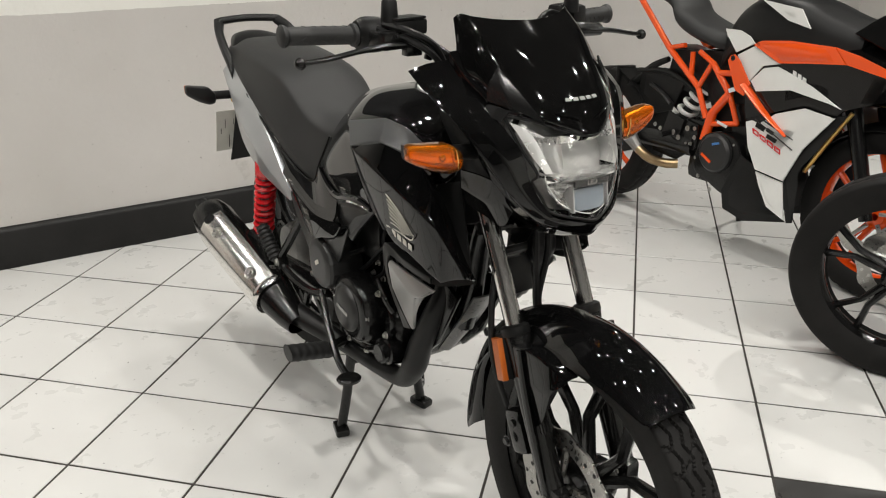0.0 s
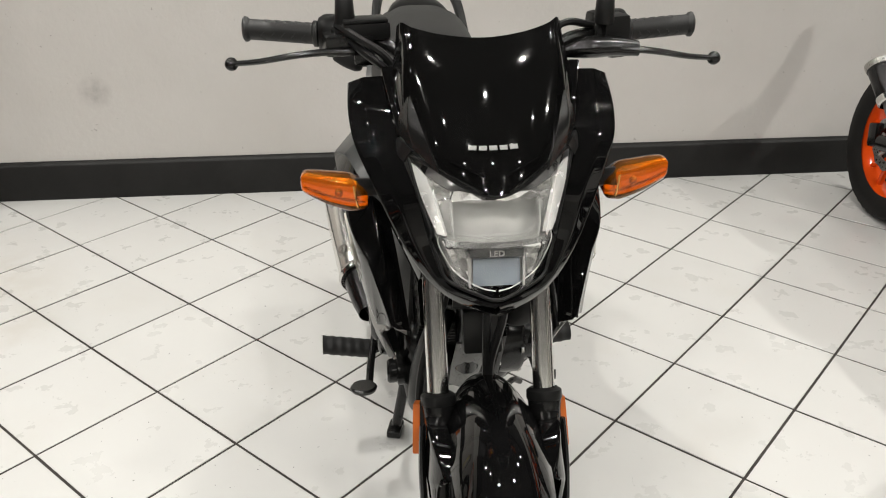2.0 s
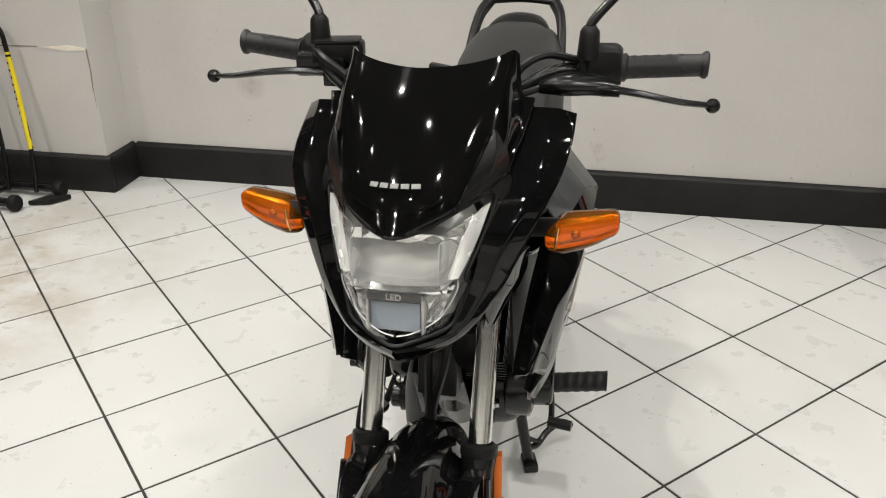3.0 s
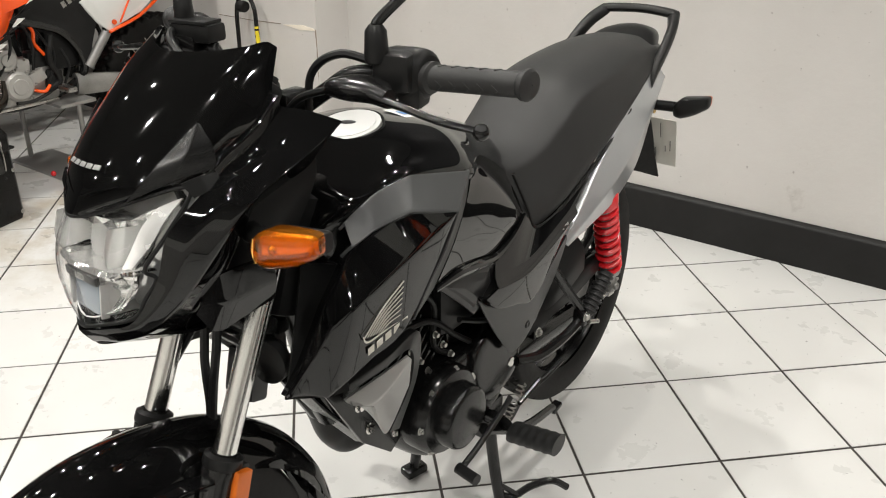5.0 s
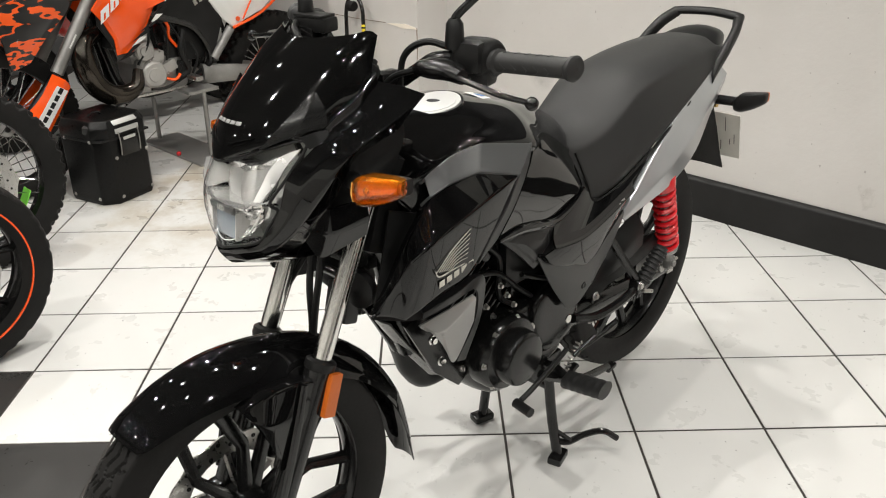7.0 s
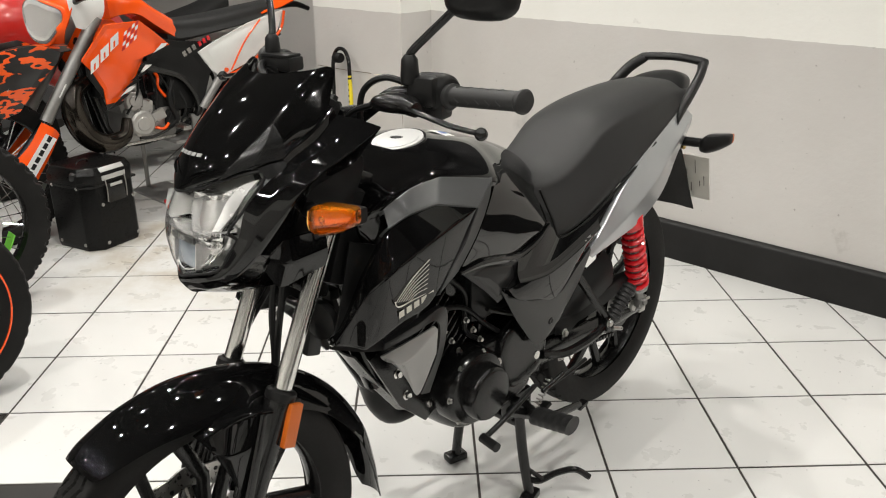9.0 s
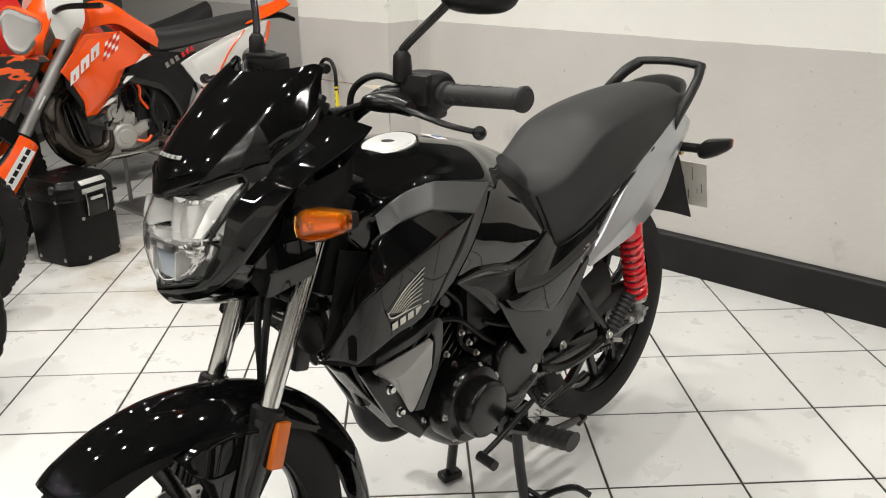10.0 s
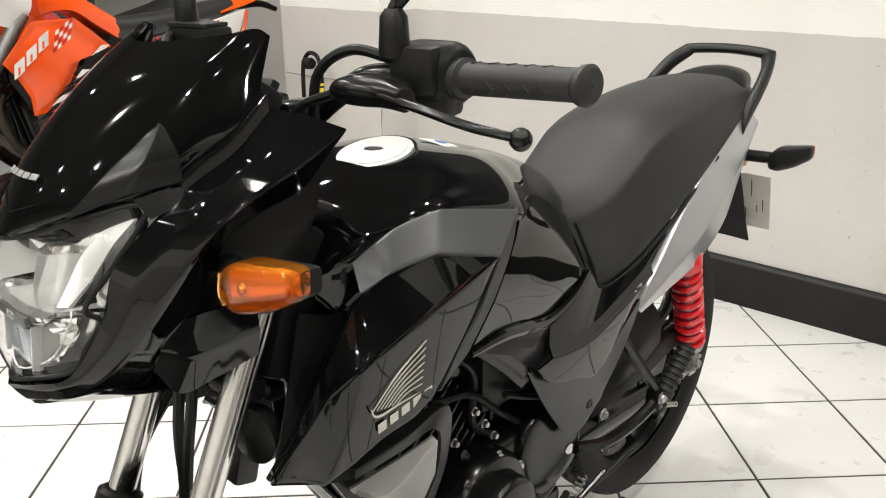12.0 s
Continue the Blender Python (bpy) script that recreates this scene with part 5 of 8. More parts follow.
    band = [(0.150, -0.105, 0.673), (0.128, 0.022, 0.692), (0.126, 0.075, 0.655), (0.128, 0.170, 0.673), (0.132, 0.273, 0.693)]
    step = [(0.172, -0.131, 0.633), (0.170, -0.077, 0.623), (0.166, -0.011, 0.618), (0.157, 0.082, 0.630), (0.147, 0.194, 0.653)]
    foot = [(0.179, -0.172, 0.625), (0.180, -0.141, 0.594), (0.176, -0.070, 0.569), (0.168, 0.012, 0.549), (0.150, 0.147, 0.623)]
    side_b = facets([band, moved(step, -0.004, 0, 0.012), step, moved(step, 0.004, 0, -0.006), foot, moved(foot, -0.02, 0, -0.004)], 40, 0.004, (0, 0, 0.6), 0.0025)
    pair("side_cover", side_b, GLOSS, bike, "gloss black side cover", 25)
    for k in range(5):
        bm = block((0.159 - 0.0015 * k, 0.072 + 0.018 * k, 0.612 + 0.0065 * k), (0.0016, 0.013, 0.0085), (20, 0, -6), 0.0005)
        pair("model_mark", bm, PEWTER, bike, "plain grey model badge bar")
    side_c = sheet([[(0.162, -0.174, 0.619), (0.162, -0.117, 0.580), (0.160, -0.047, 0.555), (0.156, 0.032, 0.540), (0.149, 0.094, 0.567), (0.143, 0.168, 0.606)],
                    [(0.158, -0.149, 0.583), (0.157, -0.101, 0.545), (0.156, -0.039, 0.518), (0.152, 0.043, 0.498), (0.147, 0.101, 0.532), (0.142, 0.168, 0.588)],
                    [(0.150, -0.103, 0.522), (0.150, -0.072, 0.500), (0.150, -0.029, 0.478), (0.149, 0.025, 0.462), (0.147, 0.065, 0.487), (0.144, 0.122, 0.530)],
                    [(0.142, -0.044, 0.450), (0.142, -0.034, 0.438), (0.142, -0.022, 0.433), (0.144, 0.001, 0.437), (0.145, 0.024, 0.448), (0.146, 0.054, 0.472)]], 22, 24, 0.005, (0, 0, 0.5))
    pair("lower_cover", side_c, DULL, bike, "dark grey lower frame cover")
    pair("cover_plug", lathe([(0.001, 0.002), (0.006, 0.003), (0.009, 0.001), (0.009, -0.002)], (0.151, 0.012, 0.482), (1, 0, 0), 14), PLASTIC, bike)
    air = poly_panel([(-0.285, 0.69), (-0.213, 0.694), (-0.115, 0.667), (-0.108, 0.628), (-0.14, 0.604), (-0.177, 0.592), (-0.215, 0.630)], 0.15, 0.012)
    pair("intake_cover", air, DULL, bike, "dark grey faceted intake cover", 12)
    part("airbox", block((0, -0.09, 0.62), (0.2, 0.2, 0.2), (0, 0, 0), 0.03), PLASTIC, bike, "black airbox")
    part("frame_spine", joined(tube([(0, -0.5, 0.84), (0, -0.36, 0.76), (0, -0.1, 0.72), (0, 0.1, 0.66)], 0.03, 16, 10), tube([(0, -0.5, 0.78), (0, -0.43, 0.66), (0, -0.40, 0.52), (0, -0.37, 0.44)], 0.024, 16, 10), tube([(0.08, 0.0, 0.68), (0.09, 0.3, 0.72), (0.08, 0.6, 0.8)], 0.015, 12, 8), tube([(-0.08, 0.0, 0.68), (-0.09, 0.3, 0.72), (-0.08, 0.6, 0.8)], 0.015, 12, 8), tube([(0.085, 0.04, 0.33), (0.1, 0.02, 0.45), (0.09, 0.02, 0.62)], 0.018, 10, 8), tube([(-0.085, 0.04, 0.33), (-0.1, 0.02, 0.45), (-0.09, 0.02, 0.62)], 0.018, 10, 8)), SATIN, bike, "black steel frame tubes")

    # seat: one dished saddle rising to the pillion
    def pad(y, top, wt, bot, wb):
        return [(0, y, top), (wt * 0.55, y, top - 0.003), (wt * 0.93, y, top - 0.018), (wt * 1.08, y, top - 0.045 if top - bot > 0.1 else (top + bot) / 2), (wb, y, bot), (0, y, bot - 0.004), (-wb, y, bot), (-wt * 1.08, y, top - 0.045 if top - bot > 0.1 else (top + bot) / 2), (-wt * 0.93, y, top - 0.018), (-wt * 0.55, y, top - 0.003)]
    part("seat", loft([pad(-0.075, 0.822, 0.035, 0.805, 0.045), pad(-0.03, 0.806, 0.06, 0.755, 0.085), pad(0.02, 0.792, 0.076, 0.695, 0.112), pad(0.065, 0.788, 0.088, 0.652, 0.122), pad(0.13, 0.802, 0.096, 0.660, 0.128), pad(0.19, 0.834, 0.101, 0.682, 0.132), pad(0.25, 0.870, 0.104, 0.706, 0.133), pad(0.33, 0.891, 0.107, 0.742, 0.133), pad(0.44, 0.904, 0.107, 0.79, 0.127), pad(0.55, 0.911, 0.10, 0.832, 0.115), pad(0.65, 0.906, 0.086, 0.862, 0.098), pad(0.715, 0.89, 0.064, 0.87, 0.07)], 66, 52), SEAT, bike, "matt black vinyl dual seat", 60)
    def piping(s):
        return tube([(s * 0.098, 0.03, 0.765), (s * 0.118, 0.05, 0.70), (s * 0.127, 0.072, 0.654), (s * 0.134, 0.16, 0.668), (s * 0.136, 0.3, 0.725), (s * 0.13, 0.45, 0.792)], 0.0035, 50, 6)
    part("seat_edge", piping(1), PLASTIC, bike)
    part("seat_edge", piping(-1), PLASTIC, bike)

    # tail
    tail_t = [(0.139, 0.164, 0.591), (0.140, 0.220, 0.635), (0.140, 0.290, 0.703), (0.134, 0.390, 0.774), (0.123, 0.499, 0.821), (0.110, 0.598, 0.866)]
    tail_r = [(0.142, 0.174, 0.582), (0.152, 0.249, 0.622), (0.160, 0.329, 0.665), (0.158, 0.435, 0.718), (0.144, 0.541, 0.775), (0.125, 0.641, 0.824)]
    tail_b = [(0.140, 0.185, 0.574), (0.144, 0.270, 0.590), (0.147, 0.374, 0.612), (0.139, 0.491, 0.659), (0.124, 0.582, 0.735), (0.106, 0.675, 0.792)]
    tail = facets([moved(tail_t, -0.012, 0, 0.004), tail_t, tail_r, tail_b, moved(tail_b, -0.015, 0, 0.003)], 48, 0.004, (0, 0.4, 0.75), 0.004)
    pair("tail_panel", tail, SILVER, bike, "silver tail panel with a sharp crease", 25)
    part("tail_cowl", loft([[(w * cx, y, z + h * cz) for cx, cz in ((1, 0), (0.8, 0.7), (0, 1), (-0.8, 0.7), (-1, 0), (-0.75, -0.8), (0, -1), (0.75, -0.8))] for y, z, w, h in ((0.60, 0.845, 0.098, 0.04), (0.67, 0.872, 0.084, 0.04), (0.735, 0.888, 0.062, 0.028), (0.765, 0.89, 0.035, 0.014))], 14, 24), PLASTIC, bike, "black tail cowl behind the seat")
    # flat cast grab rail: two arms along the tail and a bar across
    def rail_row(p, w, h):
        return [V(*p) + V(w * cx, 0.35 * w * cz, h * cz) for cx, cz in ((1, 0.5), (0.55, 1), (-0.55, 1), (-1, 0.5), (-1, -0.5), (-0.55, -1), (0.55, -1), (1, -0.5))]
    path = [((0.121, 0.560, 0.822), 0.009, 0.012), ((0.117, 0.590, 0.846), 0.011, 0.017), ((0.113, 0.650, 0.885), 0.011, 0.017), ((0.104, 0.705, 0.918), 0.012, 0.015), ((0.088, 0.748, 0.939), 0.014, 0.012)]
    arm = loft([rail_row(*q) for q in path], 30, 24)
    bar = [(0.094, 0.742, 0.938), (0.078, 0.754, 0.943), (0.0, 0.768, 0.946), (-0.078, 0.754, 0.943), (-0.094, 0.742, 0.938)]
    part("grab_rail", joined(mirrored(arm), arm, tube(bar, [0.012, 0.0145, 0.014, 0.0145, 0.012], 40, 12, True, 0.75)), PLASTIC, bike, "matt black cast grab rail")
    part("tail_light", loft([[(x * q, y, 0.835 + z * q) for x, z in ((0.06, 0.02), (0.0, 0.03), (-0.06, 0.02), (-0.05, -0.025), (0, -0.035), (0.05, -0.025))] for q, y in ((0.8, 0.69), (0.9, 0.74), (0.5, 0.765))], 8, 18), RED, bike, "red tail light")
    part("rear_mudguard", sheet([[(-0.075, 0.60, 0.80), (0, 0.60, 0.815), (0.075, 0.60, 0.80)], [(-0.075, 0.68, 0.74), (0, 0.68, 0.755), (0.075, 0.68, 0.74)], [(-0.07, 0.74, 0.66), (0, 0.745, 0.67), (0.07, 0.74, 0.66)], [(-0.066, 0.79, 0.575), (0, 0.797, 0.58), (0.066, 0.79, 0.575)], [(-0.066, 0.825, 0.515), (0, 0.832, 0.515), (0.066, 0.825, 0.515)]], 24, 14, 0.004, (0, 0.4, 0.6)), RUBBER, bike, "black plastic rear mudguard")
    plate = part("number_plate", block((0, 0.835, 0.605), (0.2, 0.003, 0.135), (14, 0, 0), 0.001), PLATEBACK, bike, "pale number plate")
    for k in range(14):
        dx, dz = -0.085 + 0.013 * k, 0.035 * math.sin(2.4 * k)
        part("plate_mark", block((dx, 0.835 - 0.242 * dz, 0.605 + dz), (0.0018, 0.0046, 0.018 + 0.012 * (k % 3)), (14, 0, 0), 0.0004), DULL, plate)
    part("lamp_bracket", tube([(-0.10, 0.665, 0.735), (0.1, 0.665, 0.735)], 0.008, 2, 8, False), GOLD, bike)
    part("mudguard_inner", sheet([[(-0.07, 0.12, 0.60), (0, 0.12, 0.62), (0.07, 0.12, 0.60)], [(-0.07, 0.3, 0.67), (0, 0.3, 0.70), (0.07, 0.3, 0.67)], [(-0.07, 0.5, 0.70), (0, 0.5, 0.735), (0.07, 0.5, 0.70)], [(-0.07, 0.64, 0.70), (0, 0.64, 0.73), (0.07, 0.64, 0.70)]], 16, 12, 0.004, (0, 0.4, 0.9)), PLASTIC, bike)

    # rear wheel, swinging arm, shocks, chain
    rw = part("rear_wheel", rim_ring(RA, 0.228, 0.06), SATIN, bike, "black cast alloy wheel")
    cast_spokes(rw, SATIN, RA, 0.222, 6, 0.062, 0.34, 0.02)
    part("tyre", tyre_bm(RA, R, 0.094, 0.228, "zigzag", 440), RUBBER, rw, "road tyre with zigzag tread", 25)
    part("drum", lathe([(0.001, -0.05), (0.06, -0.05), (0.068, -0.03), (0.07, 0.03), (0.06, 0.045), (0.001, 0.05)], RA, (1, 0, 0), 32), ALLOY, rw)
    part("sprocket", lathe([(0.05, 0.058), (0.088, 0.058), (0.088, 0.064), (0.05, 0.064)], RA, (1, 0, 0), 44, lambda a, r, o: 0.004 * math.cos(a * 42) if r > 0.08 else 0), SATIN, rw)
    for s in (-1, 1):
        arm = part("swing_arm", joined(tube([(0.085 * s, 0.05, 0.36), (0.088 * s, 0.25, 0.345), (0.092 * s, 0.40, 0.335), (0.092 * s, 0.5, 0.335)], [0.022, 0.02, 0.017, 0.015], 16, 10, True, 1.25), block((0.092 * s, 0.475, 0.337), (0.008, 0.09, 0.05), (-4, 0, 0), 0.003)), SATIN, bike, "black swinging arm")
        part("chain_adjuster", joined(block((0.1 * s, 0.505, 0.334), (0.008, 0.03, 0.045), (-4, 0, 0), 0.002), bolt_bm((0.102 * s, 0.445, 0.347), (s, 0, 0), 0.013, 0.01), tube([(0.098 * s, 0.47, 0.342), (0.098 * s, 0.545, 0.338)], 0.004, 2, 8, False)), STEEL, arm, "plain steel chain adjuster")
        p0, p1 = V(0.122 * s, 0.37, 0.625), V(0.118 * s, 0.445, 0.41)
        sh = part("shock_absorber", joined(tube([p0 + (p0 - p1) * 0.1, p1 - (p0 - p1) * 0.22], 0.011, 2, 14, False), lathe([(0.001, 0), (0.024, 0), (0.026, 0.006), (0.02, 0.012), (0.001, 0.012)], p1 - (p0 - p1) * 0.03, p0 - p1, 20), block(tuple(p1 - (p0 - p1) * 0.22), (0.02, 0.03, 0.035), (-18, 0, 0), 0.005), bolt_bm(tuple(p1 - (p0 - p1) * 0.22 + V(0.01 * s, 0, 0)), (s, 0, 0), 0.01, 0.008)), ALLOY, bike, "twin rear shock with a red spring")
        part("spring", spring_bm(p1, p0, 0.0235, 0.0068, 11), RED, sh, "red coil spring")
        part("spring_cap", lathe([(0.001, -0.03), (0.03, -0.03), (0.031, 0.0), (0.024, 0.01), (0.001, 0.01)], p0, p0 - p1, 22), RED, sh)
        hang = part("footrest_hanger", joined(tube([(0.13 * s, 0.12, 0.565), (0.145 * s, 0.19, 0.47), (0.155 * s, 0.235, 0.405), (0.15 * s, 0.2, 0.375), (0.14 * s, 0.1, 0.365), (0.125 * s, 0.02, 0.385)], 0.0105, 30, 8), block((0.155 * s, 0.24, 0.395), (0.03, 0.035, 0.035), (0, 0, 0), 0.006)), SATIN, bike, "black tubular footrest hanger")
        ribs = [(0.0005, 0.0), (0.013, 0.0)]
        for k in range(8):
            ribs += [(0.0145, 0.006 + 0.0115 * k), (0.0185, 0.008 + 0.0115 * k), (0.0185, 0.0125 + 0.0115 * k), (0.0145, 0.0145 + 0.0115 * k)]
        part("pillion_peg", lathe(ribs + [(0.0165, 0.1), (0.0005, 0.101)], (0.162 * s, 0.245, 0.40), (0.01 * s, 0.065, 0.075), 14), GRIP, hang, "folded rubber footrest")
        part("peg_bolt", bolt_bm((0.168 * s, 0.232, 0.4), (s, 0, 0), 0.009), STEEL, hang)
        part("peg_pin", tube([(0.17 * s, 0.243, 0.383), (0.176 * s, 0.275, 0.372)], 0.005, 2, 8, False), STEEL, hang)
        part("frame_bolt", bolt_bm((0.118 * s, 0.0, 0.394), (s, 0, 0), 0.012, 0.01), CHROME, bike, "bright pivot bolt")
        part("frame_bolt", bolt_bm((0.105 * s, 0.125, 0.33), (s, 0, 0), 0.008, 0.007), STEEL, bike)
        part("frame_bolt", bolt_bm((0.118 * s, 0.118, 0.40), (s, 0, 0), 0.008, 0.007), STEEL, bike)
    guard = sheet([[(0.085, 0.10, 0.425), (0.10, 0.10, 0.42), (0.106, 0.10, 0.395)], [(0.085, 0.28, 0.44), (0.104, 0.28, 0.435), (0.11, 0.28, 0.405)], [(0.085, 0.42, 0.45), (0.102, 0.42, 0.445), (0.108, 0.42, 0.42)], [(0.085, 0.51, 0.415), (0.1, 0.51, 0.41), (0.106, 0.51, 0.385)]], 18, 10, 0.003, (0, 0.3, 0.35))
    part("chain_guard", guard, PLASTIC, bike, "black chain guard")
    hug = sheet([[(0.075, 0.13, 0.44), (0.098, 0.13, 0.42), (0.104, 0.13, 0.37)], [(0.075, 0.22, 0.49), (0.102, 0.22, 0.46), (0.106, 0.22, 0.41)], [(0.075, 0.34, 0.53), (0.1, 0.34, 0.50), (0.104, 0.34, 0.45)]], 12, 10, 0.003, (0, 0.3, 0.35))
    part("chain_cover", hug, PLASTIC, bike)
    for sag, lift, turn in ((0.318, -0.055, -8), (0.405, 0.025, 4)):
        run = bmesh.new()
        for k in range(26):
            f = k / 25
            block_into(run, (0.063, 0.06 + 0.36 * f, sag + lift * f), (0.012, 0.0105, 0.011), pose(0, 0, 0, turn), 0.002)
        tagged(part("chain", run, SATIN, bike, "black roller chain"), kind="stuff")
    part("tyre_hugger", tube([(0.03, 0.18, 0.145), (0.06, 0.11, 0.165), (0.09, 0.03, 0.2)], [0.016, 0.011, 0.008], 10, 8, True, 0.5), PLASTIC, bike)

    # engine
    eng = part("engine", joined(loft([[(x, -0.12 + 0.15 * q * cy, 0.385 + 0.098 * q * cz) for cy, cz in ((1.0, 0.1), (0.9, 0.75), (0.3, 0.95), (-0.4, 0.95), (-0.95, 0.5), (-1.0, -0.3), (-0.75, -0.9), (0.0, -1.05), (0.8, -0.9), (1.0, -0.4))] for x, q in ((-0.108, 0.78), (-0.1, 0.92), (-0.06, 1.0), (0.06, 1.0), (0.1, 0.92), (0.11, 0.78))], 16, 40), block((0, -0.06, 0.47), (0.15, 0.16, 0.12), (0, 0, 0), 0.02)), ENGINE, bike, "black single-cylinder engine")
    part("cylinder", block((0, -0.26, 0.52), (0.12, 0.11, 0.16), (42, 0, 0), 0.01), ENGINE, eng, "finned black cylinder")
    for k in range(8):
        f = k / 7
        part("fin", block((0, -0.215 - 0.09 * f, 0.47 + 0.10 * f), (0.17 - 0.01 * abs(f - 0.5), 0.15, 0.0065), (42, 0, 0), 0.002), ENGINE, eng)
    part("cylinder_head", joined(block((0, -0.335, 0.595), (0.13, 0.12, 0.07), (42, 0, 0), 0.018), block((0.066, -0.33, 0.59), (0.012, 0.07, 0.05), (42, 0, 0), 0.005)), ENGINE, eng)
    part("alternator_cover", lathe([(0.001, 0.056), (0.05, 0.056), (0.0555, 0.0535), (0.0585, 0.048), (0.0605, 0.022), (0.076, 0.018), (0.083, 0.008), (0.084, -0.03)], (0.112, -0.203, 0.400), (1, 0, 0), 56), ENGINE, eng, "round black alternator cover")
    part("sprocket_cover", loft([[(x, -0.04 + 0.085 * q * cy, 0.42 + 0.085 * q * cz) for cy, cz in ((1, 0), (0.8, 0.75), (0, 1), (-0.8, 0.75), (-1, 0), (-0.7, -0.8), (0, -1), (0.8, -0.7))] for x, q in ((0.09, 1.0), (0.116, 0.98), (0.124, 0.85), (0.126, 0.5))], 12, 30), ENGINE, eng, "black sprocket cover")
    part("clutch_cover", loft([[(-x, -0.147 + 0.078 * q * cy, 0.42 + 0.076 * q * cz) for cy, cz in ((1, 0), (0.8, 0.75), (0, 1), (-0.8, 0.75), (-1, 0), (-0.75, -0.8), (0, -1), (0.8, -0.75))] for x, q in ((0.1, 1.0), (0.14, 0.98), (0.156, 0.86), (0.16, 0.5))], 12, 36), ENGINE, eng, "black clutch cover")
    part("clutch_cap", lathe([(0.001, 0.014), (0.044, 0.013), (0.051, 0.008), (0.055, 0.0), (0.055, -0.01)], (-0.156, -0.145, 0.422), (-1, 0, 0), 44), DULL, eng, "dark grey round cap")
    part("cap_mark", block((-0.1715, -0.145, 0.422), (0.0015, 0.05, 0.008), (8, 0, 0), 0.0005), PEWTER, eng)
    part("oil_cap", lathe([(0.001, 0.03), (0.02, 0.03), (0.024, 0.026), (0.025, 0.012), (0.031, 0.009), (0.032, -0.02)], (-0.112, -0.247, 0.352), (-1, -0.15, 0), 30), ENGINE, eng, "round black oil screen cap")
    part("case_rib", joined(tube([(-0.108, -0.262, 0.40), (-0.118, -0.225, 0.352), (-0.12, -0.16, 0.318), (-0.118, -0.08, 0.312), (-0.11, -0.02, 0.33)], 0.008, 24, 8), tube([(-0.1, -0.25, 0.44), (-0.112, -0.235, 0.47), (-0.11, -0.2, 0.50)], 0.007, 10, 8)), ENGINE, eng, "raised black joint face")
    for y, z in ((-0.258, 0.395), (-0.232, 0.352), (-0.168, 0.318), (-0.085, 0.311), (-0.23, 0.482)):
        part("case_bolt", bolt_bm((-0.124, y, z), (-1, 0, 0), 0.006, 0.007), STEEL, eng)
    cap2 = loft([[(-x, -0.034 + 0.06 * q * cy, 0.492 + 0.06 * q * cz) for cy, cz in ((1, 0.2), (0.6, 0.95), (-0.4, 1.0), (-1, 0.3), (-0.9, -0.6), (-0.2, -1), (0.7, -0.8))] for x, q in ((0.09, 1.0), (0.158, 0.98), (0.172, 0.8), (0.174, 0.5))], 9, 14)
    part("exhaust_valve_cover", cap2, DULL, eng, "dark grey faceted side casing", 18)
    part("cap_mark", block((-0.1755, -0.034, 0.497), (0.0015, 0.02, 0.01), (-30, 0, 0), 0.0005), CREAM, eng)
    for k in range(7):
        a = 2 * math.pi * k / 7 + 0.4
        for x, c0, c1, r in ((0.122, -0.203, 0.40, 0.079), (-0.146, -0.147, 0.42, 0.069)):
            part("case_bolt", bolt_bm((x, c0 + r * math.cos(a), c1 + r * 0.95 * math.sin(a)), (1 if x > 0 else -1, 0, 0), 0.006, 0.006), STEEL, eng)
    fit_bolts = [(x, y, z) for x in (-0.062, 0.062) for y, z in ((-0.365, 0.478), (-0.342, 0.42), (-0.275, 0.372))]
    for x, y, z in fit_bolts:
        part("hanger_bolt", bolt_bm((x, y, z), (1 if x > 0 else -1, 0, 0), 0.008, 0.008), CHROME, eng, "bright hanger bolt")

    hanger = prism([(0.052, -0.435, 0.535), (0.052, -0.40, 0.55), (0.052, -0.33, 0.53), (0.052, -0.262, 0.40), (0.052, -0.262, 0.352), (0.052, -0.29, 0.335), (0.052, -0.36, 0.40)], 0.01, (1, 0, 0))
    pair("engine_hanger", rounded(hanger, 0.002), SATIN, bike, "black engine hanger plate")
    strip = part("belly_plate", sheet([[(-0.026, -0.442, 0.53), (0, -0.446, 0.53), (0.026, -0.442, 0.53)], [(-0.028, -0.405, 0.475), (0, -0.41, 0.472), (0.028, -0.405, 0.475)], [(-0.028, -0.366, 0.424), (0, -0.371, 0.42), (0.028, -0.366, 0.424)], [(-0.024, -0.31, 0.355), (0, -0.315, 0.348), (0.024, -0.31, 0.355)]], 16, 12, 0.004, (0, -0.3, 0.5)), ASHGREY, bike, "grey front plate with a round hole")
    part("hole", lathe([(0.001, 0.002), (0.0085, 0.002), (0.009, 0.0), (0.009, -0.002)], (0.0, -0.3725, 0.4255), (0, -0.8, -0.62), 20), PLASTIC, strip, "dark hole")
    for x, pts in ((0.1, [(-0.30, 0.6), (-0.22, 0.58), (-0.15, 0.52), (-0.1, 0.48)]), (0.09, [(-0.26, 0.66), (-0.2, 0.6), (-0.2, 0.52), (-0.14, 0.47)]), (0.115, [(-0.16, 0.56), (-0.1, 0.53), (-0.05, 0.51), (0.0, 0.5)])):
        for s in (-1, 1):
            part("hose", tube([(s * x, y, z) for y, z in pts], 0.0055, 16, 7), PLASTIC, bike)
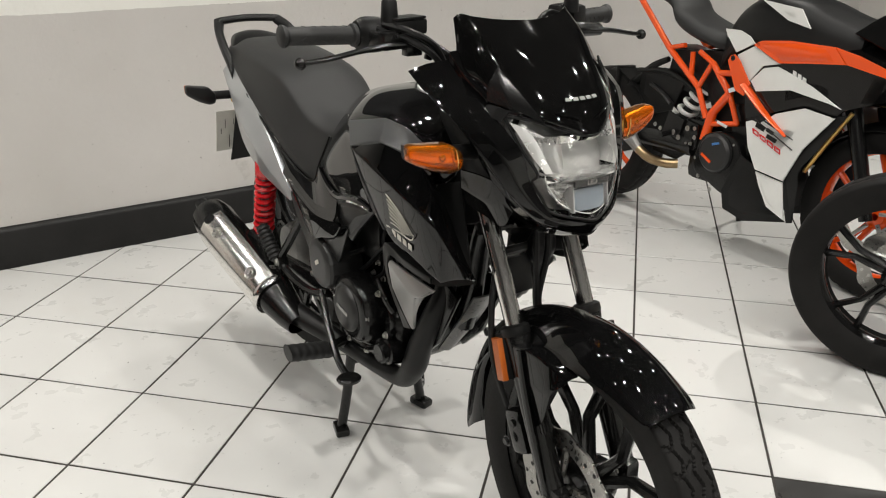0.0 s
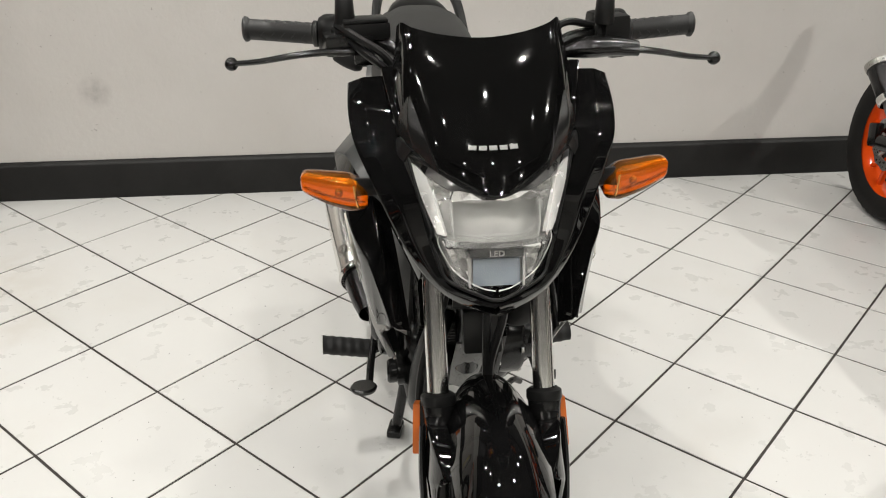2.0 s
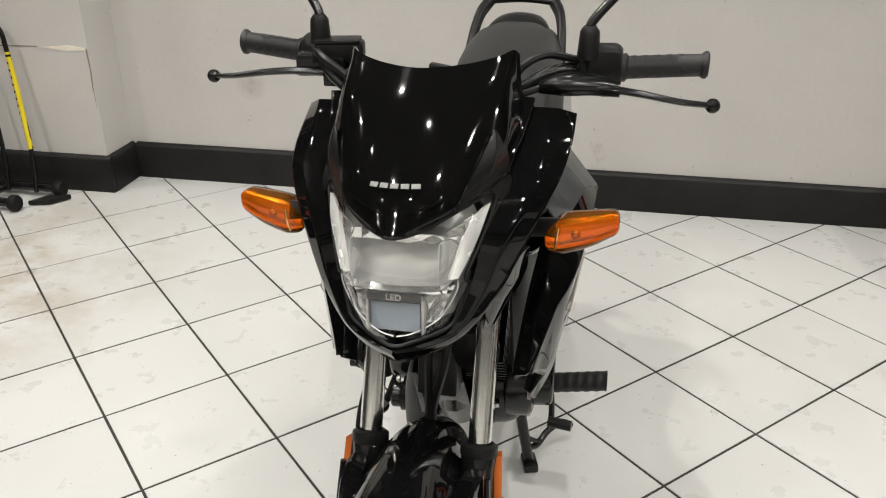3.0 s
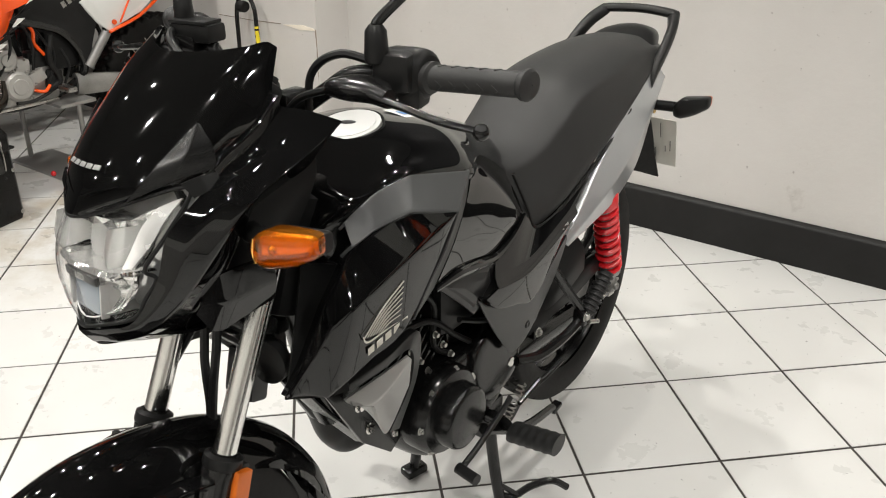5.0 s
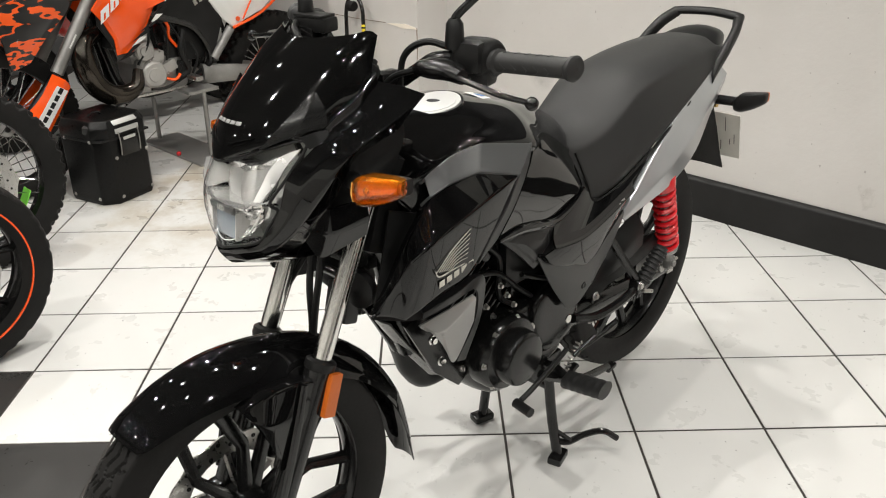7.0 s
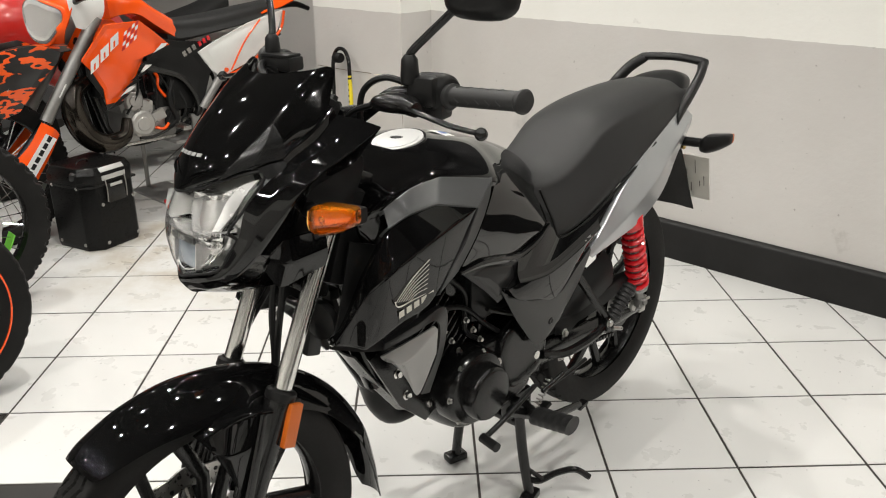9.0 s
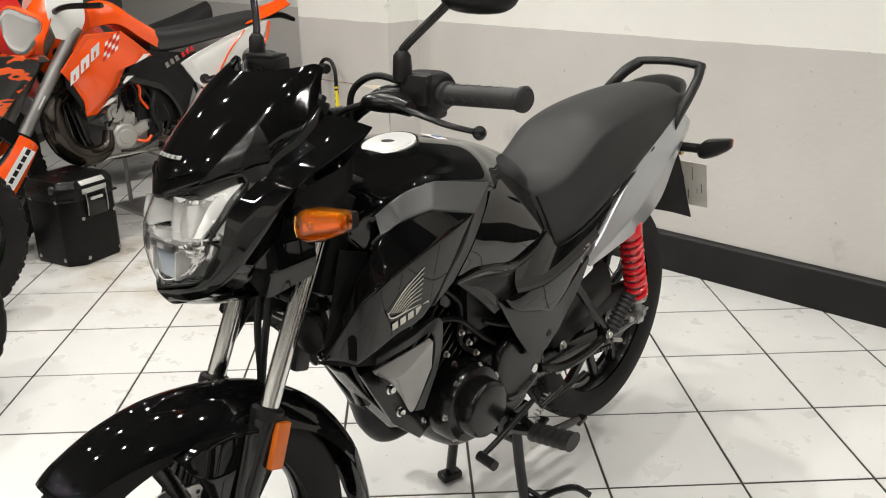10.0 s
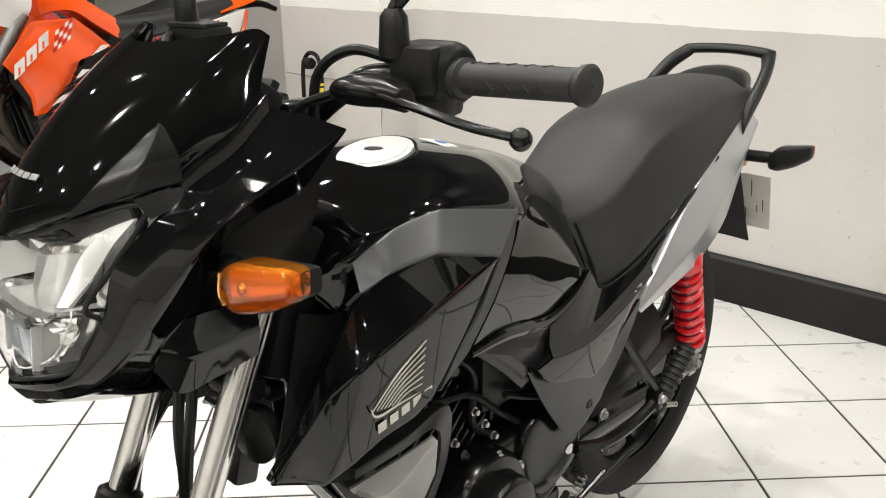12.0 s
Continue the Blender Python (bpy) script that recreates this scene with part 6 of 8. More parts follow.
    for k in range(6):
        part("clip", bolt_bm((0.095, -0.27 + 0.022 * k, 0.545 - 0.03 * (k % 3)), (1, 0, 0), 0.005, 0.008), STEEL, bike)
        part("clip", bolt_bm((-0.095, -0.27 + 0.022 * k, 0.53 - 0.03 * (k % 2)), (-1, 0, 0), 0.005, 0.008), STEEL, bike)
    part("carburettor", joined(block((0.03, -0.21, 0.63), (0.1, 0.07, 0.07), (0, 0, 0), 0.012), tube([(0, -0.3, 0.62), (0, -0.16, 0.64)], 0.03, 2, 14, False)), SATIN, eng)

    # exhaust
    part("exhaust_pipe", tube([(-0.03, -0.36, 0.575), (-0.05, -0.375, 0.53), (-0.066, -0.352, 0.46), (-0.074, -0.318, 0.385), (-0.076, -0.294, 0.325), (-0.078, -0.25, 0.274), (-0.086, -0.15, 0.258), (-0.1, -0.03, 0.256), (-0.14, 0.1, 0.275), (-0.175, 0.2, 0.295)], [0.02, 0.022, 0.024, 0.027, 0.028, 0.023, 0.021, 0.021, 0.026, 0.034], 64, 18), PLASTIC, bike, "matt black exhaust pipe")
    a, b = V(-0.168, 0.14, 0.275), V(-0.226, 0.60, 0.445)
    ax = b - a
    muf = part("silencer", lathe([(0.03, -0.02), (0.04, 0.02), (0.052, 0.10), (0.058, 0.2), (0.058, 0.44), (0.05, 0.475), (0.026, 0.485), (0.024, 0.46), (0.001, 0.45)], a, ax, 36), HALFGLOSS, bike, "black silencer with a chrome shield")
    shield = []
    L = ax / np.linalg.norm(ax)
    e1 = np.cross(L, (0, 0, 1))
    e1 /= np.linalg.norm(e1)
    e2 = np.cross(e1, L)
    if e1[0] > 0:
        e1 = -e1
    for f, r in ((0.10, 0.054), (0.12, 0.059), (0.25, 0.0635), (0.38, 0.0635), (0.405, 0.062)):
        shield.append([a + L * f + r * (math.cos(t) * e1 + math.sin(t) * e2) for t in np.linspace(-1.5, 1.5, 9)])
    part("heat_shield", sheet(shield, 24, 20, 0.002, tuple(a + ax * 0.5)), SHIELD, muf, "chrome heat shield")
    part("shield_strap", sheet([[a + L * f + r * (math.cos(t) * e1 + math.sin(t) * e2) for t in np.linspace(-1.3, 1.6, 9)] for f, r in ((0.093, 0.058), (0.101, 0.062), (0.109, 0.062), (0.114, 0.060))], 6, 24, 0.002, tuple(a + ax * 0.5)), CHROME, muf, "chrome strap at the shield foot")
    notch = a + L * 0.398 + 0.0615 * (math.cos(0.85) * e1 + math.sin(0.85) * e2)
    part("shield_notch", lathe([(0.001, 0.003), (0.014, 0.003), (0.016, 0.0)], tuple(notch), tuple(math.cos(0.85) * e1 + math.sin(0.85) * e2), 20), HALFGLOSS, muf, "dark notch in the shield")
    for f, t in ((0.16, 0.75), (0.34, 0.75)):
        d = math.cos(t) * e1 + math.sin(t) * e2
        part("shield_bolt", joined(lathe([(0.008, 0.002), (0.015, 0.0025), (0.0165, 0.0), (0.0165, -0.004)], tuple(a + L * f + d * 0.0635), tuple(d), 20), bolt_bm(tuple(a + L * f + d * 0.0635), tuple(d), 0.009, 0.008)), STEEL, muf)
    part("silencer_tip", tube([b + L * -0.01, b + L * 0.035], 0.018, 2, 16, False), PLASTIC, muf)
    part("silencer_strap", joined(block((-0.165, 0.3, 0.4), (0.03, 0.03, 0.09), (-20, 0, 0), 0.005), tube([(-0.15, 0.24, 0.4), (-0.165, 0.3, 0.41), (-0.17, 0.4, 0.43)], 0.009, 10, 8)), SATIN, bike)

    # rider controls
    for s in (-1, 1):
        a, b = V(0.165 * s, -0.05, 0.277), V(0.275 * s, -0.07, 0.308)
        peg = loft([[p + V(0, 0.026 * q * math.cos(t), 0.02 * q * math.sin(t)) for t in np.linspace(0, 2 * math.pi, 10, endpoint=False)] for p, q in [(a + (b - a) * f, (1.0 if k % 2 else 0.94)) for k, f in enumerate(np.linspace(0, 1, 12))]], 36, 18)
        rest = part("footrest", peg, GRIP, bike, "ribbed black rubber footrest")
        part("footrest_bar", tube([(0.06 * s, -0.03, 0.27), (0.12 * s, -0.035, 0.28), tuple(a)], 0.0115, 8, 10), SATIN, rest)
    part("gear_lever", joined(tube([(0.145, -0.03, 0.335), (0.155, -0.08, 0.332), (0.165, -0.17, 0.318), (0.168, -0.225, 0.309)], 0.006, 16, 8), tube([(0.162, -0.228, 0.308), (0.207, -0.236, 0.308)], 0.0105, 2, 12, False), tube([(0.15, 0.02, 0.315), (0.16, 0.08, 0.328), (0.165, 0.14, 0.34)], 0.005, 8, 8)), PLASTIC, bike, "black gear lever")
    part("shift_rod", tube([(0.16, -0.02, 0.322), (0.162, 0.055, 0.338)], 0.005, 2, 8, False), SATIN, bike)
    part("brake_pedal", joined(tube([(-0.135, 0.04, 0.385), (-0.155, -0.03, 0.335), (-0.172, -0.11, 0.285), (-0.178, -0.165, 0.27), (-0.182, -0.195, 0.277)], 0.0085, 20, 8), lathe([(0.001, 0.006), (0.024, 0.006), (0.028, 0.002), (0.026, -0.004), (0.001, -0.006)], (-0.19, -0.203, 0.281), (0, 0.1, 1), 18)), SATIN, bike, "black brake pedal")
    part("footrest_bridge", tube([(-0.12, -0.03, 0.272), (0.0, -0.03, 0.262), (0.12, -0.03, 0.272)], 0.013, 12, 10), SATIN, bike)
    # centre stand
    stand = part("centre_stand", joined(tube([(0.075, 0.0, 0.27), (0.1, -0.005, 0.12), (0.118, 0.0, 0.018)], 0.0125, 12, 10), tube([(-0.075, 0.0, 0.27), (-0.1, -0.005, 0.12), (-0.118, 0.0, 0.018)], 0.0125, 12, 10), tube([(-0.09, -0.002, 0.2), (0.09, -0.002, 0.2)], 0.0125, 2, 10, False), block((0.12, 0.0, 0.010), (0.035, 0.055, 0.02), (0, 0, 15), 0.006), block((-0.12, 0.0, 0.010), (0.035, 0.055, 0.02), (0, 0, -15), 0.006)), SATIN, bike, "black steel centre stand")
    part("stand_tang", joined(tube([(0.116, 0.0, 0.055), (0.135, 0.02, 0.05), (0.155, 0.055, 0.062), (0.185, 0.09, 0.068), (0.21, 0.115, 0.045)], 0.008, 20, 8), tube([(0.11, -0.003, 0.085), (0.14, 0.025, 0.052)], 0.006, 2, 8, False)), SATIN, stand)
    part("stand_spring", spring_bm((0.1, 0.03, 0.22), (0.115, 0.07, 0.3), 0.007, 0.0018, 9), STEEL, stand)
    part("side_stand", joined(tube([(0.125, -0.09, 0.29), (0.14, 0.03, 0.225), (0.135, 0.17, 0.19)], [0.012, 0.01, 0.009], 12, 8), block((0.135, 0.18, 0.185), (0.02, 0.035, 0.01), (10, 0, 0), 0.003)), SATIN, bike, "folded black side stand")
    for x in (-0.08, 0.08):
        part("stand_bracket", block((x, -0.01, 0.26), (0.03, 0.08, 0.06), (0, 0, 0), 0.008), SATIN, bike)
    return bike


motorcycle()


# ---- the other machines ----
def spoked_wheel(parent, name, c, radius, width, rim, label, rim_mat=SATIN, hub_mat=ALLOY, spoke_mat=STEEL):
    wheel = part(name, rim_ring(c, rim, width * 0.62), rim_mat, parent, label)
    part("tyre", tyre_bm(c, radius, width, rim, "knobby", 160), RUBBER, wheel, "knobbly off-road tyre", 25)
    part("hub", lathe([(0.012, -0.06), (0.03, -0.055), (0.035, -0.04), (0.022, -0.03), (0.022, 0.03), (0.035, 0.04), (0.03, 0.055), (0.012, 0.06)], c, (1, 0, 0), 24), hub_mat, wheel)
    sp = bmesh.new()
    for k in range(32):
        a = 2 * math.pi * k / 32
        s = 1 if k % 2 else -1
        b = a + (0.5 if (k // 2) % 2 else -0.5)
        tube_into(sp, [(c[0] + 0.04 * s, c[1] + 0.033 * math.cos(b), c[2] + 0.033 * math.sin(b)), (c[0], c[1] + (rim - 0.008) * math.cos(a), c[2] + (rim - 0.008) * math.sin(a))], 0.0019, 2, 5, False)
    tagged(part("spokes", sp, spoke_mat, wheel), kind="stuff")
    return wheel


def cast_wheel(parent, name, c, radius, width, rim, colour, label, arms=5, tread="road"):
    wheel = part(name, rim_ring(c, rim, width * 0.66), colour, parent, label)
    cast_spokes(wheel, colour, c, rim - 0.006, arms, 0.045, 0.22, 0.017)
    part("tyre", tyre_bm(c, radius, width, rim, tread, 144), RUBBER, wheel, "black road tyre", 25)
    return wheel


def sport_bike():
    """Small sports machine with an orange trellis frame, seen on its right flank."""
    b = thing("sports_motorcycle", "sports motorcycle with orange trellis frame and white, orange and black fairing", "motorcycle", (1.79, 0.44, 0), -1.0, 4.0)
    RA, FA = (0, 0.68, 0.295), (0, -0.66, 0.29)
    rw = cast_wheel(b, "rear_wheel", RA, 0.295, 0.135, 0.218, ORANGE, "orange cast wheel")
    part("brake_disc", disc_bm(RA, 0.07, 0.105, -0.062), STEEL, rw, "drilled steel disc")
    tagged(part("disc_holes", disc_holes(RA, 0.07, 0.105, -0.062, 24), PLASTIC, rw), kind="stuff")
    part("caliper", block((-0.07, 0.76, 0.30), (0.05, 0.05, 0.09), (-15, 0, 0), 0.01), SATIN, b, "black rear caliper")
    fw = cast_wheel(b, "front_wheel", FA, 0.29, 0.105, 0.218, ORANGE, "orange cast wheel")
    part("brake_disc", disc_bm(FA, 0.09, 0.142, -0.06), STEEL, fw, "drilled steel disc")
    n = dict(A=(0.52, 0.92), A1=(0.299, 0.722), M=(0.119, 0.593), N=(0.056, 0.482), W=(0.216, 0.742), V0=(0.172, 0.722), V1=(0.163, 0.624), P=(0.137, 0.727), P2=(0.067, 0.694), Q=(0.031, 0.661), R=(-0.036, 0.594), H=(-0.055, 0.672), D1=(0.028, 0.508), D=(0.047, 0.40), S=(-0.093, 0.491), T=(0.019, 0.467), K=(-0.34, 0.78))
    bars = [("A", "A1", 0.0125), ("A1", "M", 0.0125), ("M", "N", 0.0115), ("A1", "W", 0.0095), ("V0", "V1", 0.0105), ("P", "P2", 0.0105), ("P2", "Q", 0.0125), ("Q", "R", 0.013), ("M", "P2", 0.0105), ("Q", "H", 0.0125), ("R", "D1", 0.017), ("D1", "D", 0.019), ("R", "S", 0.0105), ("S", "T", 0.0105), ("H", "K", 0.012)]
    for s in (-1, 1):
        x = s * 0.11
        bm = bmesh.new()
        for p, q, r in bars:
            tube_into(bm, [(x, *n[p]), (x, *n[q])], r, 2, 12, False)
        for p, r in (("A1", 0.0125), ("M", 0.0125), ("P2", 0.0105), ("Q", 0.0125), ("R", 0.0155), ("D1", 0.017), ("S", 0.0105)):
            b2 = ball((x, *n[p]), r, seg=10)
            bm = joined(bm, b2)
        part("trellis_frame", bm, ORANGE, b, "orange tubular trellis frame")
        part("frame_sticker", block((s * 0.1215, -0.035, 0.478), (0.002, 0.05, 0.011), (13, 0, 0), 0.0005), WHITE, b)
        part("frame_sticker", block((s * 0.1245, -0.055, 0.612), (0.002, 0.03, 0.016), (-22, 0, 0), 0.0005), WHITE, b)
        part("frame_arm", joined(poly_panel([(-0.056, 0.722), (-0.066, 0.742), (-0.082, 0.748), (-0.108, 0.731), (-0.15, 0.68), (-0.172, 0.655), (-0.152, 0.608), (-0.112, 0.622)], s * 0.172, 0.005), tube([(s * 0.172, -0.145, 0.648), (s * 0.174, -0.25, 0.568), (s * 0.172, -0.353, 0.503)], [0.026, 0.019, 0.009], 12, 10, True, 0.4)), ORANGE, b, "orange fairing strut")
        part("strut_bolt", bolt_bm((s * 0.178, -0.078, 0.733), (s, 0, 0), 0.007, 0.004), PLASTIC, b)
        part("white_fairing", poly_panel([(-0.173, 0.519), (-0.198, 0.529), (-0.232, 0.524), (-0.292, 0.571), (-0.40, 0.61), (-0.519, 0.598), (-0.474, 0.539), (-0.426, 0.474), (-0.395, 0.40), (-0.374, 0.347), (-0.25, 0.359), (-0.202, 0.43)], s * 0.160, 0.006), WHITE, b, "white lower fairing panel")
        part("fairing_tip", poly_panel([(-0.25, 0.352), (-0.37, 0.341), (-0.402, 0.211), (-0.323, 0.239), (-0.272, 0.309)], s * 0.153, 0.01), WHITE, b, "white lower fairing tip")
        part("white_flash", poly_panel([(-0.006, 0.83), (-0.073, 0.831), (-0.119, 0.816), (-0.146, 0.793), (-0.072, 0.752), (-0.018, 0.808)], s * 0.152, 0.005), WHITE, b, "white fairing flash")
        part("white_flash", poly_panel([(-0.084, 0.746), (-0.151, 0.785), (-0.27, 0.739), (-0.202, 0.723), (-0.157, 0.662), (-0.111, 0.708)], s * 0.158, 0.005), WHITE, b, "white fairing flash")
        part("black_fairing", poly_panel([(-0.15, 0.655), (-0.203, 0.73), (-0.28, 0.745), (-0.523, 0.775), (-0.659, 0.751), (-0.69, 0.685), (-0.545, 0.63), (-0.518, 0.604), (-0.392, 0.617), (-0.294, 0.578), (-0.163, 0.526), (-0.138, 0.614)], s * 0.152, 0.006), GLOSS, b, "gloss black fairing panel")
        part("white_flash", poly_panel([(-0.163, 0.665), (-0.208, 0.716), (-0.266, 0.73), (-0.308, 0.719), (-0.417, 0.684), (-0.535, 0.631), (-0.492, 0.641), (-0.334, 0.66), (-0.194, 0.632)], s * 0.163, 0.004), WHITE, b, "white fairing flash")
        part("orange_fairing", joined(poly_panel([(-0.15, 0.79), (-0.182, 0.808), (-0.297, 0.822), (-0.469, 0.822), (-0.521, 0.772), (-0.38, 0.756), (-0.27, 0.741)], s * 0.166, 0.014), poly_panel([(-0.471, 0.822), (-0.56, 0.806), (-0.65, 0.78), (-0.76, 0.72), (-0.657, 0.752), (-0.523, 0.772)], s * 0.166, 0.004)), ORANGE, b, "orange upper fairing panel")
        part("panel_bolt", bolt_bm((s * 0.168, -0.172, 0.793), (s, 0, 0), 0.007, 0.004), PLASTIC, b)
        part("air_box", poly_panel([(0.30, 0.715), (0.13, 0.735), (-0.05, 0.745), (-0.16, 0.70), (-0.2, 0.50), (-0.02, 0.44), (0.05, 0.50), (0.10, 0.60), (0.27, 0.69)], s * 0.075, 0.01), PLASTIC, b, "black airbox side")
        part("inner_guard", poly_panel([(0.22, 0.60), (0.34, 0.635), (0.47, 0.61), (0.47, 0.50), (0.36, 0.44), (0.27, 0.47)], s * 0.068, 0.012), PLASTIC, b, "black inner mudguard")
        part("guard_brace", tube([(s * 0.088, 0.39, 0.56), (s * 0.088, 0.32, 0.535), (s * 0.088, 0.265, 0.50)], 0.013, 6, 10, True, 0.5), DULL, b, "grey ribbed brace")
        part("heel_plate", poly_panel([(0.30, 0.30), (0.17, 0.29), (0.07, 0.36), (0.08, 0.45), (0.16, 0.46), (0.20, 0.40), (0.33, 0.37)], s * 0.112, 0.008), SATIN, b, "black heel plate")
        for y, z in ((0.09, 0.435), (0.10, 0.372), (0.12, 0.37), (0.085, 0.40), (0.27, 0.40), (0.30, 0.41)):
            part("bolt", bolt_bm((s * 0.124, y, z), (s, 0, 0), 0.0065), STEEL, b)
        part("fairing_edge", poly_panel([(-0.52, 0.607), (-0.375, 0.43), (-0.355, 0.352), (-0.412, 0.202), (-0.434, 0.209), (-0.40, 0.344), (-0.435, 0.454), (-0.552, 0.614)], s * 0.148, 0.014), PLASTIC, b, "black inner fairing edge")
        part("belly_pan", poly_panel([(-0.158, 0.39), (-0.245, 0.36), (-0.275, 0.30), (-0.325, 0.235), (-0.40, 0.2), (-0.22, 0.15), (-0.12, 0.17), (-0.1, 0.24)], s * 0.135, 0.012), PLASTIC, b, "black belly pan")
        part("gold_tube", tube([(s * 0.115, -0.415, 0.39), (s * 0.115, -0.475, 0.50), (s * 0.115, -0.545, 0.62)], 0.008, 6, 8), GOLD, b, "gold fork tube")
        for y0, z0, y1, z1, r in ((-0.215, 0.536, -0.388, 0.463, 0.0022), (-0.243, 0.541, -0.382, 0.498, 0.0022)):
            part("pinstripe", tube([(s * 0.1685, y0, z0), (s * 0.1685, y1, z1)], r, 2, 5, False), PLASTIC, b)
        for y, z, dy, dz in ((-0.245, 0.513, 0.020, 0.010), (-0.288, 0.506, 0.016, 0.008), (-0.300, 0.483, 0.022, 0.009)):
            part("model_mark", prism([(s * 0.1675, y + p * dy, z + q * dz + 0.2 * p * dy) for p, q in ((1, 1), (-1, 0.6), (-0.7, -1), (1.2, -0.6))], 0.002, (s, 0, 0)), PLASTIC, b, "dark model badge shape")
        for k in range(4):
            y, z = -0.226 - 0.034 * k, 0.490 - 0.0135 * k
            loop = [(s * 0.1685, y + p, z + q) for p, q in ((0.013, 0.012), (-0.011, 0.003), (-0.016, -0.011), (0.008, -0.002), (0.013, 0.012))]
            part("model_mark", tube(loop, 0.0026, 16, 5, False), RED, b, "red model badge outline")
        for k in range(3):
            part("badge_mark", prism([(s * 0.162, -0.333 - 0.021 * k + p, 0.719 - 0.008 * k + q) for p, q in ((0.008, 0.008), (-0.007, 0.003), (-0.01, -0.013), (0.005, -0.008))], 0.002, (s, 0, 0)), WHITE, b, "plain white badge shape")
        part("fork_leg", tube([(s * 0.09, -0.66, 0.28), (s * 0.09, -0.58, 0.50), (s * 0.09, -0.45, 0.82)], [0.022, 0.026, 0.026], 6, 12), SATIN, b, "dark fork leg")
        part("swing_arm", tube([(s * 0.1, 0.10, 0.36), (s * 0.115, 0.35, 0.35), (s * 0.105, 0.68, 0.295)], [0.03, 0.026, 0.02], 10, 10, True, 1.4), SATIN, b, "black swinging arm")
        part("rider_peg", joined(tube([(s * 0.12, 0.2, 0.40), (s * 0.19, 0.2, 0.39)], 0.011, 2, 8, False), block((s * 0.125, 0.2, 0.42), (0.01, 0.09, 0.1), (15, 0, 0), 0.004)), SATIN, b, "black footrest and plate")
        for y, z in ((0.19, 0.40), (0.16, 0.385), (0.12, 0.43)):
            part("bolt", bolt_bm((s * 0.132, y, z), (s, 0, 0), 0.008), STEEL, b)
    part("seat", loft([[(0.0, y, t), (w, y, t - 0.015), (w * 1.1, y, t - 0.06), (0, y, t - 0.08), (-w * 1.1, y, t - 0.06), (-w, y, t - 0.015)] for y, t, w in ((0.03, 0.80, 0.06), (0.08, 0.815, 0.1), (0.18, 0.84, 0.11), (0.28, 0.88, 0.1), (0.34, 0.945, 0.09), (0.5, 0.99, 0.075), (0.62, 1.0, 0.04))], 24, 24), SEAT, b, "black two-level seat")
    part("tank", loft([[(0, y, t), (w * 0.8, y, t - 0.03), (w, y, t - 0.1), (0.9 * w, y, t - 0.19), (-0.9 * w, y, t - 0.19), (-w, y, t - 0.1), (-w * 0.8, y, t - 0.03)] for y, t, w in ((-0.52, 0.90, 0.11), (-0.4, 0.93, 0.135), (-0.28, 0.965, 0.14), (-0.13, 0.975, 0.14), (-0.03, 0.93, 0.12), (0.05, 0.85, 0.08))], 22, 28), PLASTIC, b, "black fuel tank")
    for s in (-1, 1):
        part("tank_flash", poly_panel([(-0.136, 0.943), (-0.302, 0.926), (-0.349, 0.866), (-0.256, 0.884)], s * 0.142, 0.006), WHITE, b, "white tank flash")
    part("nose", loft([[(w * math.cos(t), y, z + h * math.sin(t)) for t in np.linspace(0, 2 * math.pi, 12, endpoint=False)] for y, z, w, h in ((-0.45, 0.75, 0.14, 0.13), (-0.62, 0.74, 0.135, 0.1), (-0.74, 0.70, 0.09, 0.07), (-0.8, 0.67, 0.03, 0.03))], 16, 26), GLOSS, b, "gloss black fairing nose")
    part("nose_screen", sheet([[(-0.13, -0.5, 0.87), (0, -0.52, 0.93), (0.13, -0.5, 0.87)], [(-0.13, -0.62, 0.83), (0, -0.66, 0.86), (0.13, -0.62, 0.83)], [(-0.08, -0.74, 0.77), (0, -0.78, 0.78), (0.08, -0.74, 0.77)]], 14, 14, 0.004, (0, -0.5, 0.6)), SCREEN, b, "smoked screen")
    rows = [[(x * 0.06, FA[1] - 0.315 * math.cos(a), FA[2] + 0.315 * math.sin(a) - 0.03 * abs(x)) for x in (-1, -0.5, 0, 0.5, 1)] for a in np.radians((40, 70, 100, 130, 160))]
    part("front_mudguard", sheet(rows, 24, 12, 0.004, FA), PLASTIC, b, "black front mudguard")
    part("radiator", block((0, -0.34, 0.52), (0.26, 0.05, 0.26), (-14, 0, 0), 0.006), PLASTIC, b, "black radiator")
    eng = part("engine", joined(block((0, -0.03, 0.33), (0.22, 0.30, 0.2), (0, 0, 0), 0.04), block((0, -0.15, 0.47), (0.18, 0.2, 0.22), (-12, 0, 0), 0.02), block((0, 0.1, 0.4), (0.2, 0.14, 0.14), (0, 0, 0), 0.03)), ENGINE, b, "black engine")
    part("side_case", loft([[(-x, -0.055 + 0.12 * q * cy, 0.325 + 0.125 * q * cz) for cy, cz in ((1, 0.1), (0.85, 0.7), (0.2, 1), (-0.6, 0.85), (-0.95, 0.1), (-0.85, -0.75), (-0.3, -0.85), (0.5, -0.55), (0.95, -0.4))] for x, q in ((0.09, 1.0), (0.125, 0.98), (0.13, 0.85))], 8, 36), ENGINE, eng, "dark engine side case")
    part("clutch_cover", lathe([(0.001, 0.02), (0.064, 0.018), (0.074, 0.008), (0.077, -0.03)], (-0.135, -0.04, 0.368), (-1, 0, 0), 36), DULL, eng, "dark round clutch cover")
    part("cover_mark", block((-0.156, -0.05, 0.408), (0.002, 0.035, 0.009), (-20, 0, 0), 0.0006), BLUE, eng)
    part("cover_mark", block((-0.156, -0.015, 0.345), (0.002, 0.055, 0.012), (25, 0, 0), 0.0006), ORANGE, eng)
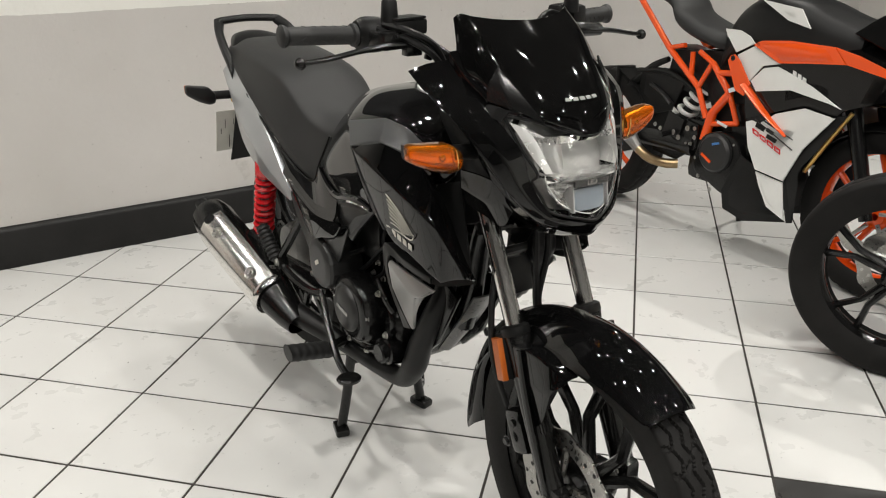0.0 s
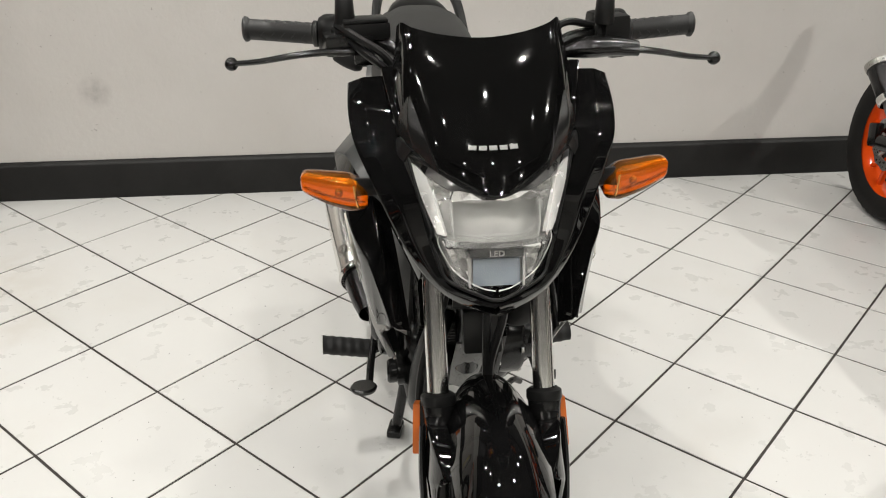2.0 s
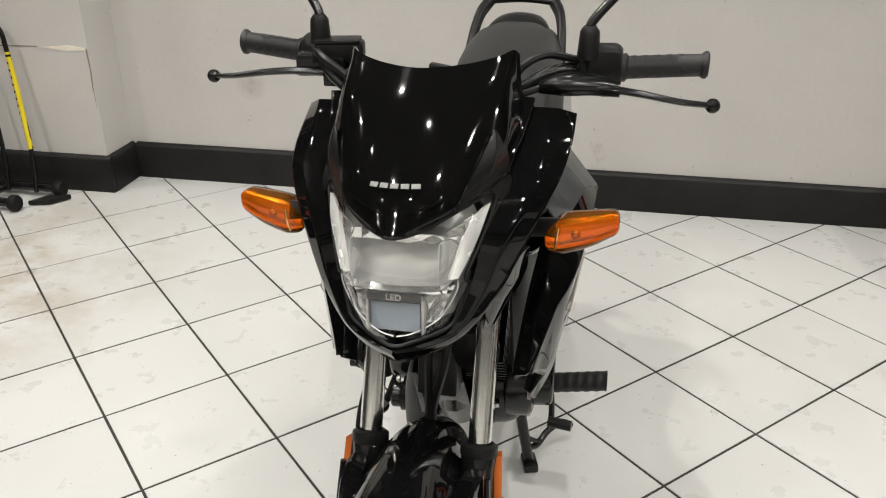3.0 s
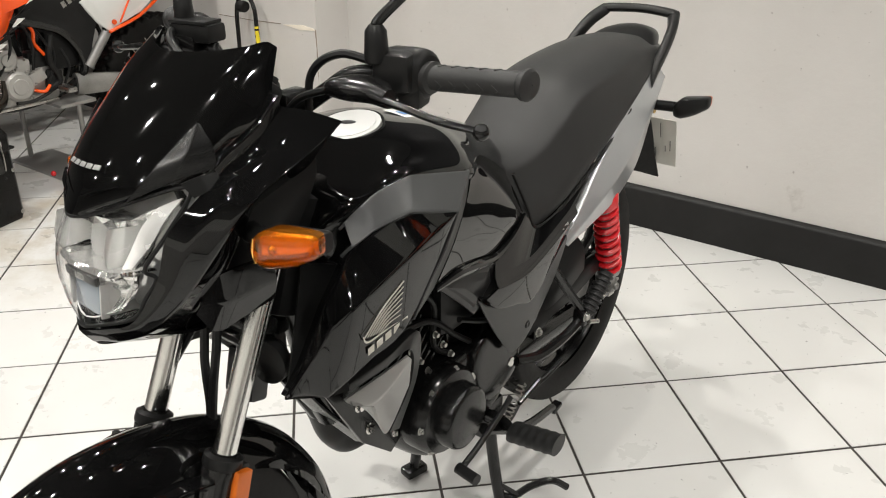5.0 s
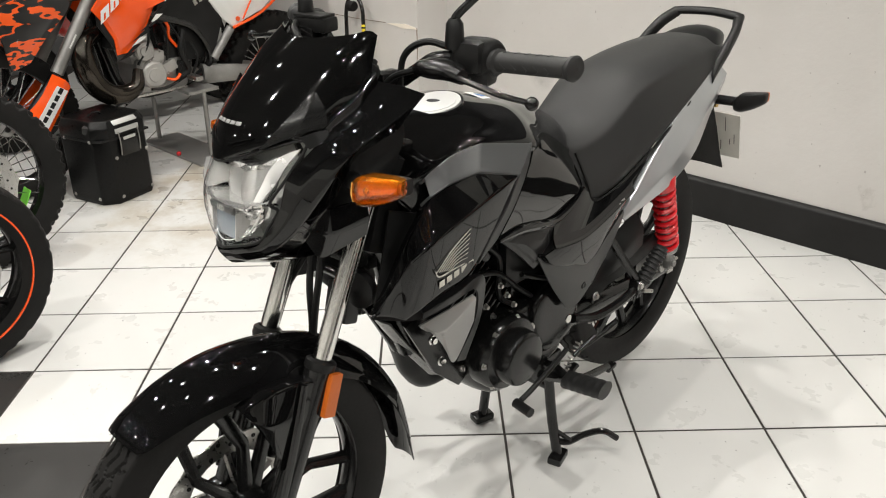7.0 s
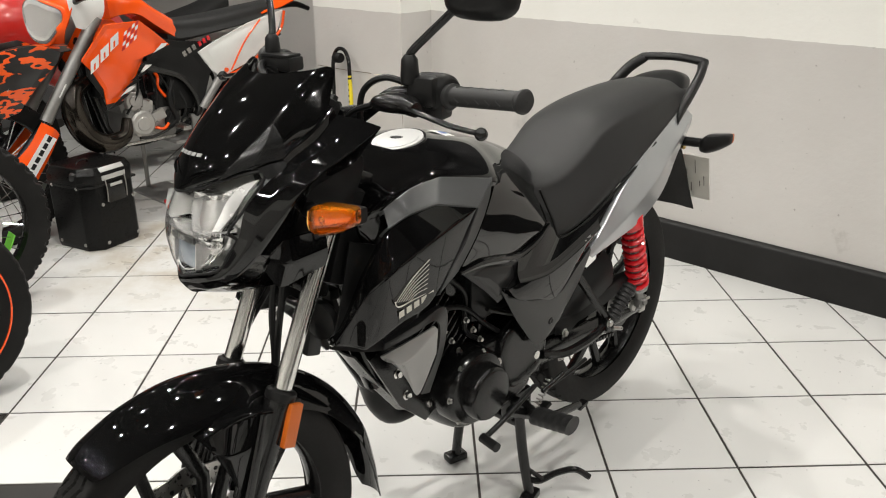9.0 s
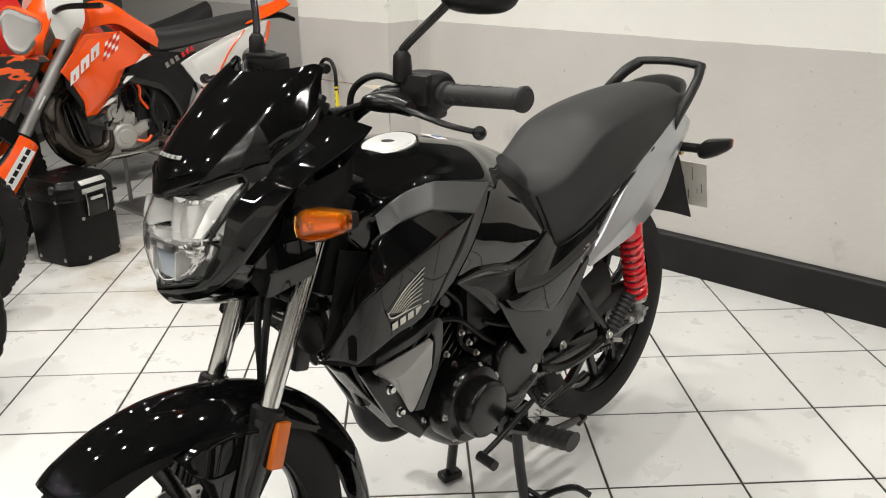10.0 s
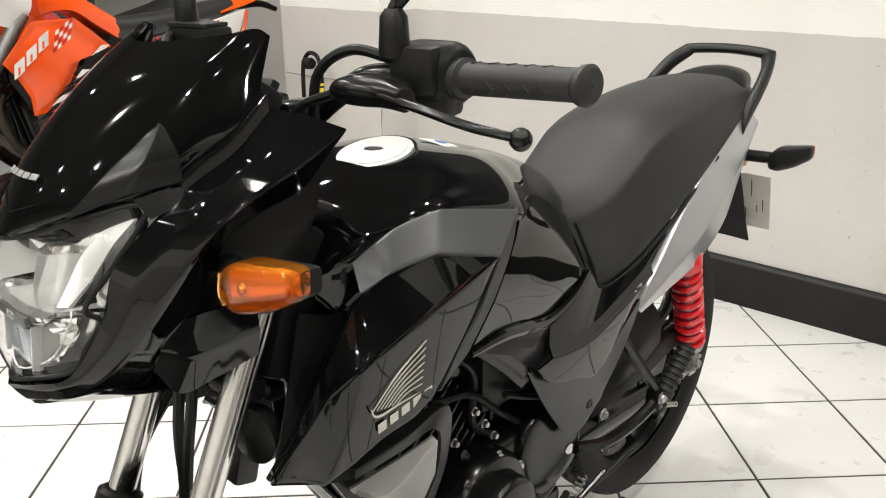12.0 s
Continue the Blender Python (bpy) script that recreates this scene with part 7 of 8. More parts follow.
    for a in np.linspace(0, 5.6, 9):
        part("case_bolt", bolt_bm((-0.125, -0.055 + 0.115 * math.cos(a), 0.325 + 0.105 * math.sin(a)), (-1, 0, 0), 0.006, 0.006), STEEL, eng)
    part("oil_filter", lathe([(0.001, 0.012), (0.022, 0.01), (0.026, 0.0), (0.026, -0.03)], (-0.12, -0.16, 0.242), (-1, 0, 0), 20), SATIN, eng)
    part("shock_spring", spring_bm((-0.05, 0.24, 0.44), (-0.04, 0.12, 0.60), 0.036, 0.0095, 5), WHITE, b, "white shock spring")
    part("shock_body", tube([(-0.05, 0.25, 0.42), (-0.04, 0.11, 0.62)], 0.022, 2, 12, False), SATIN, b)
    part("under_seat_box", block((0, 0.16, 0.63), (0.13, 0.34, 0.17), (8, 0, 0), 0.02), PLASTIC, b, "black battery box")
    a0, a1 = V(-0.165, 0.33, 0.295), V(-0.205, 0.66, 0.575)
    sil = part("silencer", loft([[a0 + (a1 - a0) * f + V(0.045 * q * math.cos(t), -0.03 * q * math.sin(t), 0.034 * q * math.sin(t)) for t in np.linspace(0, 2 * math.pi, 8, endpoint=False)] for f, q in ((0.0, 0.42), (0.06, 0.5), (0.2, 0.72), (0.36, 0.88), (0.5, 0.8), (0.6, 0.74), (0.68, 0.7))], 10, 16), ALLOY, b, "bare cast silencer with a black end", 20)
    Ls = float(np.linalg.norm(a1 - a0))
    part("end_cap", lathe([(0.038, Ls * 0.66), (0.043, Ls * 0.68), (0.043, Ls * 0.97), (0.045, Ls * 0.975), (0.045, Ls * 1.02), (0.03, Ls * 1.03), (0.028, Ls * 0.98), (0.001, Ls * 0.97)], a0, a1 - a0, 28), SATIN, sil, "black end cap")
    part("end_rim", lathe([(0.0445, Ls * 0.985), (0.047, Ls * 0.99), (0.047, Ls * 1.035), (0.034, Ls * 1.045), (0.03, Ls * 1.02)], a0, a1 - a0, 28), STEEL, sil, "bright end rim")
    part("strap", lathe([(0.042, Ls * 0.66), (0.048, Ls * 0.67), (0.048, Ls * 0.72), (0.042, Ls * 0.73)], a0, a1 - a0, 28), CHROME, sil)
    part("exhaust_pipe", tube([(-0.11, 0.16, 0.275), (-0.13, 0.18, 0.272), (-0.15, 0.2, 0.272), (-0.16, 0.27, 0.275), (-0.165, 0.335, 0.30)], 0.02, 16, 12), BROWN, b, "heat-stained exhaust pipe")
    part("tail", tube([(0.05, 0.42, 0.95), (0.04, 0.7, 0.98), (0.0, 0.82, 1.0)], [0.05, 0.04, 0.02], 10, 10), PLASTIC, b, "black tail")
    part("plate_carrier", joined(tube([(-0.06, 0.34, 0.67), (-0.06, 0.42, 0.63), (-0.05, 0.50, 0.565), (-0.04, 0.62, 0.48)], [0.012, 0.016, 0.02, 0.02], 12, 8), block((-0.03, 0.61, 0.545), (0.1, 0.02, 0.12), (0, 0, 0), 0.006), tube([(-0.08, 0.1, 0.55), (-0.08, 0.3, 0.62), (-0.06, 0.5, 0.60)], 0.012, 12, 8)), PLASTIC, b, "black plate carrier")
    part("rear_hugger", sheet([[(x * 0.08, RA[1] - 0.31 * math.cos(a), RA[2] + 0.31 * math.sin(a)) for x in (-1, 0, 1)] for a in np.radians((5, 40, 75))], 12, 8, 0.004, RA), PLASTIC, b)
    part("side_stand", tube([(0.12, 0.0, 0.2), (0.2, 0.06, 0.08), (0.24, 0.08, -0.008)], 0.012, 8, 8), SATIN, b)


def enduro():
    """Orange off-road machine, seen on its left flank, held on a low stand."""
    b = thing("enduro_motorcycle", "orange, black and white off-road motorcycle with knobbly tyres", "motorcycle", (-2.6, 0.5, 0), 0, 0)
    FA, RA = (0, -0.70, 0.325), (0, 0.66, 0.315)
    spoked_wheel(b, "front_wheel", FA, 0.325, 0.085, 0.255, "black spoked wheel")
    spoked_wheel(b, "rear_wheel", RA, 0.315, 0.12, 0.235, "black spoked wheel")
    for s in (-1, 1):
        part("fork_leg", tube([(s * 0.1, -0.665, 0.33), (s * 0.1, -0.47, 0.53)], 0.019, 2, 14, False), SATIN, b, "fork stanchion")
        up = part("fork_tube", tube([(s * 0.1, -0.475, 0.525), (s * 0.1, -0.255, 0.84), (s * 0.1, -0.19, 0.93)], 0.0265, 6, 16), ALLOY, b, "bare alloy outer fork tube")
        part("fork_marks", joined(*[block((s * 0.126, -0.405 + 0.012 * k, 0.63 + 0.017 * k), (0.002, 0.006, 0.022), (-38, 0, 0), 0.0005) for k in range(3)]), WHITE, up)
        gd = part("fork_guard", sheet([[(s * 0.118, -0.50, 0.53), (s * 0.138, -0.46, 0.50), (s * 0.13, -0.44, 0.47)], [(s * 0.118, -0.57, 0.44), (s * 0.142, -0.53, 0.41), (s * 0.132, -0.50, 0.38)], [(s * 0.115, -0.67, 0.36), (s * 0.136, -0.63, 0.30), (s * 0.125, -0.58, 0.27)]], 14, 10, 0.004, (0, -0.5, 0.45)), ORANGE, b, "orange fork guard")
        if s > 0:
            part("guard_patch", prism([(0.1425, -0.50 + 0.0, 0.485), (0.1425, -0.46, 0.455), (0.1425, -0.585, 0.30), (0.1425, -0.625, 0.335)], 0.001, (1, 0, 0)), WHITE, gd, "white sticker")
            for k in range(6):
                f = (k + 0.5) / 6
                part("sticker_bar", block((0.1437, -0.605 + 0.125 * f, 0.318 + 0.155 * f), (0.001, 0.026, 0.017), (51, 0, 0), 0.0003), PLASTIC, gd, "dark bar of print")
        part("radiator_shroud", poly_panel([(-0.308, 0.764), (-0.185, 0.903), (-0.023, 0.905), (0.03, 0.86), (0.106, 0.79), (-0.019, 0.762), (-0.054, 0.705), (-0.105, 0.627), (-0.152, 0.572), (-0.229, 0.565), (-0.23, 0.632), (-0.266, 0.708)], s * 0.15, 0.03), ORANGE, b, "orange shroud with torn black graphics")
        for k in range(3):
            part("badge_mark", prism([(s * 0.181, -0.287 + 0.05 * k + dy, 0.708 + 0.042 * k + dz) for dy, dz in ((0, 0), (0.04, 0.028), (0.048, 0.08), (0.008, 0.052))], 0.002, (s, 0, 0)), WHITE, b, "plain white badge shape")
            part("badge_notch", prism([(s * 0.1825, -0.272 + 0.05 * k + dy, 0.722 + 0.042 * k + dz) for dy, dz in ((0, 0), (0.009, 0.006), (0.013, 0.032), (0.004, 0.026))], 0.001, (s, 0, 0)), ORANGE, b)
        for k in range(16):
            i, j = k % 4, k // 4
            part("badge_check", prism([(s * 0.181, -0.135 + 0.02 * i + 0.006 * j + dy, 0.788 + 0.013 * i + 0.021 * j + dz) for dy, dz in ((0, 0), (0.013, 0.008), (0.017, 0.023), (0.004, 0.015))], 0.002, (s, 0, 0)), WHITE if (i + j) % 2 else REDBODY, b, "plain checker mark")
        for k in range(9):
            y0, z0 = 0.085 - 0.03 * k, 0.80 - 0.028 * k
            part("torn_streak", prism([(s * 0.1785, y0 + dy, z0 + dz) for dy, dz in ((0.0, 0.0), (-0.03, 0.002), (-0.075 - 0.012 * (k % 3), -0.035 - 0.008 * (k % 2)), (-0.022, -0.014))], 0.002, (s, 0, 0)), PLASTIC if k % 3 else WHITE, b, "torn streak of print")
        part("radiator", block((s * 0.075, -0.19, 0.70), (0.09, 0.04, 0.24), (-14, 0, 0), 0.006), PLASTIC, b, "black radiator")
        part("black_shroud", poly_panel([(-0.285, 0.77), (-0.21, 0.66), (-0.19, 0.56), (-0.235, 0.6), (-0.29, 0.7)], s * 0.14, 0.01), PLASTIC, b)
        part("side_panel", poly_panel([(0.265, 0.735), (0.36, 0.775), (0.56, 0.845), (0.77, 0.89), (0.73, 0.79), (0.55, 0.66), (0.38, 0.60), (0.33, 0.64)], s * 0.11, 0.014), WHITE, b, "white number side panel")
        part("panel_edge", tube([(s * 0.125, 0.77, 0.885), (s * 0.125, 0.73, 0.785), (s * 0.125, 0.55, 0.655), (s * 0.125, 0.375, 0.597)], 0.0075, 16, 6), ORANGE, b, "orange panel edging")
        part("panel_line", tube([(s * 0.128, 0.62, 0.855), (s * 0.13, 0.52, 0.76), (s * 0.128, 0.43, 0.63)], 0.004, 10, 5), ORANGE, b)
        part("panel_dot", lathe([(0.001, 0.002), (0.011, 0.002), (0.011, -0.002)], (s * 0.124, 0.405, 0.635), (s, 0, 0), 16), ORANGE, b)
        part("black_panel", poly_panel([(0.01, 0.765), (0.09, 0.815), (0.17, 0.795), (0.36, 0.775), (0.265, 0.735), (0.33, 0.64), (0.26, 0.47), (0.2, 0.6), (0.1, 0.66), (0.0, 0.67)], s * 0.105, 0.01), PLASTIC, b, "black airbox panel")
        marks = [block((s * 0.118, 0.195 + 0.026 * k, 0.735 + 0.012 * k), (0.002, 0.018, 0.024), (22, 0, 0), 0.0005) for k in range(3)]
        part("model_mark", joined(*marks), STEEL, b, "grey model badge bars")
        marks = [block((s * 0.118, 0.28 + 0.024 * k, 0.772 + 0.011 * k), (0.002, 0.016, 0.022), (22, 0, 0), 0.0005) for k in range(3)]
        part("model_mark", joined(*marks), RED, b, "red model badge bars")
        part("frame_rail", joined(tube([(s * 0.08, -0.22, 0.82), (s * 0.1, 0.0, 0.7), (s * 0.1, 0.18, 0.62), (s * 0.09, 0.25, 0.46), (s * 0.07, 0.1, 0.37), (s * 0.06, -0.15, 0.37), (s * 0.03, -0.22, 0.55), (s * 0.02, -0.25, 0.78)], 0.017, 40, 8), tube([(s * 0.09, 0.18, 0.62), (s * 0.1, 0.45, 0.7), (s * 0.08, 0.75, 0.83)], 0.012, 12, 8)), SATIN, b, "black frame rail")
        part("swing_arm", tube([(s * 0.08, 0.2, 0.4), (s * 0.1, 0.42, 0.375), (s * 0.1, 0.68, 0.318)], [0.035, 0.028, 0.022], 10, 10, True, 1.4), ALLOY, b, "alloy swinging arm")
    part("front_mudguard", sheet([[(-0.02, -0.95, 0.60), (0, -0.955, 0.61), (0.02, -0.95, 0.60)], [(-0.07, -0.82, 0.67), (0, -0.83, 0.71), (0.07, -0.82, 0.67)], [(-0.09, -0.65, 0.745), (0, -0.65, 0.79), (0.09, -0.65, 0.745)], [(-0.085, -0.5, 0.79), (0, -0.5, 0.83), (0.085, -0.5, 0.79)], [(-0.06, -0.3, 0.80), (0, -0.3, 0.82), (0.06, -0.3, 0.80)]], 26, 14, 0.004, (0, -0.6, 0.5)), FLAMEDARK, b, "black and orange front mudguard")
    mg = [(-0.70, 0.80), (-0.591, 0.83), (-0.455, 0.845), (-0.364, 0.805), (-0.38, 0.767), (-0.485, 0.675), (-0.571, 0.582), (-0.65, 0.56), (-0.66, 0.68)]
    part("mudguard_skirt", poly_panel(mg, 0.1, 0.012), FLAMEDARK, b, "black skirt with torn orange graphics")
    part("mudguard_skirt", poly_panel(mg, -0.1, 0.012), FLAMEDARK, b, "black skirt with torn orange graphics")
    def moved(bm):
        bm.transform(Matrix.Translation((0, 0.075, -0.015)))
        return bm
    part("headlight_mask", moved(sheet([[(-0.1, -0.33, 1.06), (0, -0.36, 1.08), (0.1, -0.33, 1.06)], [(-0.13, -0.38, 0.98), (0, -0.43, 0.99), (0.13, -0.38, 0.98)], [(-0.11, -0.41, 0.90), (0, -0.46, 0.90), (0.11, -0.41, 0.90)], [(-0.06, -0.40, 0.845), (0, -0.43, 0.84), (0.06, -0.40, 0.845)]], 18, 18, 0.005, (0, -0.1, 0.95))), ORANGE, b, "orange headlight mask")
    lamp_at, lamp_u, lamp_n = V(0.03, -0.373, 0.925), V(0.8, 0.6, 0), V(0.6, -0.8, 0)

    def lamp_ring(f, depth):
        return [lamp_at + f * (lamp_u * 0.0025 * u + V(0, 0, 0.0025 * v)) + lamp_n * depth for u, v in ((-32, 27), (-17, 37), (8, 28), (33, 17), (30, -5), (15, -22), (-2, -37), (-24, -31), (-34, -3))]
    lamp = part("headlight", loft([lamp_ring(1.08, -0.03), lamp_ring(1.1, 0.0), lamp_ring(1.04, 0.006)], 8, 36), ORANGE, b, "headlight with an orange rim")
    part("reflector", loft([lamp_ring(0.98, 0.012), lamp_ring(0.8, 0.0085), lamp_ring(0.45, 0.007), lamp_ring(0.15, 0.0065)], 6, 12), FACETED, lamp, "faceted bright reflector", 6)
    glass = part("lens", loft([lamp_ring(1.0, 0.01), lamp_ring(0.97, 0.024), lamp_ring(0.8, 0.036), lamp_ring(0.3, 0.042)], 12, 32), GLASS, lamp, "clear glass")
    glass.visible_shadow = False
    # Dark backing block, added behind the cylinder to darken the gaps there.
    part("airbox", block((0, 0.16, 0.58), (0.15, 0.17, 0.22), (0, 0, 0), 0.02), PLASTIC, b, "black airbox")
    part("number_board", moved(sheet([[(0.10, -0.37, 1.12), (0.115, -0.30, 1.12), (0.115, -0.225, 1.10)], [(0.125, -0.385, 1.0), (0.135, -0.32, 0.99), (0.13, -0.235, 0.98)], [(0.11, -0.36, 0.91), (0.115, -0.32, 0.90), (0.11, -0.26, 0.915)]], 10, 10, 0.004, (0, -0.2, 0.95))), WHITE, b, "white mask side board")
    part("number_board", moved(sheet([[(-0.10, -0.36, 1.12), (-0.11, -0.30, 1.11), (-0.105, -0.25, 1.08)], [(-0.125, -0.385, 1.0), (-0.135, -0.325, 0.99), (-0.13, -0.255, 0.98)], [(-0.11, -0.39, 0.91), (-0.115, -0.34, 0.90), (-0.11, -0.29, 0.905)]], 10, 10, 0.004, (0, -0.2, 0.95))), WHITE, b, "white mask side board")
    part("tank", loft([[(0, y, t), (w * 0.8, y, t - 0.02), (w, y, t - 0.08), (w * 0.85, y, t - 0.1), (-w * 0.85, y, t - 0.1), (-w, y, t - 0.08), (-w * 0.8, y, t - 0.02)] for y, t, w in ((-0.1, 1.01, 0.04), (-0.06, 1.025, 0.075), (0.01, 1.02, 0.09), (0.1, 0.955, 0.095), (0.2, 0.89, 0.085))], 20, 24), ORANGE, b, "orange fuel tank")
    part("seat", loft([[(0, y, t), (w * 0.85, y, t - 0.012), (w, y, t - 0.05), (w * 1.0, y, bt), (-w * 1.0, y, bt), (-w, y, t - 0.05), (-w * 0.85, y, t - 0.012)] for y, t, w, bt in ((0.14, 0.905, 0.07, 0.79), (0.22, 0.888, 0.09, 0.79), (0.4, 0.897, 0.095, 0.815), (0.6, 0.92, 0.09, 0.845), (0.74, 0.935, 0.07, 0.89))], 24, 24), SEAT, b, "long black seat")
    part("rear_mudguard", sheet([[(-0.09, 0.66, 0.88), (0, 0.66, 0.91), (0.09, 0.66, 0.88)], [(-0.09, 0.8, 0.91), (0, 0.8, 0.945), (0.09, 0.8, 0.91)], [(-0.07, 0.95, 0.955), (0, 0.95, 0.985), (0.07, 0.95, 0.955)]], 14, 12, 0.005, (0, 0.7, 0.5)), ORANGE, b, "orange rear mudguard")
    part("tail_bracket", joined(tube([(0, 0.8, 0.9), (0, 0.93, 0.9), (0.0, 1.02, 0.87)], [0.02, 0.016, 0.012], 8, 8), tube([(0.05, 0.72, 0.85), (0.06, 0.76, 0.80), (0.05, 0.78, 0.76)], 0.012, 8, 8)), PLASTIC, b)
    eng = part("engine", joined(block((0, 0.0, 0.44), (0.2, 0.26, 0.17), (0, 0, 0), 0.04), block((0, -0.085, 0.585), (0.15, 0.13, 0.18), (14, 0, 0), 0.02)), ALLOY, b, "grey cast engine")
    part("clutch_cover", lathe([(0.001, 0.016), (0.03, 0.016), (0.033, 0.012), (0.05, 0.012), (0.06, 0.004), (0.064, -0.02)], (0.108, -0.05, 0.445), (1, 0, 0), 30), CASEALLOY, eng, "pale cast clutch cover")
    part("ignition_cover", lathe([(0.001, 0.012), (0.022, 0.012), (0.025, 0.007), (0.038, 0.007), (0.045, 0.0), (0.045, -0.02)], (0.108, -0.08, 0.555), (1, 0, 0), 26), CASEALLOY, eng, "pale cast cover")
    part("cylinder", joined(block((0.06, -0.10, 0.61), (0.07, 0.10, 0.10), (14, 0, 0), 0.012), block((0.075, -0.105, 0.655), (0.06, 0.085, 0.025), (14, 0, 0), 0.006), block((0.09, -0.02, 0.52), (0.04, 0.06, 0.06), (-10, 0, 0), 0.01), block((0.1, 0.03, 0.47), (0.03, 0.07, 0.05), (20, 0, 0), 0.008)), CASEALLOY, eng, "pale cast cylinder and cases")
    # Black blocks and a tube added to stand for shade between the castings.
    part("engine_shade", joined(block((0.07, 0.06, 0.53), (0.05, 0.08, 0.09), (12, 0, 0), 0.012), block((0.085, 0.10, 0.45), (0.05, 0.07, 0.07), (-12, 0, 0), 0.01), tube([(0.1, 0.12, 0.62), (0.115, 0.09, 0.53), (0.11, 0.12, 0.44), (0.1, 0.06, 0.40)], 0.014, 16, 8)), PLASTIC, eng, "black blocks and tube added as shade in the engine")
    for y, z in ((-0.125, 0.60), (-0.07, 0.63), (-0.11, 0.53), (-0.045, 0.52), (-0.01, 0.545), (0.02, 0.49), (0.05, 0.475)):
        part("bolt", bolt_bm((0.108, y, z), (1, 0, 0), 0.006), STEEL, eng)
    part("carburettor", block((0.03, 0.08, 0.60), (0.09, 0.09, 0.1), (0, 0, 0), 0.015), SATIN, eng)
    part("hose", tube([(0.09, 0.02, 0.7), (0.105, 0.05, 0.65), (0.1, 0.05, 0.6), (0.105, 0.08, 0.55)], 0.007, 20, 8), ORANGE, eng, "orange hose")
    part("hose", tube([(0.1, 0.0, 0.42), (0.125, 0.04, 0.41), (0.12, 0.07, 0.43)], 0.007, 12, 8), ORANGE, eng, "orange hose")
    for y0, z0, y1, z1 in ((0.0, 0.72, 0.02, 0.5), (0.05, 0.68, 0.1, 0.47), (0.12, 0.62, 0.06, 0.42), (-0.04, 0.68, -0.12, 0.5), (0.16, 0.56, 0.14, 0.42)):
        part("cable", tube([(0.09, y0, z0), (0.115, (y0 + y1) / 2 + 0.02, (z0 + z1) / 2), (0.108, y1, z1)], 0.006, 12, 7), PLASTIC, eng)
    for a in np.linspace(0, 5.4, 7):
        part("bolt", bolt_bm((0.112, -0.05 + 0.066 * math.cos(a), 0.445 + 0.066 * math.sin(a)), (1, 0, 0), 0.006), STEEL, eng)
    part("gear_lever", tube([(0.12, 0.06, 0.40), (0.135, -0.02, 0.385), (0.14, -0.09, 0.39)], 0.007, 10, 8), SATIN, eng, "black gear lever")
    part("shock_absorber", tube([(0.02, 0.22, 0.42), (0.02, 0.28, 0.66)], 0.03, 2, 14, False), SATIN, b, "dark rear shock")
    part("chain_guide", block((0.08, 0.42, 0.30), (0.03, 0.1, 0.05), (6, 0, 0), 0.008), ORANGE, b)
    part("exhaust", tube([(0.03, -0.15, 0.62), (0.06, -0.24, 0.66), (0.1, -0.34, 0.63), (0.12, -0.36, 0.54), (0.12, -0.32, 0.44), (0.12, -0.24, 0.39), (0.12, -0.15, 0.41), (0.1, -0.12, 0.48)], [0.02, 0.028, 0.04, 0.05, 0.05, 0.045, 0.032, 0.022], 44, 18), PIPE, b, "polished expansion chamber")
    part("silencer", tube([(0.11, 0.26, 0.47), (0.125, 0.36, 0.6)], 0.02, 2, 14, False), ALLOY, b, "bare alloy silencer")
    part("skid_plate", block((0, -0.05, 0.36), (0.2, 0.32, 0.012), (0, 0, 0), 0.004), STEEL, b)
    part("handlebar", tube([(-0.38, -0.2, 1.03), (-0.2, -0.27, 1.02), (0, -0.28, 0.97), (0.2, -0.27, 1.02), (0.38, -0.2, 1.03)], 0.012, 30, 10), SATIN, b)
    part("foot_peg", block((0.16, 0.12, 0.41), (0.08, 0.04, 0.02), (0, 0, 0), 0.004), STEEL, b)

    st = thing("bike_stand", "grey tubular steel stand under the off-road motorcycle", "stand", (-2.67, 0.64, 0))
    part("leg", tube([(-0.25, 0, 0.0), (-0.25, 0, 0.35)], 0.011, 2, 10, False), ALLOY, st)
    part("leg", tube([(0.25, 0, 0.0), (0.25, 0, 0.35)], 0.011, 2, 10, False), ALLOY, st)
    part("base_plate", block((0, 0.02, 0.006), (0.56, 0.2, 0.012), (0, 0, 0), 0.003), PEWTER, st)
    part("top_bar", block((0, 0, 0.348), (0.52, 0.16, 0.015), (0, 0, 0), 0.004), ALLOY, st)
    part("red_cap", ball((0.08, -0.08, 0.022), 0.012), RED, st)


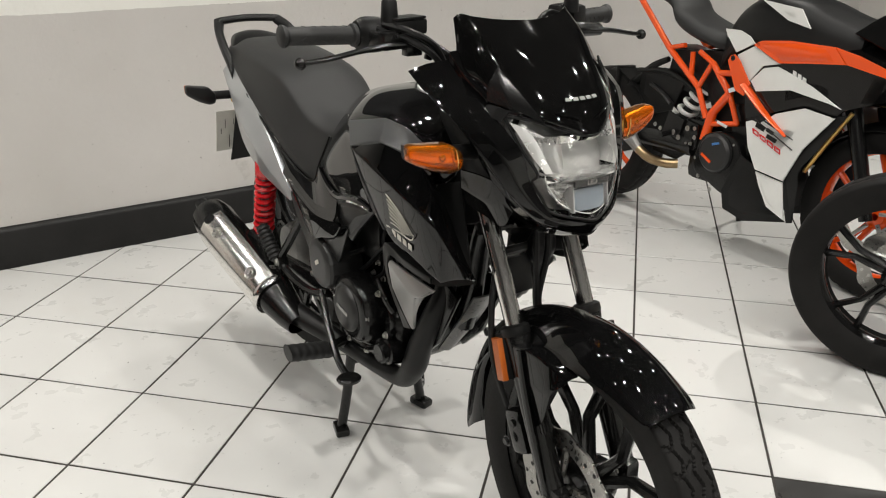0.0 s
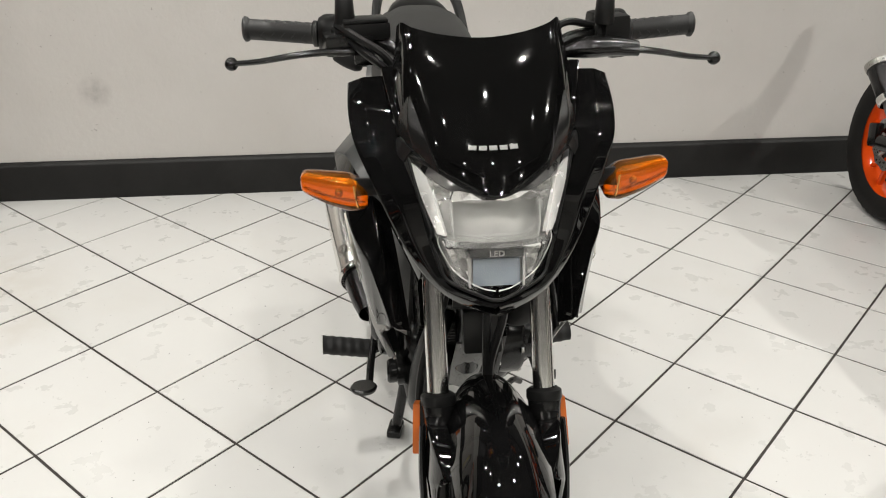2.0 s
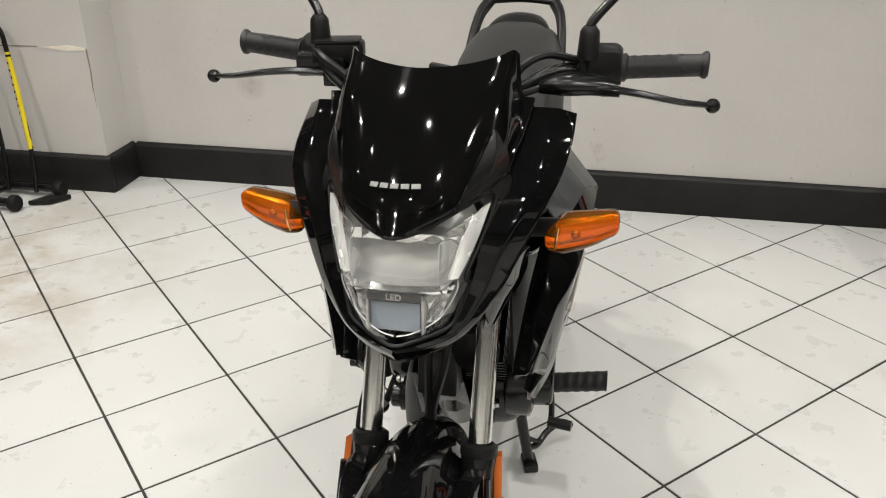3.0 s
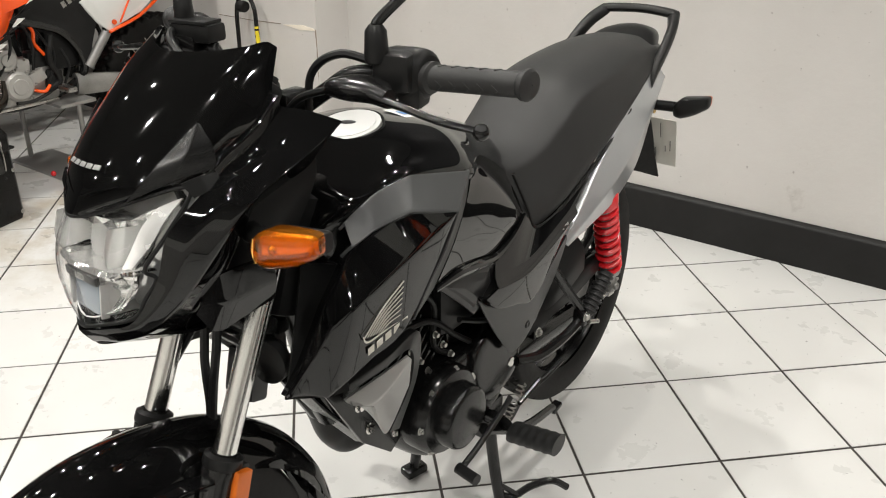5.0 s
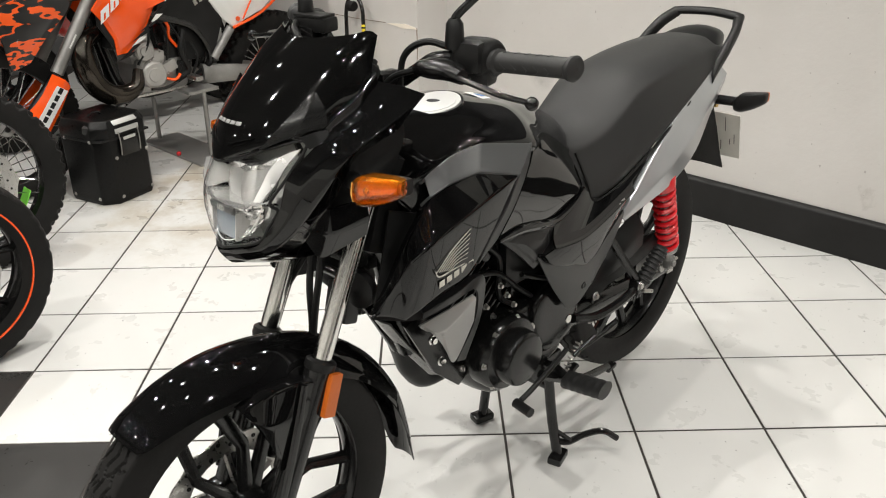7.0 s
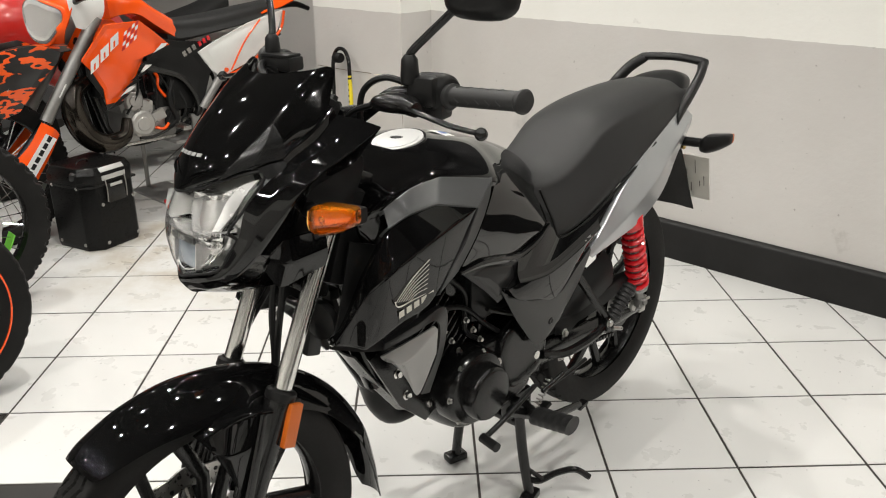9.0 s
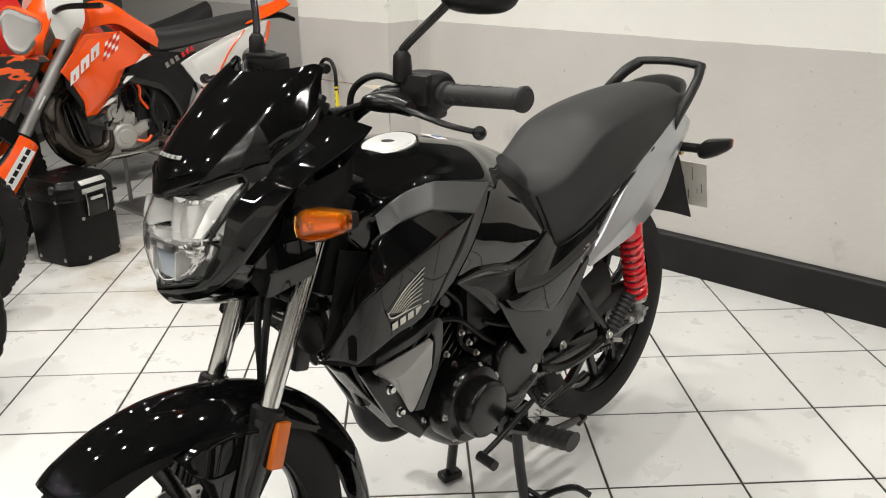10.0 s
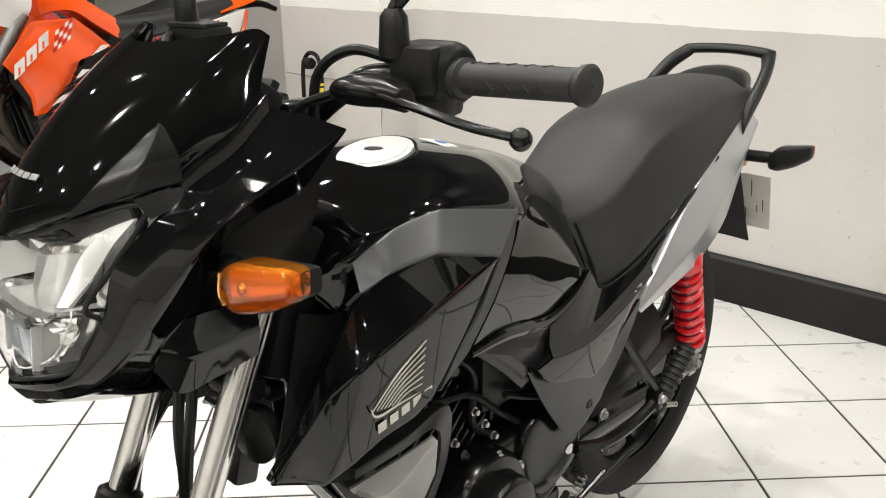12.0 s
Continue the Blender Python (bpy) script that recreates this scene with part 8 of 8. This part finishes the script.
def black_front():
    """Front end of a black machine parked nose to the row."""
    b = thing("parked_motorcycle", "black motorcycle parked nose first, its front wheel and bars showing", "motorcycle", (1.352, -0.55, 0), 200, 0)
    c = (0, 0, 0.295)
    w = cast_wheel(b, "front_wheel", c, 0.295, 0.12, 0.215, SATIN, "black cast wheel", 5)
    part("brake_disc", disc_bm(c, 0.09, 0.13, -0.062), STEEL, w, "drilled steel disc")
    part("axle_cap", lathe([(0.001, 0.03), (0.02, 0.028), (0.026, 0.0)], (0.06, 0, 0.295), (1, 0, 0), 20), CHROME, w, "bright axle cap")
    for s in (-1, 1):
        part("fork_leg", tube([(s * 0.1, 0.02, 0.27), (s * 0.1, 0.16, 0.52)], 0.026, 2, 14, False), SATIN, b, "black fork slider")
        part("fork_tube", tube([(s * 0.1, 0.15, 0.5), (s * 0.1, 0.3, 0.8)], 0.02, 2, 14, False), CHROME, b, "chrome fork tube")
        part("bar_lever", tube([(s * 0.15, 0.26, 0.82), (s * 0.25, 0.2, 0.80), (s * 0.36, 0.18, 0.78)], [0.012, 0.009, 0.007], 12, 8, True, 0.5), SATIN, b, "black lever")
        part("grip", tube([(s * 0.16, 0.3, 0.86), (s * 0.34, 0.32, 0.85)], 0.018, 2, 12, False), GRIP, b)
    part("handlebar", tube([(-0.2, 0.31, 0.86), (0, 0.33, 0.85), (0.2, 0.31, 0.86)], 0.014, 10, 10), SATIN, b)
    rows = [[(x * 0.068, c[1] - 0.318 * math.cos(a), c[2] + 0.318 * math.sin(a) - 0.03 * abs(x)) for x in (-1, -0.5, 0, 0.5, 1)] for a in np.radians((95, 115, 135, 155))]
    part("front_mudguard", sheet(rows, 20, 12, 0.004, c), PLASTIC, b, "black front mudguard")
    part("body", loft([[(wd * math.cos(t), y, z + h * math.sin(t)) for t in np.linspace(0, 2 * math.pi, 12, endpoint=False)] for y, z, wd, h in ((0.12, 0.98, 0.08, 0.05), (0.2, 0.99, 0.17, 0.1), (0.36, 0.95, 0.19, 0.14), (0.6, 0.85, 0.16, 0.2), (0.85, 0.78, 0.12, 0.16))], 18, 26), GLOSS, b, "black headlamp fairing and tank")


def row_front(name, label, at, turn, knobby):
    """A wheel, fork and yoke of a machine parked across the aisle; no more of it is in sight."""
    b = thing(name, label, "motorcycle", (*at, 0), turn, 0)
    R = 0.325 if knobby else 0.295
    c = (0, 0, R)
    if knobby:
        w = spoked_wheel(b, "front_wheel", c, R, 0.095, 0.25, "black spoked wheel", spoke_mat=CHROME)
        part("brake_disc", disc_bm(c, 0.1, 0.145, -0.06), STEEL, w, "drilled steel disc")
        part("brake_disc", disc_bm(c, 0.1, 0.145, 0.06), STEEL, w, "drilled steel disc")
        part("disc_holes", disc_holes(c, 0.1, 0.145, -0.06, 24), PLASTIC, w)
        part("disc_holes", disc_holes(c, 0.1, 0.145, 0.06, 24), PLASTIC, w)
        part("rim_sticker", sheet([[(s * 0.03, -0.20 * math.cos(a), R - 0.20 * math.sin(a)) for a in np.radians((20, 35, 50))] for s in (-1, 1)], 6, 10, 0.004, c), GREEN, w, "green sticker")
    else:
        w = cast_wheel(b, "front_wheel", c, R, 0.115, 0.215, SATIN, "black cast wheel with an orange rim stripe")
        for s in (-1, 1):
            part("rim_stripe", lathe([(0.2275, s * 0.049), (0.232, s * 0.049), (0.232, s * 0.056), (0.2275, s * 0.056), (0.2275, s * 0.049)], c, (1, 0, 0), 72), ORANGE, w, "orange rim stripe")
        part("brake_disc", disc_bm(c, 0.09, 0.14, -0.06), STEEL, w, "drilled steel disc")
        part("brake_disc", disc_bm(c, 0.09, 0.14, 0.06), STEEL, w, "drilled steel disc")
    for s in (-1, 1):
        part("fork_leg", tube([(s * 0.1, 0.02, R - 0.03), (s * 0.1, 0.18, 0.6), (s * 0.1, 0.3, 0.85)], [0.027, 0.026, 0.022], 8, 14), SATIN, b, "black fork leg")
    part("yoke", block((0, 0.3, 0.85), (0.25, 0.06, 0.03), (-25, 0, 0), 0.008), SATIN, b)


def red_bike():
    b = thing("red_motorcycle", "red faired motorcycle at the back of the row", "motorcycle", (-3.35, 0.72, 0), 4, 3)
    cast_wheel(b, "front_wheel", (0, -0.64, 0.295), 0.295, 0.11, 0.215, SATIN, "black cast wheel")
    cast_wheel(b, "rear_wheel", (0, 0.66, 0.295), 0.295, 0.14, 0.215, SATIN, "black cast wheel")
    part("fairing", loft([[(wd * math.cos(t), y, z + h * math.sin(t)) for t in np.linspace(0, 2 * math.pi, 12, endpoint=False)] for y, z, wd, h in ((-0.72, 0.82, 0.05, 0.05), (-0.6, 0.85, 0.15, 0.15), (-0.4, 0.8, 0.2, 0.24), (-0.15, 0.72, 0.19, 0.28), (0.05, 0.65, 0.15, 0.22))], 18, 28), REDBODY, b, "red fairing")
    part("seat", loft([[(0, y, t), (w, y, t - 0.03), (w, y, t - 0.1), (-w, y, t - 0.1), (-w, y, t - 0.03)] for y, t, w in ((0.0, 0.84, 0.09), (0.2, 0.8, 0.12), (0.5, 0.86, 0.1), (0.75, 0.94, 0.05))], 18, 20), SEAT, b)
    part("engine", block((0, 0.0, 0.4), (0.24, 0.5, 0.34), (0, 0, 0), 0.05), ENGINE, b)
    for s in (-1, 1):
        part("fork_leg", tube([(s * 0.1, -0.64, 0.28), (s * 0.1, -0.42, 0.8)], 0.025, 2, 12, False), SATIN, b)
        part("swing_arm", tube([(s * 0.1, 0.15, 0.35), (s * 0.1, 0.66, 0.295)], 0.025, 2, 10, False), SATIN, b)
        part("hand_guard", sheet([[(s * 0.22, -0.42, 0.98), (s * 0.34, -0.34, 0.98)], [(s * 0.22, -0.43, 1.05), (s * 0.34, -0.34, 1.05)]], 6, 8, 0.005, (0, 0, 1)), PLASTIC, b)


def pannier():
    p = thing("pannier_case", "black aluminium pannier case with steel latches on the floor", "case", (-2.372, 0.117, 0), 15, 0)
    w, d, h = 0.262, 0.262, 0.36
    body = bmesh.new()
    prof = [(-w / 2 + 0.03, -d / 2), (w / 2 - 0.05, -d / 2), (w / 2, -d / 2 + 0.05), (w / 2, d / 2 - 0.03), (w / 2 - 0.03, d / 2), (-w / 2, d / 2), (-w / 2, -d / 2 + 0.03)]
    lo = [body.verts.new((x * 0.96, y * 0.96, 0.0)) for x, y in prof]
    l2 = [body.verts.new((x, y, 0.02)) for x, y in prof]
    hi = [body.verts.new((x, y, h - 0.055)) for x, y in prof]
    for a, b in ((lo, l2), (l2, hi)):
        for j in range(len(prof)):
            k = (j + 1) % len(prof)
            body.faces.new((a[j], a[k], b[k], b[j]))
    body.faces.new(lo[::-1])
    body.faces.new(hi)
    part("body", rounded(body, 0.006), BOX, p, "black aluminium body")
    lid = bmesh.new()
    rows = [[lid.verts.new((x * f, y * f, z)) for x, y in prof] for f, z in ((1.02, h - 0.075), (1.02, h - 0.03), (0.90, h))]
    for a, b in zip(rows, rows[1:]):
        for j in range(len(prof)):
            k = (j + 1) % len(prof)
            lid.faces.new((a[j], a[k], b[k], b[j]))
    lid.faces.new(rows[0][::-1])
    lid.faces.new(rows[-1])
    lp = part("lid", rounded(lid, 0.005), BOX, p, "black aluminium lid")
    part("lid_seam", loft([[(x * f, y * f, z) for x, y in prof] for f, z in ((1.004, h - 0.082), (1.012, h - 0.078), (1.004, h - 0.074))], 4, 40), PLASTIC, lp, "dark lid seal")
    for y in (-0.075, 0.07):
        part("lid_strap", tube([(0.02, y, h + 0.004), (0.02, y + 0.01, h + 0.016), (0.02, y + 0.05, h + 0.016), (0.02, y + 0.06, h + 0.004)], 0.004, 12, 6), SATIN, lp, "black lashing loop")
    la = part("latch", block((w / 2 + 0.007, 0.01, h - 0.115), (0.012, 0.095, 0.085), (0, 0, 0), 0.005), HALFGLOSS, p, "black latch with bright bars")
    for x, y, z, sx, sy, sz, tilt in ((w / 2 - 0.006, 0.01, h - 0.012, 0.03, 0.12, 0.005, 40), (w / 2 + 0.006, 0.01, h - 0.048, 0.005, 0.12, 0.02, 0), (w / 2 + 0.014, 0.01, h - 0.083, 0.006, 0.06, 0.012, 0)):
        part("latch_bar", block((x, y, z), (sx, sy, sz), (0, tilt, 0), 0.0015), CAPSILVER, la, "bright alloy latch bar")
    for y in (-0.04, 0.06):
        part("latch_wire", tube([(w / 2 + 0.012, y, h - 0.05), (w / 2 + 0.016, y, h - 0.1), (w / 2 + 0.012, y, h - 0.15)], 0.0025, 8, 6), STEEL, la)
    part("handle_block", block((0.06, -d / 2 + 0.005, h - 0.03), (0.035, 0.03, 0.03), (20, 0, 25), 0.006, 0.7), DULL, p, "grey corner cap")
    riv = [bolt_bm((w / 2 + 0.001, y, z), (1, 0, 0), 0.006, 0.004) for y in (-0.06, 0.1) for z in (0.03, 0.2)] + [bolt_bm((x, -d / 2 - 0.001, z), (0, -1, 0), 0.006, 0.004) for x in (-0.08, 0.07) for z in (0.03, 0.28)]
    for one in riv:
        part("rivet", one, STEEL, p)


def paddock_stand():
    p = thing("paddock_stand", "black tubular paddock stand with a yellow strip, leaning at the wall", "paddock stand", (-2.15, 1.3, 0), 0, 0)
    fr = part("handle", tube([(-0.02, -0.02, 0.03), (-0.03, 0.015, 0.19), (-0.062, 0.05, 0.5), (-0.072, 0.062, 0.63), (-0.062, 0.068, 0.685), (-0.03, 0.07, 0.712), (0.015, 0.07, 0.705), (0.045, 0.065, 0.665), (0.055, 0.06, 0.62), (0.075, 0.045, 0.45), (0.1, 0.015, 0.19), (0.108, -0.02, 0.03)], 0.0095, 70, 10), SATIN, p, "black bent tube handle")
    strip = part("warning_strip", tube([(0.0585, 0.057, 0.59), (0.075, 0.045, 0.45), (0.0985, 0.017, 0.205)], 0.0101, 20, 10), YELLOW, fr, "yellow warning strip with dark print")
    for k in range(14):
        f = k / 13
        at = V(0.0595, 0.0565, 0.58) * (1 - f) + V(0.0975, 0.019, 0.215) * f + V(-0.003, 0.003, 0) * math.sin(math.pi * f)
        part("strip_print", tube([at, at + V(0.0009, -0.001, -0.009)], 0.0105, 2, 10, False), PLASTIC, strip)
    part("roller", lathe([(0.001, -0.02), (0.022, -0.02), (0.026, -0.013), (0.026, 0.013), (0.022, 0.02), (0.001, 0.02)], (-0.03, 0.062, 0.668), (1, 0.2, 0), 20), RUBBER, p, "black rubber roller")
    base = [(-0.3, -0.15, 0.035), (0.1, -0.13, 0.035), (0.19, 0.03, 0.035)]
    part("base_frame", joined(tube([(-0.35, 0.03, 0.035), (0.17, 0.02, 0.035)], 0.018, 2, 10, False), tube([(-0.35, -0.15, 0.035), (0.08, -0.15, 0.035)], 0.018, 2, 10, False), tube([(-0.06, -0.15, 0.035), (-0.04, 0.03, 0.035)], 0.013, 2, 8, False)), SATIN, p, "black tubular base")
    part("wheel", lathe([(0.001, -0.016), (0.03, -0.016), (0.034, -0.01), (0.034, 0.01), (0.03, 0.016), (0.001, 0.016)], (0.1, -0.15, 0.034), (1, 0, 0), 20), RUBBER, p)
    part("wheel", lathe([(0.001, -0.016), (0.03, -0.016), (0.034, -0.01), (0.034, 0.01), (0.03, 0.016), (0.001, 0.016)], (0.19, 0.02, 0.034), (1, 0, 0), 20), RUBBER, p)
    part("pad", rounded(prism([(0.12, -0.10, 0.004), (0.2, -0.075, 0.004), (0.25, 0.0, 0.004), (0.16, -0.03, 0.004)], 0.02, (0, 0, 1)), 0.003), PLASTIC, p)


sport_bike()
enduro()
black_front()
row_front("parked_motorcycle", "black motorcycle with orange rim stripe, front wheel showing", (-1.36, -0.84), 180, False)
row_front("parked_motorcycle", "off-road motorcycle with spoked knobbly front wheel showing", (-1.99, -0.545), 178, True)
red_bike()
pannier()
paddock_stand()


floor()
